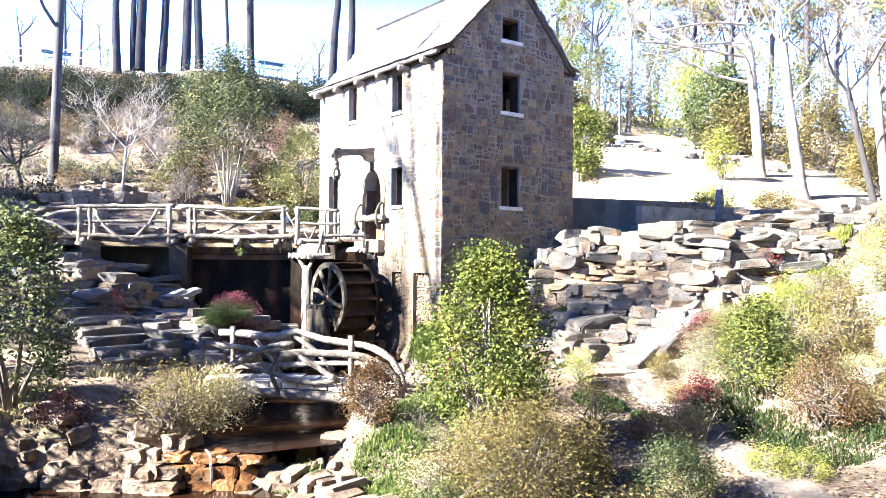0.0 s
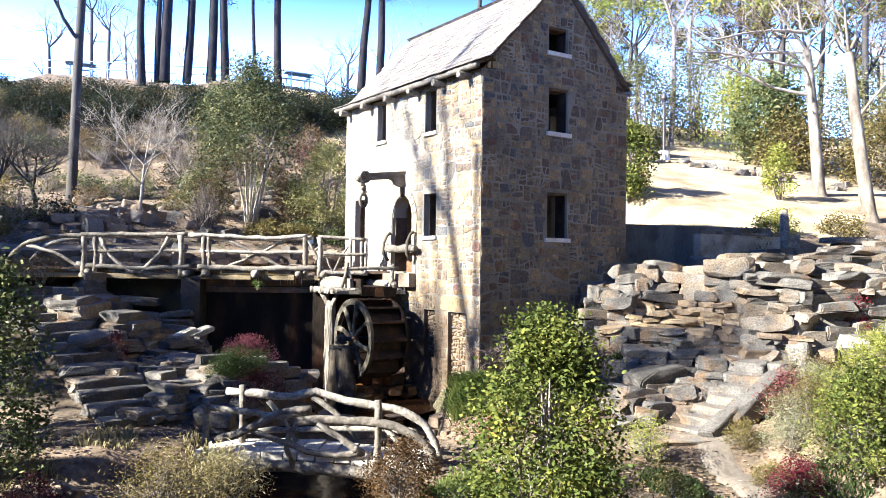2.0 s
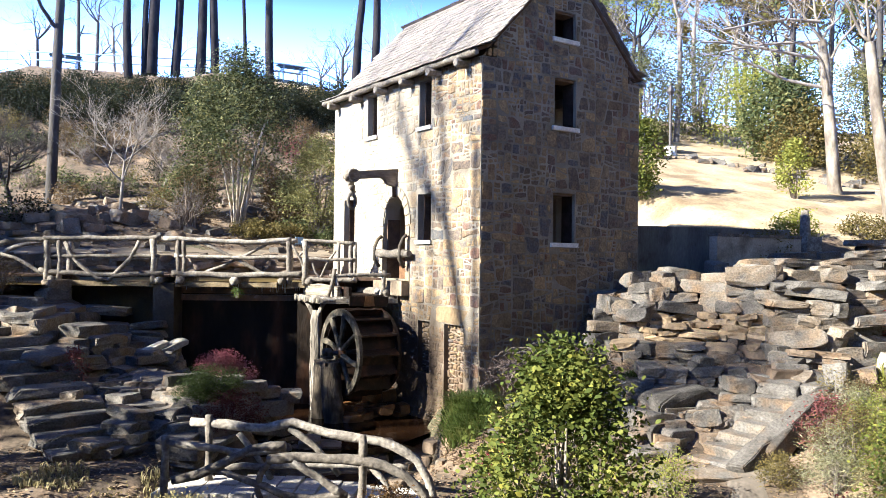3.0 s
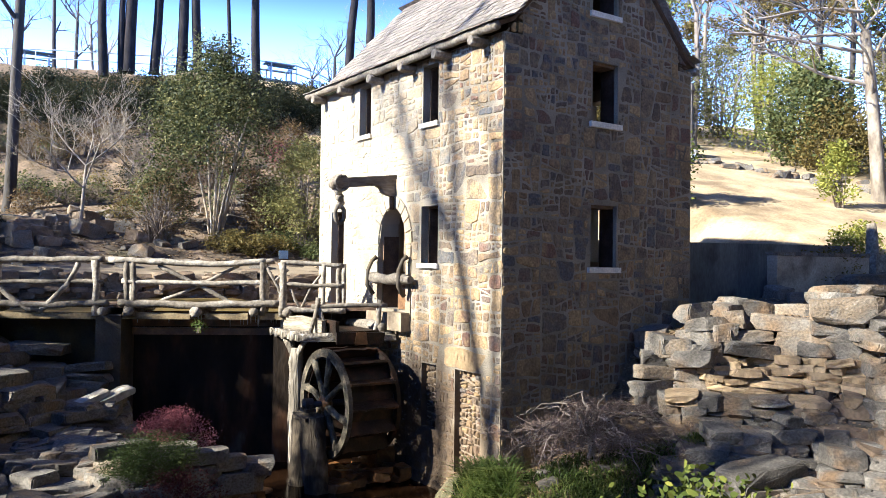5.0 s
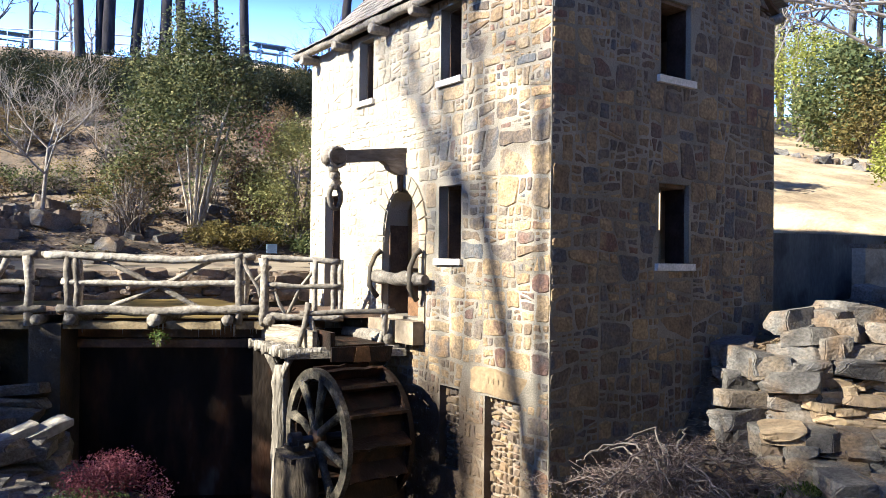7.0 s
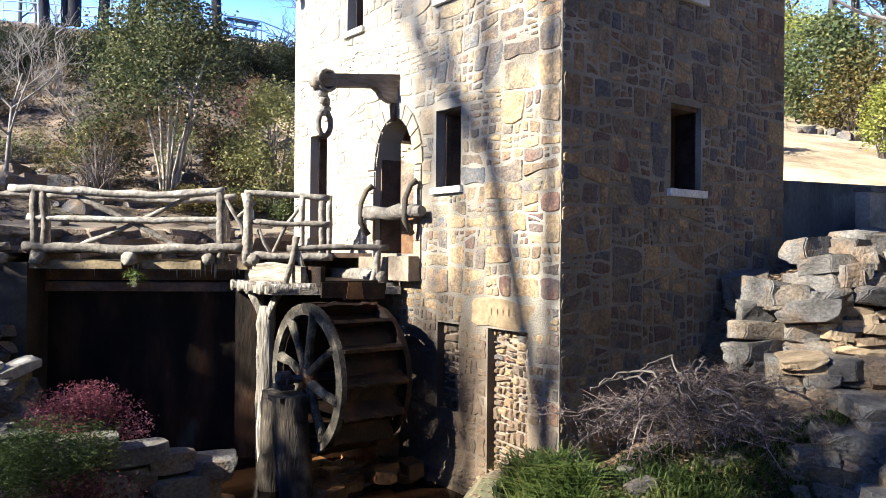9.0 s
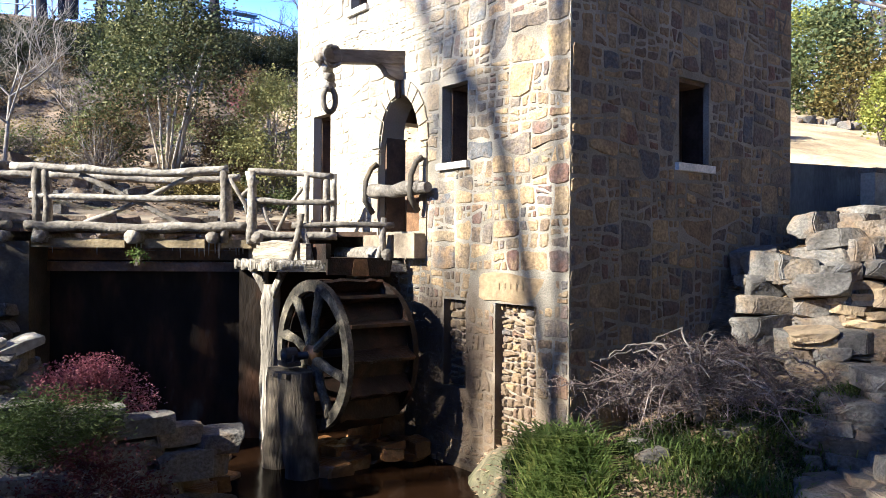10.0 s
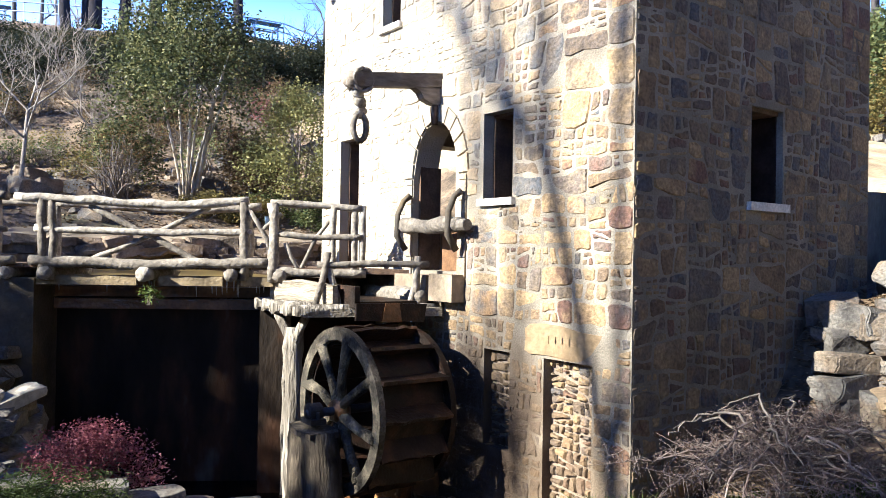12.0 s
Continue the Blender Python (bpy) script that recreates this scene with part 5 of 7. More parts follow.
# left bank: steps and ledges
lsteps = thing("stone_steps", (-8.7, 1.2, -3.1), "broad rough stone steps up to the log bridge", "steps")
for k in range(13):
    t = k / 12
    p = Vector((-8.15, 0.6, -3.05)).lerp(Vector((-9.9, 7.4, -0.55)), t)
    rock_at(rr, p, (1.6, 0.85, 0.26), 0.22, lsteps, 0.015, None, "step")
stacked("rock_ledge", [(-7.9, 0.2), (-7.1, 0.9), (-6.7, 2.2), (-6.9, 3.4)], [-3.1, -3.1, -2.9, -2.7], [-2.8, -2.5, -2.35, -2.25], "grey shaded ledge slabs beside the steps", 41, (0.4, 1.0), (0.10, 0.2), 0.6)
stacked("rock_ledge", [(-6.6, -0.3), (-5.9, 0.8), (-5.5, 1.7), (-4.6, 1.9), (-4.1, 2.4)], [-3.7, -3.6, -3.4, -3.4, -3.5], [-2.85, -2.6, -2.5, -2.55, -2.75], "rock rim of the planting bed above the brook", 42, (0.4, 1.1), (0.16, 0.34), 0.3)
stacked("rock_ledge", [(-7.0, 4.3), (-6.4, 4.8), (-5.7, 5.2), (-5.4, 5.9)], [-2.7, -2.7, -2.8, -2.8], [-1.85, -1.75, -1.75, -1.9], "jutting slab ledge with pale broken tips", 43, (0.4, 1.0), (0.10, 0.22), 0.3)
tips_ = thing("slab_tip", (-6.0, 5.35, -1.9), "two pale upturned slab tips jutting over the dam pit", "rocks")
for k, (x, y, z) in enumerate(((-6.2, 5.35, -1.72), (-5.72, 5.4, -1.68))):
    ob = rock_at(rr, (x, y, z), (0.75, 0.4, 0.16), 0.3, tips_, 0.02, PALE, "slab")
    ob.rotation_euler.y = -0.35
bank_slab = random.Random(23)
bank = thing("bank_slab", (-6.8, 2.6, -2.7), "jumbled flat grey slabs covering the shaded bank", "rocks")
for _ in range(90):
    x, y = bank_slab.uniform(-7.5, -5.7), bank_slab.uniform(0.2, 5.0)
    if abs(x + 5.3) < 0.7 and 1.6 < y < 3.4:
        continue
    w = bank_slab.uniform(0.3, 0.85)
    rock_at(bank_slab, (x, y, ground_z(x, y) + 0.04), (w, w * bank_slab.uniform(0.5, 0.9), bank_slab.uniform(0.10, 0.26)), bank_slab.gauss(0.3, 0.5), bank, 0.11, ROCKS, "slab")
stacked("rock_ledge", [(-8.6, 3.6), (-7.8, 4.4), (-6.9, 5.2), (-6.3, 6.4)], [-2.2, -2.1, -2.2, -2.4], [-1.3, -1.2, -1.3, -1.5], "broken dark rock outcrop below the bridge", 44, (0.5, 1.3), (0.16, 0.32), 0.5)
stacked("rock_ledge", [(-9.0, 5.2), (-8.3, 6.2), (-7.5, 7.2)], [-1.8, -1.5, -1.5], [-0.75, -0.55, -0.7], "stacked blocks beneath the bridge abutment", 45, (0.5, 1.1), (0.2, 0.4), 0.5)
stacked("rock_ledge", [(-8.2, 7.7), (-7.2, 7.4), (-6.0, 6.9)], [-2.4, -2.4, -2.6], [-0.8, -0.95, -1.3], "dark rubble below the bridge deck", 47, (0.35, 0.9), (0.16, 0.32), 0.3)
ab = thing("abutment", (-8.2, 8.3, -1.0), "squared stone block under the bridge posts", "abutment")
for z, w in ((-0.75, 0.9), (-0.42, 0.75), (-0.2, 0.62)):
    rock_at(rr, (-8.22, 8.3, z), (w, w, 0.32), 0.4, ab, 0.01, None, "block")
scatter("loose_rock", [(-6.8, 3.1, 0.3, 5), (-7.4, 1.9, 0.5, 6), (-5.9, 2.3, 0.4, 5), (-8.8, 3.2, 0.4, 4), (-9.6, 6.2, 0.4, 5), (-7.6, 6.0, 0.5, 6)], "angular grey rocks on the shaded bank", 46, (0.25, 0.6))
for k, (x, y, z, a) in enumerate(((-6.75, 3.4, -2.2, 0.42), (-8.3, 2.3, -2.35, 0.42), (-9.2, 5.6, -0.95, 0.7), (-9.0, 6.4, -0.75, 0.75))):
    bo = thing("boulder", (x, y, z - 0.3), "squarish pale-topped boulder on the bank", "boulder")
    rock_at(rr, (x, y, z), (a, a * 0.8, a * 0.9), k, bo, 0.12, None, "rock")
ledge = thing("rock_ledge", (-5.5, 2.05, -2.3), "flat grey stone ledge below the pink shrub", "rock ledge")
for x, y, z, w, d, h, a in ((-6.1, 2.1, -2.05, 0.9, 0.5, 0.26, 0.15), (-5.4, 2.0, -2.12, 1.0, 0.5, 0.24, -0.12), (-4.75, 2.0, -2.28, 0.8, 0.45, 0.22, 0.1), (-5.7, 1.95, -2.34, 1.1, 0.5, 0.26, 0.05), (-4.3, 2.05, -2.46, 0.6, 0.45, 0.24, 0.2), (-3.75, 2.05, -2.58, 0.6, 0.45, 0.24, -0.2), (-4.9, 2.05, -2.56, 0.9, 0.5, 0.3, 0.0), (-4.1, 2.1, -2.8, 0.9, 0.55, 0.36, 0.1)):
    rock_at(rr, (x, y, z), (w, d, h), a, ledge, 0.06, None, "slab")
# pool rim and the little fall
stacked("pool_rim", [(-13.0, -3.2), (-11.0, -3.7), (-9.8, -4.45), (-8.95, -5.25)], [-4.9, -4.9, -4.9, -4.9], [-3.5, -3.6, -3.7, -3.9], "rough stone rim of the lower pool", 51, (0.16, 0.62), (0.10, 0.26), 0.8, 0.5, meshes=BROWN)
stacked("pool_rim", [(-7.5, -5.75), (-7.0, -6.3), (-6.6, -7.2), (-6.5, -9.0)], [-4.9, -4.9, -4.9, -4.9], [-4.15, -4.25, -4.35, -4.5], "rough stone rim beside the brook outlet", 52, (0.18, 0.5), (0.10, 0.24), 0.8, 0.5, meshes=BROWN)
stacked("spill_rock", [(-8.65, -5.0), (-8.1, -5.35), (-7.5, -5.75)], [-4.9, -4.9, -4.9], [-4.14, -4.16, -4.14], "iron-orange stained spillway rocks under the fall", 53, (0.16, 0.5), (0.12, 0.26), 0.4, 0.45, "rock wall", RUSTY)
lip = thing("spill_ledge", (-8.1, -5.4, -4.2), "flat wet orange ledge where the brook spills over", "ledge")
for k in range(13):
    q = k / 12
    w = rr.uniform(0.26, 0.46)
    rock_at(rr, (-8.62 + 1.15 * q + rr.gauss(0, 0.05), -4.93 - 0.78 * q + rr.uniform(-0.02, 0.22), -4.10 + rr.gauss(0, 0.025)), (w, w * rr.uniform(0.6, 1.0), rr.uniform(0.1, 0.18)), rr.gauss(-0.6, 0.4), lip, 0.08, RUSTY, "slab")
stacked("brook_sill", [(-4.9, 0.7), (-3.7, 0.5), (-2.2, 0.2)], [-4.2, -4.2, -4.2], [-3.5, -3.52, -3.5], "wet brown rocks damming the wheel pit", 56, (0.25, 0.6), (0.14, 0.26), 0.5, 0.5, meshes=BROWN)
scatter("loose_rock", [(-6.6, -5.9, 0.25, 6), (-5.7, -4.9, 0.35, 7), (-3.4, -1.6, 0.5, 9), (-1.2, 0.4, 0.4, 8), (-4.3, 0.2, 0.5, 8), (-3.0, 4.6, 0.5, 6), (-9.0, -4.1, 0.4, 10), (-10.4, -3.0, 0.5, 12), (-12, -2.4, 0.5, 8)], "brown rocks along the brook and pool", 54, (0.15, 0.45), BROWN)
scatter("wet_stone", [(-3.3, 2.6, 0.5, 12), (-2.9, 4.4, 0.5, 10)], "iron-stained flat stones in the brook", 55, (0.3, 0.7), RUSTY)
wet = thing("wet_ledge", (-1.4, 3.0, -3.5), "rust-orange wet ledge under the mill wheel", "ledge")
for k in range(22):
    w = rr.uniform(0.3, 0.6)
    rock_at(rr, (-2.0 + 2.0 * rr.random(), 2.5 + 1.3 * rr.random(), -3.42 + rr.uniform(-0.04, 0.14)), (w, w * rr.uniform(0.6, 0.9), rr.uniform(0.14, 0.3)), rr.uniform(0, 3.1), wet, 0.08, RUSTY, "slab")
for k in range(9):
    rock_at(rr, (-0.75 + 0.09 * k, 3.75 + 0.13 * (k % 5), -3.2 + rr.uniform(-0.05, 0.08)), (0.5, 0.4, 0.5), rr.uniform(0, 3.1), wet, 0.08, RUSTY, "slab")
fall = thing("waterfall", (-8.12, -5.42, -4.6), "thin white trickle spilling over rusty rocks", "waterfall")
M_FOAM = surface("falling_water", [(0, (0.4, 0.42, 0.42)), (1, (0.7, 0.72, 0.74))], scale=8, fine=40, rough=0.2)
for k, dx in enumerate((-0.012, 0.015)):
    part("trickle", Build().tube([(dx, 0.25, 0.63), (dx, -0.02, 0.58), (dx * 1.2, -0.10, 0.3), (dx * 1.4, -0.11, 0.0)], [0.004, 0.007, 0.006, 0.008], 6, 0.3, k).mesh("trickle", M_FOAM, True), fall)
# pale boulders on the sunny bank
for k, (x, y, w) in enumerate(((4.2, -10.4, 0.7), (5.6, -10.3, 0.9), (6.6, -9.3, 0.8), (8.6, -8.0, 0.9), (3.1, -9.4, 0.45), (6.4, -6.3, 0.6))):
    bo = thing("boulder", (x, y, ground_z(x, y)), "pale sunlit boulder among the shrubs", "boulder", "boulders on the bank")
    rock_at(rr, (x, y, ground_z(x, y) + 0.25 * w), (w, w * 0.8, w * 0.85), k * 1.1, bo, 0.15, PALE, "rock")

# garden path
lane = along([(3.1, -5.95, 0), (1.7, -6.35, 0), (1.25, -7.4, 0), (0.4, -9.2, 0), (0.1, -10.6, 0), (-1.1, -12.4, 0), (-3.0, -15.0, 0), (-3.5, -22, 0)], 0.3)
pv, pf = [], []
for i, p in enumerate(lane):
    d = (lane[min(i + 1, len(lane) - 1)] - lane[max(i - 1, 0)]).normalized()
    for j in range(6):
        q = p + Vector((-d.y, d.x, 0)) * ((j / 5 - 0.5) * ((0.8 + 0.025 * i) * (1 + 0.14 * math.sin(i * 0.55 + 0.6 * j))))
        pv.append((q.x, q.y, ground_z(q.x, q.y) + 0.10 * noise.fractal(Vector((q.x * 0.9, q.y * 0.9, 0)), 1.0, 2.0, 5) + (0.035 if 0 < j < 5 else -0.05)))
for i in range(len(lane) - 1):
    for j in range(5):
        pf.append((6 * i + j, 6 * i + j + 1, 6 * i + j + 7, 6 * i + j + 6)[::-1])
tagged(new("pavement_path", mesh_of("pavement_path", pv, pf, M_PATH, True)), "pale worn garden path of sandy stone", "path", kind="structure")

# back wall, concrete wing and end post
M_GREYWALL = surface("streaked_grey_concrete", [(0, (0.10, 0.093, 0.082)), (1, (0.21, 0.19, 0.16))], scale=1.4, fine=20, bump=0.4, stain=((0.06, 0.052, 0.042), 1.3, 0.5, 0.7), stretch=(1, 1, 0.3))
wing = thing("retaining_wall", (9.5, 2.0, -0.2), "dark low retaining wall behind the mill", "wall", kind="structure")
part("wall", Build().prism([(-4.3, 1.4, 0), (4.6, -0.35, 0), (4.6, 0.0, 0), (-4.3, 1.8, 0)], (0, 0, 2.0)).mesh("wall", M_GREYWALL), wing)
M_WING = surface("tan_concrete", [(0, (0.30, 0.255, 0.19)), (1, (0.46, 0.40, 0.31))], scale=1.6, fine=18, bump=0.4, stain=((0.12, 0.10, 0.075), 1.2, 0.5, 0.7))
wing2 = thing("retaining_wall", (11.4, 0.95, 0.1), "weathered concrete wing wall with a bevelled top", "wall", kind="structure")
part("wall", Build().box(-2.0, -0.15, 0, 2.1, 0.15, 1.35).mesh("wall", M_WING), wing2)
for k in range(17):
    part("coping_stone", Build().box(-2.02 + k * 0.243, -0.19, 1.352, -1.79 + k * 0.243, 0.19, 1.45).mesh("coping_stone", M_ROCK), wing2)
pst = thing("stump_post", (14.05, 1.05, 0.7), "pale log-shaped post at the end of the wall", "post")
part("post", Build().tube(along([(0, 0, 0), (0.03, 0, 0.9), (0, 0, 1.75)], 0.3, 0.02, 4), [0.22, 0.2, 0.18, 0.17, 0.16, 0.12][:len(along([(0, 0, 0), (0.03, 0, 0.9), (0, 0, 1.75)], 0.3))], 9, 0.1, 4).mesh("post", M_LOG, True), pst)
part("block", Build().box(-0.3, -0.3, 0, 0.5, 0.3, 0.85).mesh("block", M_LOG), pst)
# far bank of the pond: low wall, and rocks on the slope
stacked("pond_wall", [(-26, 16.1), (-12, 16.0), (-2, 15.9), (3.5, 15.7)], [-0.3] * 4, [0.62, 0.65, 0.65, 0.7], "low dark stone edging along the pond", 61, (0.4, 0.9), (0.14, 0.28), 0.1, 0.5, meshes=BROWN)
scatter("rock_outcrop", [(-13.5, 23.6, 0.9, 16), (-11.5, 24.2, 0.9, 18), (-9.5, 23.8, 0.8, 18), (-7.8, 24.6, 0.8, 18), (-6.2, 24.0, 0.7, 16), (-4.6, 24.8, 0.7, 14), (-7.0, 22.4, 0.8, 14), (-2.6, 23.6, 0.6, 10)], "dark broken rock outcrop on the hillside", 62, (0.35, 1.0), BROWN + ROCKS[:4])
scatter("hillside_rock", [(-12, 27, 2.5, 22), (-5, 27, 2.0, 22), (-2.5, 21.5, 1.4, 14), (3, 26, 2.0, 12), (-8, 21, 2.0, 14), (0.5, 30, 3, 12)], "grey rocks scattered over the wooded slope", 63, (0.25, 0.75))
scatter("lawn_edging", [(24.5, 16.0, 0.9, 9), (26.0, 13.5, 0.9, 9), (27.5, 11.0, 0.9, 9), (29, 8.5, 1.0, 9), (23, 18.0, 0.8, 6)], "pale stones edging the lawn", 64, (0.25, 0.6))

# walk along the far side of the pond
bank_v, bank_f = [], []
for i, x in enumerate(np.arange(-30, 4.6, 0.6)):
    for j in range(5):
        y = 16.6 + 0.78 * j + 0.12 * math.sin(x * 0.7 + j)
        bank_v.append((x, y, ground_z(x, y) + (0.035 if 0 < j < 4 else -0.04)))
    if i:
        bank_f += [(5 * i - 5 + j, 5 * i + j, 5 * i + j + 1, 5 * i - 4 + j) for j in range(4)]
tagged(new("pavement_pond", mesh_of("pavement_pond", bank_v, bank_f, M_WALK, True)), "sunlit sandy walk along the pond", "path", kind="structure")


# ---------------------------------------------------------------- plants
def foliage(name, colours, leaf=0.4, rough=0.6, spec=0.14):
    return surface(name, colours, scale=1.5, fine=8, bump=0, pieces=0.45, rough=rough, leaf=leaf, spec=spec)


M_BRIGHT = foliage("glossy_green_leaf", [(0, (0.028, 0.045, 0.012)), (0.45, (0.075, 0.095, 0.018)), (0.75, (0.17, 0.18, 0.032)), (1, (0.36, 0.33, 0.05))], rough=0.6, leaf=0.32, spec=0.1)
M_EVERGREEN = foliage("evergreen_leaf", [(0, (0.035, 0.05, 0.022)), (0.5, (0.095, 0.115, 0.045)), (1, (0.27, 0.26, 0.10))], rough=0.5)
M_WOODGREEN = foliage("wood_edge_leaf", [(0, (0.05, 0.058, 0.024)), (0.5, (0.14, 0.142, 0.058)), (1, (0.33, 0.30, 0.13))])
M_OLIVE = foliage("olive_leaf", [(0, (0.055, 0.05, 0.018)), (0.5, (0.15, 0.125, 0.04)), (1, (0.29, 0.225, 0.08))])
M_YELLOW = foliage("yellow_green_leaf", [(0, (0.12, 0.15, 0.03)), (0.6, (0.26, 0.27, 0.05)), (1, (0.42, 0.38, 0.08))])
M_RED = foliage("crimson_leaf", [(0, (0.07, 0.016, 0.018)), (0.6, (0.21, 0.035, 0.042)), (1, (0.34, 0.09, 0.09))])
M_DEEPRED = foliage("wine_red_leaf", [(0, (0.04, 0.010, 0.014)), (0.6, (0.12, 0.020, 0.030)), (1, (0.24, 0.06, 0.07))])
M_PINK = foliage("pink_leaf", [(0, (0.065, 0.022, 0.032)), (0.5, (0.24, 0.078, 0.105)), (1, (0.54, 0.28, 0.30))])
M_DULLRED = foliage("dull_red_leaf", [(0, (0.09, 0.04, 0.04)), (0.6, (0.20, 0.08, 0.08)), (1, (0.30, 0.16, 0.14))])
M_DARKRED = foliage("dark_red_leaf", [(0, (0.035, 0.014, 0.016)), (0.6, (0.085, 0.03, 0.034)), (1, (0.16, 0.07, 0.07))])
M_BROWN = foliage("dry_brown_leaf", [(0, (0.06, 0.042, 0.022)), (0.6, (0.13, 0.092, 0.045)), (1, (0.24, 0.175, 0.092))])
M_RUSSET = foliage("russet_leaf", [(0, (0.045, 0.028, 0.013)), (0.6, (0.115, 0.070, 0.028)), (1, (0.21, 0.145, 0.065))])
M_STRAW = foliage("straw_grass", [(0, (0.18, 0.16, 0.07)), (0.5, (0.34, 0.30, 0.15)), (1, (0.52, 0.46, 0.29))])
M_GRASS = foliage("green_blade", [(0, (0.05, 0.08, 0.02)), (0.6, (0.12, 0.16, 0.035)), (1, (0.28, 0.28, 0.08))])
M_DARKGRASS = foliage("dark_green_blade", [(0, (0.018, 0.03, 0.010)), (0.6, (0.05, 0.07, 0.02)), (1, (0.13, 0.15, 0.05))])
M_SAGE = foliage("sage_leaf", [(0, (0.10, 0.105, 0.055)), (0.5, (0.24, 0.24, 0.14)), (1, (0.44, 0.43, 0.30))])
M_TWIG = surface("grey_twig", [(0, (0.10, 0.083, 0.072)), (1, (0.25, 0.215, 0.185))], scale=2, fine=20, bump=0, pieces=0.5)
M_BARK = surface("dark_bark", [(0, (0.02, 0.018, 0.018)), (1, (0.055, 0.047, 0.043))], scale=3, fine=15, bump=0.8, stretch=(1, 1, 0.3))
M_PINEBARK = surface("pine_bark", [(0, (0.010, 0.010, 0.013)), (1, (0.032, 0.028, 0.030))], scale=3, fine=15, bump=0.8, stretch=(1, 1, 0.3), spec=0.1)
M_PALEBARK = surface("pale_bark", [(0, (0.085, 0.068, 0.052)), (0.5, (0.17, 0.145, 0.115)), (1, (0.32, 0.28, 0.23))], scale=2, fine=12, bump=0.4, stretch=(1, 1, 0.5))
M_STEM = surface("pale_stem", [(0, (0.24, 0.20, 0.15)), (1, (0.45, 0.39, 0.31))], scale=4, fine=30, bump=0.2)


def leaf_mesh(name, centres, sizes, mat, seed, droop=0.0, narrow=0.5, oval=False):
    """Small pointed leaves, folded along the middle, one at each centre."""
    r_ = np.random.RandomState(seed)
    n = len(centres)
    C = np.asarray(centres)
    d = r_.normal(size=(n, 3))
    d[:, 2] = d[:, 2] * 0.6 - droop
    d /= np.linalg.norm(d, axis=1)[:, None]
    e = np.cross(d, r_.normal(size=(n, 3)))
    e /= np.linalg.norm(e, axis=1)[:, None]
    nn = np.cross(d, e)
    s = np.asarray(sizes)[:, None]
    m = 4
    if oval:
        m = 6
        wide, fold = e * s * narrow * 0.5, nn * s * 0.09
        V = np.stack([C - d * s * 0.5, C - d * s * 0.22 + wide * 0.85 + fold, C + d * s * 0.18 + wide * 0.9 + fold, C + d * s * 0.5 - nn * s * 0.06, C + d * s * 0.18 - wide * 0.9 + fold, C - d * s * 0.22 - wide * 0.85 + fold], axis=1).reshape(-1, 3)
    else:
        V = np.stack([C - d * s * 0.5, C + e * s * narrow * 0.5 + nn * s * 0.1, C + d * s * 0.5, C - e * s * narrow * 0.5 + nn * s * 0.1], axis=1).reshape(-1, 3)
    me = bpy.data.meshes.new(name)
    me.vertices.add(m * n)
    me.vertices.foreach_set("co", V.astype(np.float32).ravel())
    me.loops.add(m * n)
    me.loops.foreach_set("vertex_index", np.arange(m * n, dtype=np.int32))
    me.polygons.add(n)
    me.polygons.foreach_set("loop_start", np.arange(0, m * n, m, dtype=np.int32))
    me.materials.append(mat)
    me.update(calc_edges=True)
    return me


def bush(name, x, y, size, n, leaf, mat, label, seed, z=None, category="shrub", clumps=40, stems=10, stem_mat=None, bare=0.0, droop=0.0, narrow=0.5, lift=0.12, group="", oval=False):
    """A shrub: stems from the ground to uneven clumps of leaves. size: width, depth, height."""
    r_ = random.Random(seed)
    z = ground_z(x, y) - 0.05 if z is None else z
    ob = thing(name, (x, y, z), label, category, group)
    w, d, h = size
    cl = []
    for _ in range(clumps):
        a, q = r_.uniform(0, 6.283), r_.random()
        zz = lift + (1 - lift) * r_.random() ** 0.8
        rad = math.sqrt(max(0.03, 1 - (2 * abs(zz - 0.42)) ** 2.2 * 0.9)) * (0.45 + 0.55 * q ** 0.4) * r_.uniform(0.8, 1.12)
        cl.append(Vector((math.cos(a) * rad * w / 2, math.sin(a) * rad * d / 2, zz * h)))
    b = Build()
    for k in range(stems):
        t = cl[k % len(cl)]
        p0 = Vector((r_.gauss(0, 0.06 * w), r_.gauss(0, 0.06 * d), 0))
        mid = p0.lerp(t, 0.5) + Vector((0, 0, 0.1 * h))
        b.tube([p0, mid, t], [0.012 * h + 0.008, 0.008 * h + 0.005, 0.003], 5, 0.1, k)
        for j in range(3):
            u = cl[r_.randrange(len(cl))]
            if (u - mid).length < 0.6 * max(w, h):
                b.tube([mid, mid.lerp(u, 0.5) + Vector((0, 0, 0.03 * h)), u], [0.005 * h + 0.003, 0.004, 0.002], 4, 0.1, j)
    part("stem", b.mesh("stem", stem_mat or M_TWIG, True), ob)["kind"] = "stuff"
    cs, ss = [], []
    for _ in range(n):
        c = cl[r_.randrange(len(cl))]
        g = 0.13 * (w * d * h) ** (1 / 3) * (0.7 if clumps > 60 else 1.0)
        p = c + Vector([max(-1.9 * g, min(1.9 * g, r_.gauss(0, g))) for _ in range(3)])
        if p.z > 0.02:
            cs.append(p)
            ss.append(leaf * r_.uniform(0.6, 1.3))
    part("foliage", leaf_mesh("foliage", cs, ss, mat, seed, droop, narrow, oval), ob)["kind"] = "stuff"
    return ob


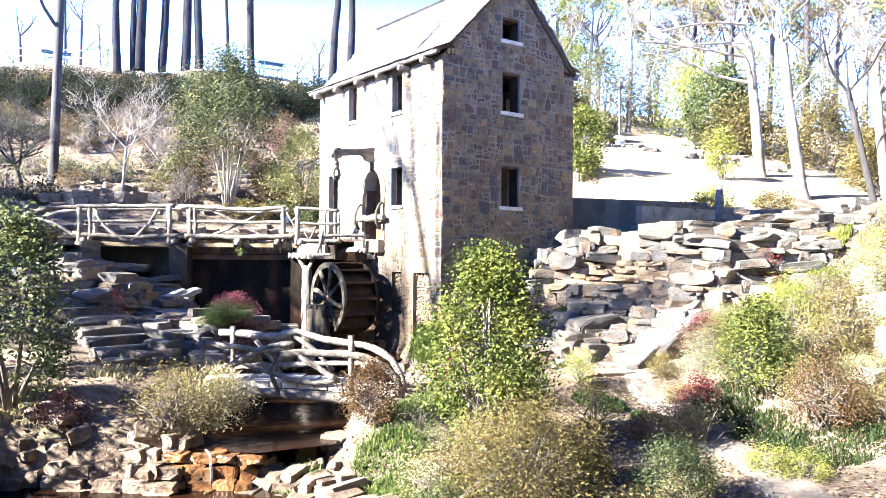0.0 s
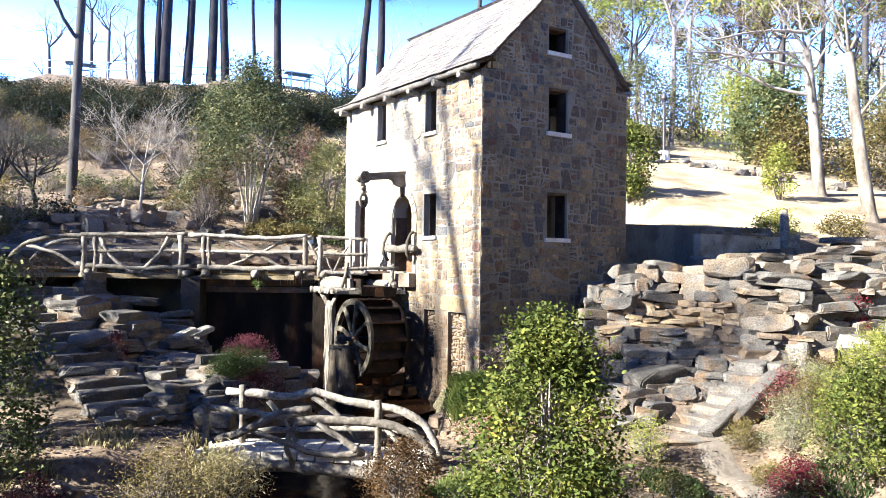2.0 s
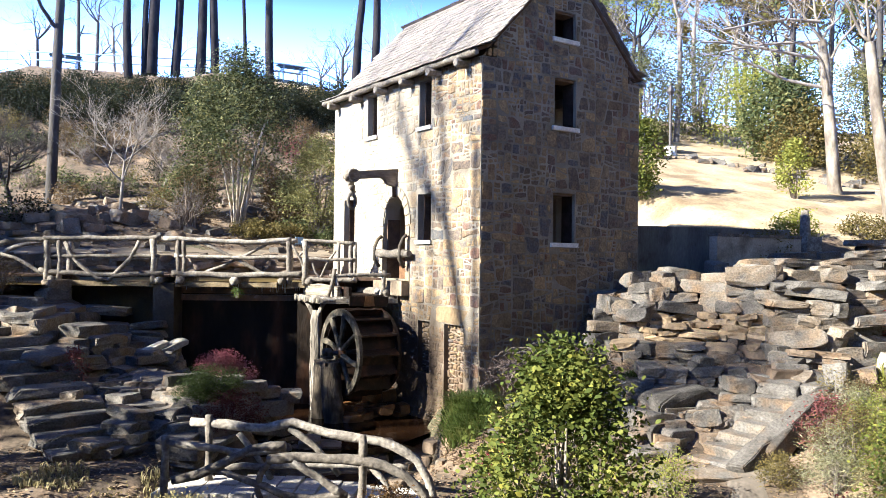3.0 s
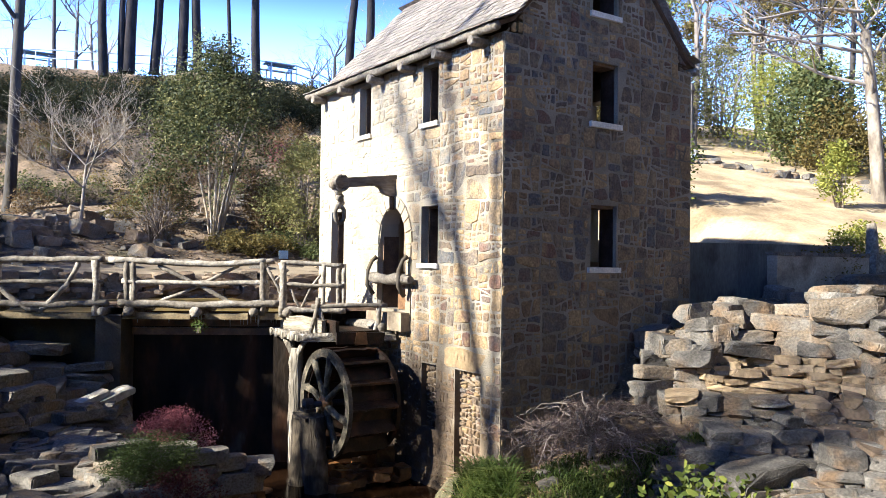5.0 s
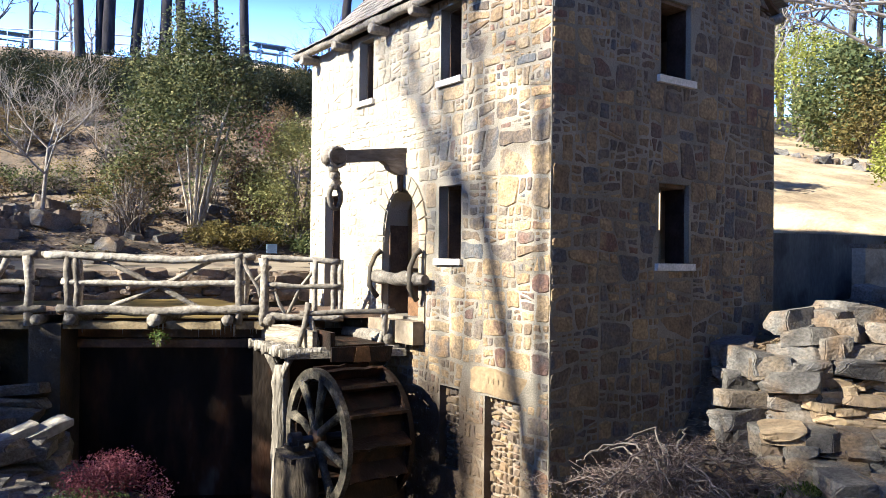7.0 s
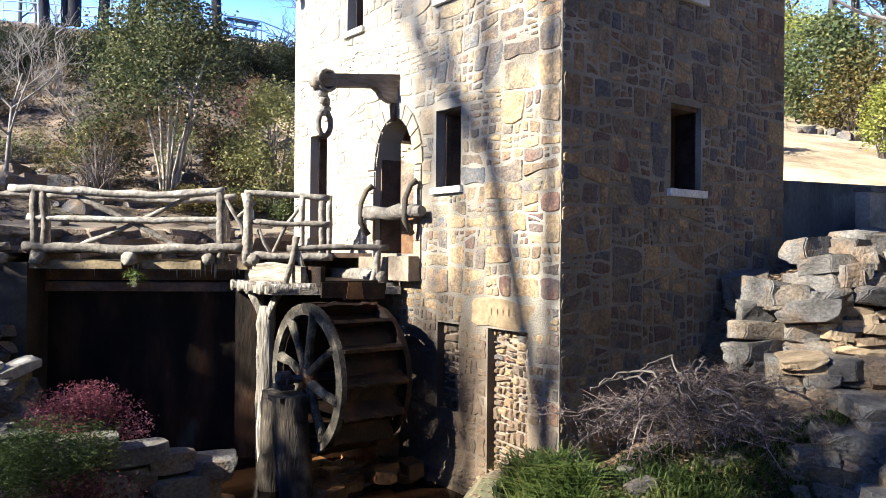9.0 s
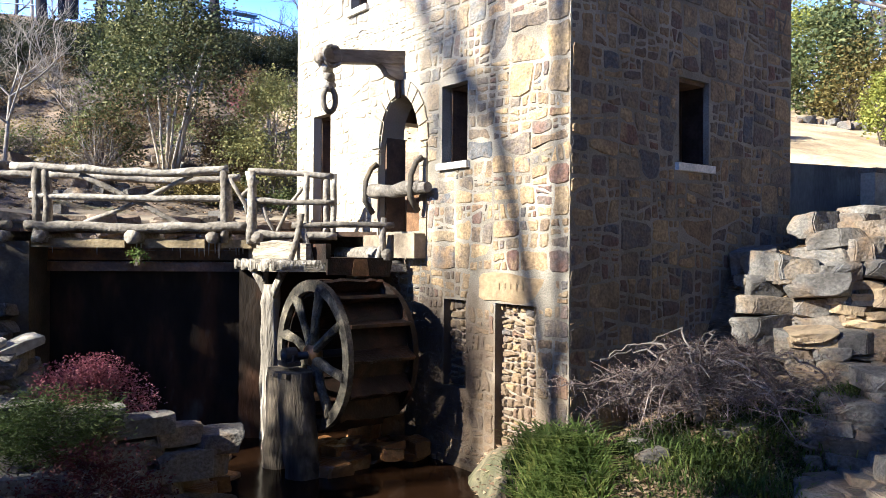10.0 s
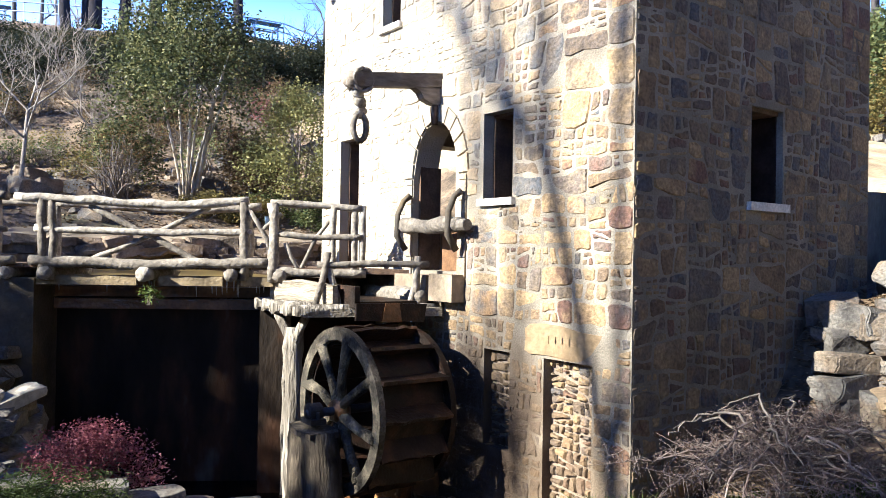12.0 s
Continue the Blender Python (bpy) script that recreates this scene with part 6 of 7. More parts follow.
def blades(name, spots, n, length, mat, label, seed, width=0.012, category="grass", bend=0.5):
    """Arching blades about the given spots (x, y, radius), one object that nobody could count."""
    r_ = np.random.RandomState(seed)
    vs, fs = [], []
    tot = sum(s[2] ** 2 for s in spots)
    k = 0
    for x, y, rad in spots:
        m = int(n * rad ** 2 / tot)
        a, q = r_.uniform(0, 6.283, m), np.sqrt(r_.uniform(0, 1, m)) * rad
        px, py = x + np.cos(a) * q, y + np.sin(a) * q
        pz = ground_height(px, py) - 0.03
        for i in range(m):
            ang, L = r_.uniform(0, 6.283), length * r_.uniform(0.6, 1.25)
            dx, dy = math.cos(ang) * L * bend, math.sin(ang) * L * bend
            wx, wy = -math.sin(ang) * width, math.cos(ang) * width
            b0 = (px[i], py[i], pz[i])
            vs += [(b0[0] - wx, b0[1] - wy, b0[2]), (b0[0] + wx, b0[1] + wy, b0[2]),
                   (b0[0] + dx * 0.4 + wx, b0[1] + dy * 0.4 + wy, b0[2] + L * 0.62), (b0[0] + dx * 0.4 - wx, b0[1] + dy * 0.4 - wy, b0[2] + L * 0.62),
                   (b0[0] + dx, b0[1] + dy, b0[2] + L * 0.72)]
            fs += [(k, k + 1, k + 2, k + 3), (k + 3, k + 2, k + 4)]
            k += 5
    return tagged(new(name, mesh_of(name, vs, fs, mat)), label, category, kind="stuff")


# broad-leaved shrubs in the garden
bush("camellia", -4.45, -8.7, (1.85, 1.8, 3.34), 14500, 0.074, M_BRIGHT, "tall glossy yellow-green camellia shrub in sun", 1, z=-3.85, clumps=80, stems=16, stem_mat=M_TWIG, oval=True, narrow=0.55)
bush("camellia", -11.1, -2.6, (2.0, 1.7, 3.6), 6000, 0.10, M_EVERGREEN, "airy dark green shrub with a pale thin trunk", 2, z=-3.35, clumps=70, stems=4, stem_mat=M_TWIG, oval=True, lift=0.12)
bush("spirea", -8.5, -4.45, (1.7, 1.4, 1.1), 3600, 0.06, M_OLIVE, "drooping straw-green shrub above the pool", 3, clumps=50, stems=40, droop=0.4, narrow=0.28)
bush("barberry", -5.2, -6.0, (1.15, 1.05, 1.0), 6500, 0.05, M_RUSSET, "dry russet-brown shrub by the footbridge", 4, z=-3.65, clumps=36, stems=26)
bush("loropetalum", -4.75, -10.2, (3.0, 2.0, 1.45), 15000, 0.058, M_OLIVE, "wide olive shrub with yellowing twigs", 5, z=-4.25, clumps=110, stems=26, stem_mat=M_TWIG, narrow=0.35)
bush("boxwood", -2.75, -11.3, (1.2, 1.1, 0.85), 6500, 0.05, M_EVERGREEN, "rounded grey-green shrub beside the path", 6, clumps=40)
bush("boxwood", -5.0, -12.6, (1.6, 1.4, 0.9), 3500, 0.06, M_OLIVE, "low olive shrub at the path edge", 7, clumps=40)
bush("nandina", 2.3, -9.1, (1.5, 1.3, 1.7), 6000, 0.085, M_BRIGHT, "sunlit yellow-green nandina bush on the bank", 8, clumps=60, stems=18)
bush("nandina", 1.1, -8.6, (1.0, 0.9, 0.85), 3600, 0.05, M_DEEPRED, "low crimson nandina bush", 9, clumps=36, stems=16)
bush("nandina", 8.2, -5.2, (0.9, 0.8, 1.0), 1600, 0.08, M_RED, "small bright red bush among the rocks", 10, clumps=20)
bush("nandina", 3.5, -6.7, (1.3, 0.9, 0.85), 2600, 0.06, M_DULLRED, "faded orange-red shrub by the steps", 11, clumps=30)
bush("spirea", 1.9, -10.8, (1.4, 1.3, 1.3), 5000, 0.05, M_RUSSET, "dry brown twiggy shrub on the bank", 12, clumps=50, stems=40)
bush("spirea", 5.2, -9.3, (1.8, 1.5, 1.5), 4000, 0.07, M_OLIVE, "sunlit straw and olive shrub on the bank", 13, clumps=40, stems=30)
bush("juniper", 5.6, -7.7, (2.2, 1.6, 1.2), 5000, 0.06, M_YELLOW, "spreading yellow-green juniper on the slope", 14, clumps=50, narrow=0.3)
bush("juniper", 7.6, -9.0, (2.4, 2.0, 1.5), 5000, 0.07, M_STRAW, "pale sunlit dried shrub on the slope", 15, clumps=50, narrow=0.3)
bush("juniper", 9.6, -8.2, (2.2, 1.8, 1.3), 4000, 0.07, M_YELLOW, "low yellow-green shrub under the terrace", 16, clumps=40, narrow=0.3)
bush("juniper", 6.0, -11.6, (2.0, 1.8, 1.2), 4000, 0.06, M_EVERGREEN, "low dark green shrub on the bank", 17, clumps=40)
bush("loropetalum", -5.12, 2.65, (1.25, 1.0, 0.62), 9500, 0.040, M_PINK, "rounded pink-red loropetalum above the rocks", 18, z=-2.32, clumps=46, stems=20)
bush("rosemary", -5.72, 1.45, (1.4, 1.0, 0.60), 11000, 0.075, M_DARKGRASS, "low green spiky shrub in the planting bed", 19, z=-2.44, clumps=46, narrow=0.15)
bush("loropetalum", -5.4, 0.75, (1.5, 0.9, 0.62), 4500, 0.045, M_DARKRED, "low dark red shrub in shade", 20, z=-2.95, clumps=36)
bush("loropetalum", -8.2, 3.3, (0.5, 0.5, 0.8), 900, 0.05, M_DULLRED, "thin reddish shrub beside the steps", 21, clumps=14)
bush("loropetalum", -10.3, -3.5, (0.9, 0.8, 0.6), 1300, 0.05, M_DARKRED, "low purple-red shrub on the bank", 22, clumps=26)
bush("spirea", -9.6, 8.0, (1.2, 1.0, 0.8), 1800, 0.05, M_BROWN, "rust-brown shrub under the bridge end", 23, z=-0.4, clumps=26)
bush("nandina", -1.4, -3.3, (0.7, 0.6, 0.6), 1300, 0.05, M_RED, "small red shrub behind the camellia", 24, clumps=18)
blades("liriope", [(-0.65, -0.75, 0.5), (-0.35, -0.35, 0.4), (-0.9, -1.2, 0.4)], 1700, 0.5, M_GRASS, "long arching green grass at the mill corner", 25, 0.011, bend=1.0)
blades("liriope", [(1.0, -2.3, 0.8), (2.2, -2.2, 0.7), (0.2, -2.0, 0.7), (2.9, -2.3, 0.5)], 1500, 0.28, M_GRASS, "loose green grass over the mound", 83, 0.008, bend=0.9)
blades("liriope", [(-0.5, -0.5, 0.55), (-0.3, 0.1, 0.4), (0.4, -1.2, 0.45), (3.0, -2.2, 0.5), (1.6, -1.9, 0.6), (0.7, -1.9, 0.5), (2.3, -1.5, 0.5), (1.0, -1.0, 0.5)], 4200, 0.2, M_DARKGRASS, "green arching grass tufts round the mound", 71)
blades("dry_grass", [(1.6, -1.9, 0.8), (0.7, -1.9, 0.7), (2.3, -1.5, 0.6), (1.0, -1.0, 0.6), (-0.3, -1.6, 0.6), (0.4, -2.8, 0.8)], 900, 0.15, M_STRAW, "thin dead grass stems on the mound", 80, 0.005, bend=0.9)
blades("liriope", [(0.2, -1.9, 0.8), (1.4, -2.6, 0.7), (-0.5, -2.6, 0.6)], 3200, 0.17, M_DARKGRASS, "dark low grass covering the mound", 81, 0.007)
blades("liriope", [(1.9, -8.7, 0.7), (1.3, -10.0, 0.7), (1.6, -11.4, 0.9), (0.1, -8.3, 0.5), (-0.4, -7.2, 0.6)], 5200, 0.17, M_DARKGRASS, "dark green grass edging along the path", 72)
blades("grass_tuft", [(-5.4, -7.2, 0.7), (-6.0, -8.0, 0.6), (-4.6, -5.6, 0.5), (-3.6, -5.6, 0.6)], 2600, 0.30, M_GRASS, "faded green grass tufts by the brook", 73)
blades("grass_tuft", [(-6.3, -9.0, 0.6), (-5.6, -8.4, 0.4), (-2.6, -6.2, 0.6), (-3.2, -7.0, 0.6), (-6.9, -6.9, 0.5), (-6.5, -7.8, 0.6), (-6.8, -6.2, 0.4), (-7.0, -7.2, 0.5)], 9500, 0.36, M_GRASS, "dark green grass clump by the pool", 74)
blades("ornamental_grass", [(6.6, -6.6, 0.7), (8.6, -6.8, 0.8), (10.5, -5.6, 0.7), (4.2, -9.4, 0.5), (12, -4, 1.2), (9.5, -2.6, 0.6)], 6500, 0.5, M_YELLOW, "yellow-green ornamental grass on the slope", 75)
blades("dry_grass", [(6.8, -8.0, 0.8), (8.8, -9.6, 1.0), (4.4, -10.8, 0.9), (10.8, -7.6, 1.0)], 5200, 0.5, M_STRAW, "bleached dry grass on the sunny slope", 76)
blades("dry_grass", [(-10.6, -2.4, 0.9), (-8.9, -0.8, 0.6), (-7.2, -1.3, 0.4), (-11.5, -0.5, 1.0)], 2600, 0.2, M_STRAW, "short dry grass on the shaded bank", 77)

bush("spirea", -7.75, -4.55, (1.3, 1.2, 1.0), 4500, 0.075, M_STRAW, "drooping bleached grassy shrub over the brook", 26, z=-3.75, clumps=36, stems=24, droop=0.7, narrow=0.2)
blades("dead_stalks", [(-9.6, -4.9, 0.5), (-8.9, -5.5, 0.35), (-10.8, -4.3, 0.6), (-12.0, -4.0, 0.6)], 6500, 0.34, M_BROWN, "dead brown stalks hanging over the pool rim", 79, 0.006, "stalks", 0.8)
bush("fern", -3.85, 6.1, (0.4, 0.25, 0.25), 130, 0.08, M_GRASS, "small green fern sprouting from the dam edge", 27, z=-0.5, clumps=12, stems=5, droop=0.6, narrow=0.3)
for k, (x, y, w, h, m) in enumerate(((2.2, -6.7, 0.9, 0.5, 3), (2.9, -7.3, 1.2, 0.8, 0), (3.7, -7.5, 1.3, 0.9, 1), (2.4, -7.6, 1.1, 0.7, 0), (4.4, -7.9, 1.3, 0.9, 0), (3.1, -8.1, 1.1, 0.8, 1), (1.5, -7.9, 0.8, 0.5, 3), (5.2, -7.2, 1.2, 0.9, 1), (4.0, -6.9, 1.0, 0.8, 0))):
    bush("santolina", x, y, (w, w * 0.9, h), 3000, 0.05, (M_SAGE, M_YELLOW, M_DULLRED, M_OLIVE)[m], ("pale sage-green mounded shrub by the steps", "yellow-green mounded shrub by the steps", "small red-leaved clump by the steps", "low olive clump by the steps")[m], 960 + k, clumps=36, stems=10, narrow=0.3, group="shrubs by the steps")
# mixed low planting that fills the sunny bank and the garden beds
mix = random.Random(66)
kinds = (("germander", M_OLIVE, "low olive sub-shrub in the garden bed"), ("germander", M_EVERGREEN, "low dark green sub-shrub in the garden bed"), ("heath", M_BROWN, "low dry brown sub-shrub in the garden bed"),
         ("heath", M_STRAW, "bleached dry perennial clump in the garden bed"), ("juniper", M_YELLOW, "low yellow-green sprawling shrub in the garden bed"))
for k in range(104):
    if k >= 62:
        x, y = mix.uniform(1.6, 6.0), mix.uniform(-12.5, -6.8)
    elif k < 34:
        x, y = mix.uniform(2.2, 11.5), mix.uniform(-12.5, -5.6)
        if x < 3.4 and y > -7.4:
            continue
    else:
        x, y = mix.uniform(-6.0, 0.2), mix.uniform(-12.5, -5.0)
        if x > -1.4 and y > -8.5 and mix.random() < 0.5:
            continue
    nm, mt, lb = kinds[mix.randrange(5)]
    w = mix.uniform(0.7, 1.5)
    bush(nm, x, y, (w, w * 0.9, w * mix.uniform(0.45, 0.8)), 1900, 0.055, mt, lb, 900 + k, clumps=26, stems=12, stem_mat=M_TWIG, narrow=0.3, group="low planting")

# weeping maple before the gable
maple = thing("weeping_maple", (1.4, -1.15, ground_z(1.4, -1.15) - 0.05), "bare weeping maple with a dome of grey twigs", "tree")
mr = random.Random(5)
part("trunk", Build().tube(along([(0, 0, 0), (0.02, 0, 0.4), (-0.05, 0.05, 0.75)], 0.15, 0.01, 1), 0.075, 8, 0.12, 2).mesh("trunk", M_TWIG, True), maple, "short grey trunk")
twigs = Build()
for k in range(54):
    a = 6.283 * k / 54 + mr.uniform(-0.15, 0.15)
    R_, H_ = mr.uniform(0.7, 2.1), mr.uniform(0.5, 1.05)
    pts = [Vector((-0.05, 0.05, 0.6)), Vector((math.cos(a) * R_ * 0.35, math.sin(a) * R_ * 0.3, H_)), Vector((math.cos(a) * R_ * 0.75, math.sin(a) * R_ * 0.6, H_ * mr.uniform(0.75, 0.95))),
           Vector((math.cos(a) * R_, math.sin(a) * R_ * 0.8, mr.uniform(0.2, 0.7)))]
    line_ = along(pts, 0.12, 0.05, k)
    twigs.tube(line_, [0.022 * (1 - 0.8 * i / len(line_)) for i in range(len(line_))], 5, 0.15, k)
    for p in line_[2:]:
        for _ in range(3):
            q = p + Vector((mr.gauss(0, 0.14), mr.gauss(0, 0.14), mr.uniform(-0.02, 0.14)))
            e = q + Vector((mr.gauss(0, 0.11), mr.gauss(0, 0.11), mr.gauss(-0.10, 0.14)))
            twigs.tube([p, q, e], [0.005, 0.0035, 0.0015], 3, 0.1, 1, False)
M_CURLED = foliage("curled_leaf", [(0, (0.06, 0.042, 0.038)), (0.6, (0.15, 0.108, 0.096)), (1, (0.32, 0.26, 0.235))])
M_MAPLE = surface("maple_twig", [(0, (0.05, 0.038, 0.035)), (0.6, (0.13, 0.10, 0.09)), (1, (0.32, 0.27, 0.245))], scale=2, fine=20, bump=0, pieces=0.7)
part("branchwork", twigs.mesh("branchwork", M_MAPLE, True), maple, "drooping bare twigs")
for k, (a, r, h) in enumerate(((0.4, 0.9, 1.22), (2.4, 1.1, 1.1), (3.6, 1.0, 1.05), (5.2, 1.2, 1.0), (1.3, 0.7, 1.25), (3.0, 1.3, 0.8), (4.4, 1.3, 0.75), (5.9, 1.4, 0.8), (2.0, 1.2, 0.95))):
    line_ = along([(0, 0, 0.6), (math.cos(a) * r * 0.3, math.sin(a) * r * 0.3, h * 0.85), (math.cos(a) * r * 0.7, math.sin(a) * r * 0.7, h), (math.cos(a + 0.3) * r * 1.2, math.sin(a + 0.3) * r * 1.2, h * 0.8)], 0.08, 0.045, 60 + k)
    part("limb", Build().tube(line_, [0.024 * (1 - 0.85 * i / len(line_)) for i in range(len(line_))], 6, 0.15, k).mesh("limb", M_TWIG, True), maple, "twisting pale main limb")
tips = [Vector(twigs.v[mr.randrange(len(twigs.v))]) + Vector((mr.gauss(0, 0.04), mr.gauss(0, 0.04), mr.gauss(0, 0.04))) for _ in range(13000)]
part("foliage", leaf_mesh("foliage", tips, [0.030 * mr.uniform(0.6, 1.4) for _ in tips], M_CURLED, 78, 0.5), maple, "curled dry brown leaves left on the twigs")["kind"] = "stuff"


# ---------------------------------------------------------------- trees
def limbs(b, p, d, length, r, depth, rng_, ends, gnarl=0.22, up=0.12, ratio=0.72, forks=(2, 3), sides=6, thin=0.62):
    n = max(3, int(length / 0.45))
    pts, rad = [p], [r]
    for i in range(n):
        d = (d + Vector((rng_.gauss(0, gnarl), rng_.gauss(0, gnarl), rng_.gauss(0, gnarl * 0.6) + up)) * 0.45).normalized()
        p = p + d * (length / n)
        pts.append(p)
        rad.append(r * (1 - 0.42 * (i + 1) / n))
    b.tube(pts, rad, max(3, sides), 0.06, depth, False)
    if depth == 0:
        ends.extend(pts[1:])
        return
    for k in range(rng_.randint(*forks)):
        i = rng_.randint(max(1, n // 2), n)
        side = Vector((rng_.gauss(0, 1), rng_.gauss(0, 1), rng_.gauss(0.2, 0.5))).normalized()
        limbs(b, pts[i], (d * 0.75 + side * 0.75).normalized(), length * ratio * rng_.uniform(0.75, 1.1), max(0.006, rad[i] * thin), depth - 1, rng_, ends, gnarl, up, ratio, forks, sides - 1, thin)


def tree(name, x, y, height, r, label, seed, bark, leaf_mat=None, n=0, leaf=0.12, depth=4, trunk_part=0.4, lean=(0, 0), spread=0.16, z=None, gnarl=0.22, clear=True, ratio=0.72, forks=(2, 3), category="tree", limb=0.4, thin=0.62):
    rng_ = random.Random(seed)
    ob = thing(name, (x, y, (ground_z(x, y) if z is None else z) - 0.15), label, category)
    b, ends = Build(), []
    top = Vector((lean[0], lean[1], height * trunk_part))
    pts = along([(0, 0, 0), tuple(top * 0.5 + Vector((rng_.gauss(0, 0.1), rng_.gauss(0, 0.1), 0))), tuple(top)], height * 0.05, 0.0, seed)
    b.tube(pts, [r * (1.25 if i == 0 else 1) * (1 - 0.35 * i / len(pts)) for i in range(len(pts))], 10, 0.05, seed, False)
    part("trunk", b.mesh("trunk", bark, True), ob)
    b = Build()
    for k in range(5):
        a = 6.283 * k / 5 + rng_.uniform(-0.5, 0.5)
        s = pts[-1] if k < 3 else pts[int(len(pts) * rng_.uniform(0.6, 0.95))]
        limbs(b, s, Vector((math.cos(a) * 0.75, math.sin(a) * 0.75, 0.75)).normalized(), height * spread * rng_.uniform(0.8, 1.3), r * limb, depth, rng_, ends, gnarl, 0.12, ratio, forks, 7, thin)
    part("branchwork", b.mesh("branchwork", bark, True), ob)
    if leaf_mat and n:
        cs = [rng_.choice(ends) + Vector((rng_.gauss(0, 0.3), rng_.gauss(0, 0.3), rng_.gauss(0, 0.25))) for _ in range(n)]
        part("crown", leaf_mesh("crown", cs, [leaf * rng_.uniform(0.6, 1.3) for _ in cs], leaf_mat, seed), ob)["kind"] = "stuff"
    return ob


M_PRIVET = foliage("privet_leaf", [(0, (0.075, 0.08, 0.03)), (0.5, (0.20, 0.20, 0.075)), (1, (0.38, 0.35, 0.14))])
M_HOLLY = foliage("holly_leaf", [(0, (0.018, 0.026, 0.012)), (0.45, (0.06, 0.072, 0.03)), (0.75, (0.18, 0.182, 0.08)), (1, (0.40, 0.375, 0.17))], rough=0.45)
M_HEDGE = foliage("dark_hedge_leaf", [(0, (0.012, 0.016, 0.010)), (1, (0.045, 0.05, 0.028))])
M_PALETWIG = surface("pale_twig", [(0, (0.15, 0.13, 0.115)), (1, (0.29, 0.26, 0.23))], scale=2, fine=20, bump=0)
# ---------------------------------------------------------------- trees on the hill behind the pond
holly = bush("holly_tree", 0.9, 23.0, (4.9, 4.4, 8.2), 17000, 0.15, M_HOLLY, "dense dark evergreen with yellow-green flecks on pale stems", 302, z=ground_z(0.9, 23) - 0.1, category="tree", clumps=120, stems=2, stem_mat=M_STEM, lift=0.36, narrow=0.55)
for k, (dx, dy) in enumerate(((-1.0, 0.2), (-0.5, -0.3), (0.6, 0.3), (1.1, -0.2), (1.6, 0.4))):
    part("stem", Build().tube(along([(dx * 0.12, dy * 0.2, 0), (dx * 0.4, dy * 0.5, 1.8), (dx * 0.95, dy, 4.4)], 0.6, 0.03, k), 0.05, 6, 0.08, k).mesh("stem", M_STEM, True), holly)
bush("privet", 4.5, 21.0, (3.6, 3.4, 4.3), 15000, 0.12, M_PRIVET, "rounded olive-yellow shrub beside the pond path", 303, z=ground_z(4.6, 21) + 0.3, clumps=90, stems=20, lift=0.05)
bush("privet", 3.4, 23.0, (2.4, 2.2, 2.4), 4500, 0.15, M_BROWN, "brown-tinged shrub at the foot of the slope", 304, clumps=50)
bush("azalea", -1.6, 22.0, (3.0, 2.2, 2.6), 1700, 0.10, M_BROWN, "sparse reddish shrub on the slope", 305, clumps=50, stems=40, stem_mat=M_TWIG)
bush("azalea", -1.0, 24.8, (2.6, 2.4, 2.4), 4500, 0.16, M_HOLLY, "dark evergreen shrub among hillside rocks", 306, clumps=50)
for k, (x, y, w) in enumerate(((2.6, 20.6, 2.4), (4.8, 20.0, 2.0), (1.2, 21.0, 2.0), (3.6, 21.4, 2.4), (-11, 20.4, 2.4))):
    bush("groundcover", x, y, (w, 1.4, 0.7), 2600, 0.12, M_EVERGREEN if k % 2 else M_OLIVE, "low green groundcover along the pond path", 310 + k, clumps=30)
tree("bare_tree", -4.5, 23.0, 8.4, 0.085, "slender bare tree with a fan of grey twigs", 321, M_PALETWIG, None, 0, 0, 4, 0.36, (0.2, 0), 0.25, ratio=0.74, forks=(3, 4), limb=0.5, gnarl=0.17, thin=0.72)
tree("bare_tree", -8.8, 26.0, 8.0, 0.12, "bare multi-branched small tree on the slope", 322, M_BARK, None, 0, 0, 4, 0.22, (-0.3, 0), 0.22, ratio=0.76, limb=0.6, thin=0.72, forks=(3, 4))
tree("bare_tree", -10.8, 24.0, 7.5, 0.10, "bare grey tree with tangled limbs", 323, M_BARK, None, 0, 0, 4, 0.25, (0.3, 0), 0.22, ratio=0.76, limb=0.6, thin=0.72, forks=(3, 4))
tree("bare_tree", -1.4, 29.0, 6.5, 0.08, "small bare tree with pale twigs", 324, M_TWIG, None, 0, 0, 4, 0.25, (0.2, 0), 0.22, ratio=0.76, limb=0.6, thin=0.72, forks=(3, 4))
tree("hillside_tree", -6.7, 32.0, 27.0, 0.30, "tall dark bare tree rising over the slope", 325, M_BARK, None, 0, 0, 4, 0.6, (0.5, 0), 0.12)
tree("bare_tree", 6.5, 30.0, 5.5, 0.10, "small bare tree on the upper slope", 326, M_TWIG, M_DULLRED, 900, 0.14, 4, 0.25, (0, 0), 0.17)
for k in range(125):
    r_ = random.Random(500 + k)
    x, y = r_.uniform(-16, 12), r_.uniform(22, 40.5)
    if k > 45:
        x = r_.uniform(-17, 9)
        y = r_.uniform(32, 40) - 0.45 * (x - 9)
    if abs(x - 1.0) < 3.2 and y < 27:
        continue
    bush("brush", x, y, (r_.uniform(1.4, 3.0), r_.uniform(1.2, 2.4), r_.uniform(0.8, 2.0)), 750, 0.13, (M_BROWN, M_BROWN, M_OLIVE, M_HEDGE, M_EVERGREEN)[k % 5], "winter-brown brush on the wooded slope", 500 + k, clumps=26, stems=22, stem_mat=M_TWIG, group="brush on the slope")

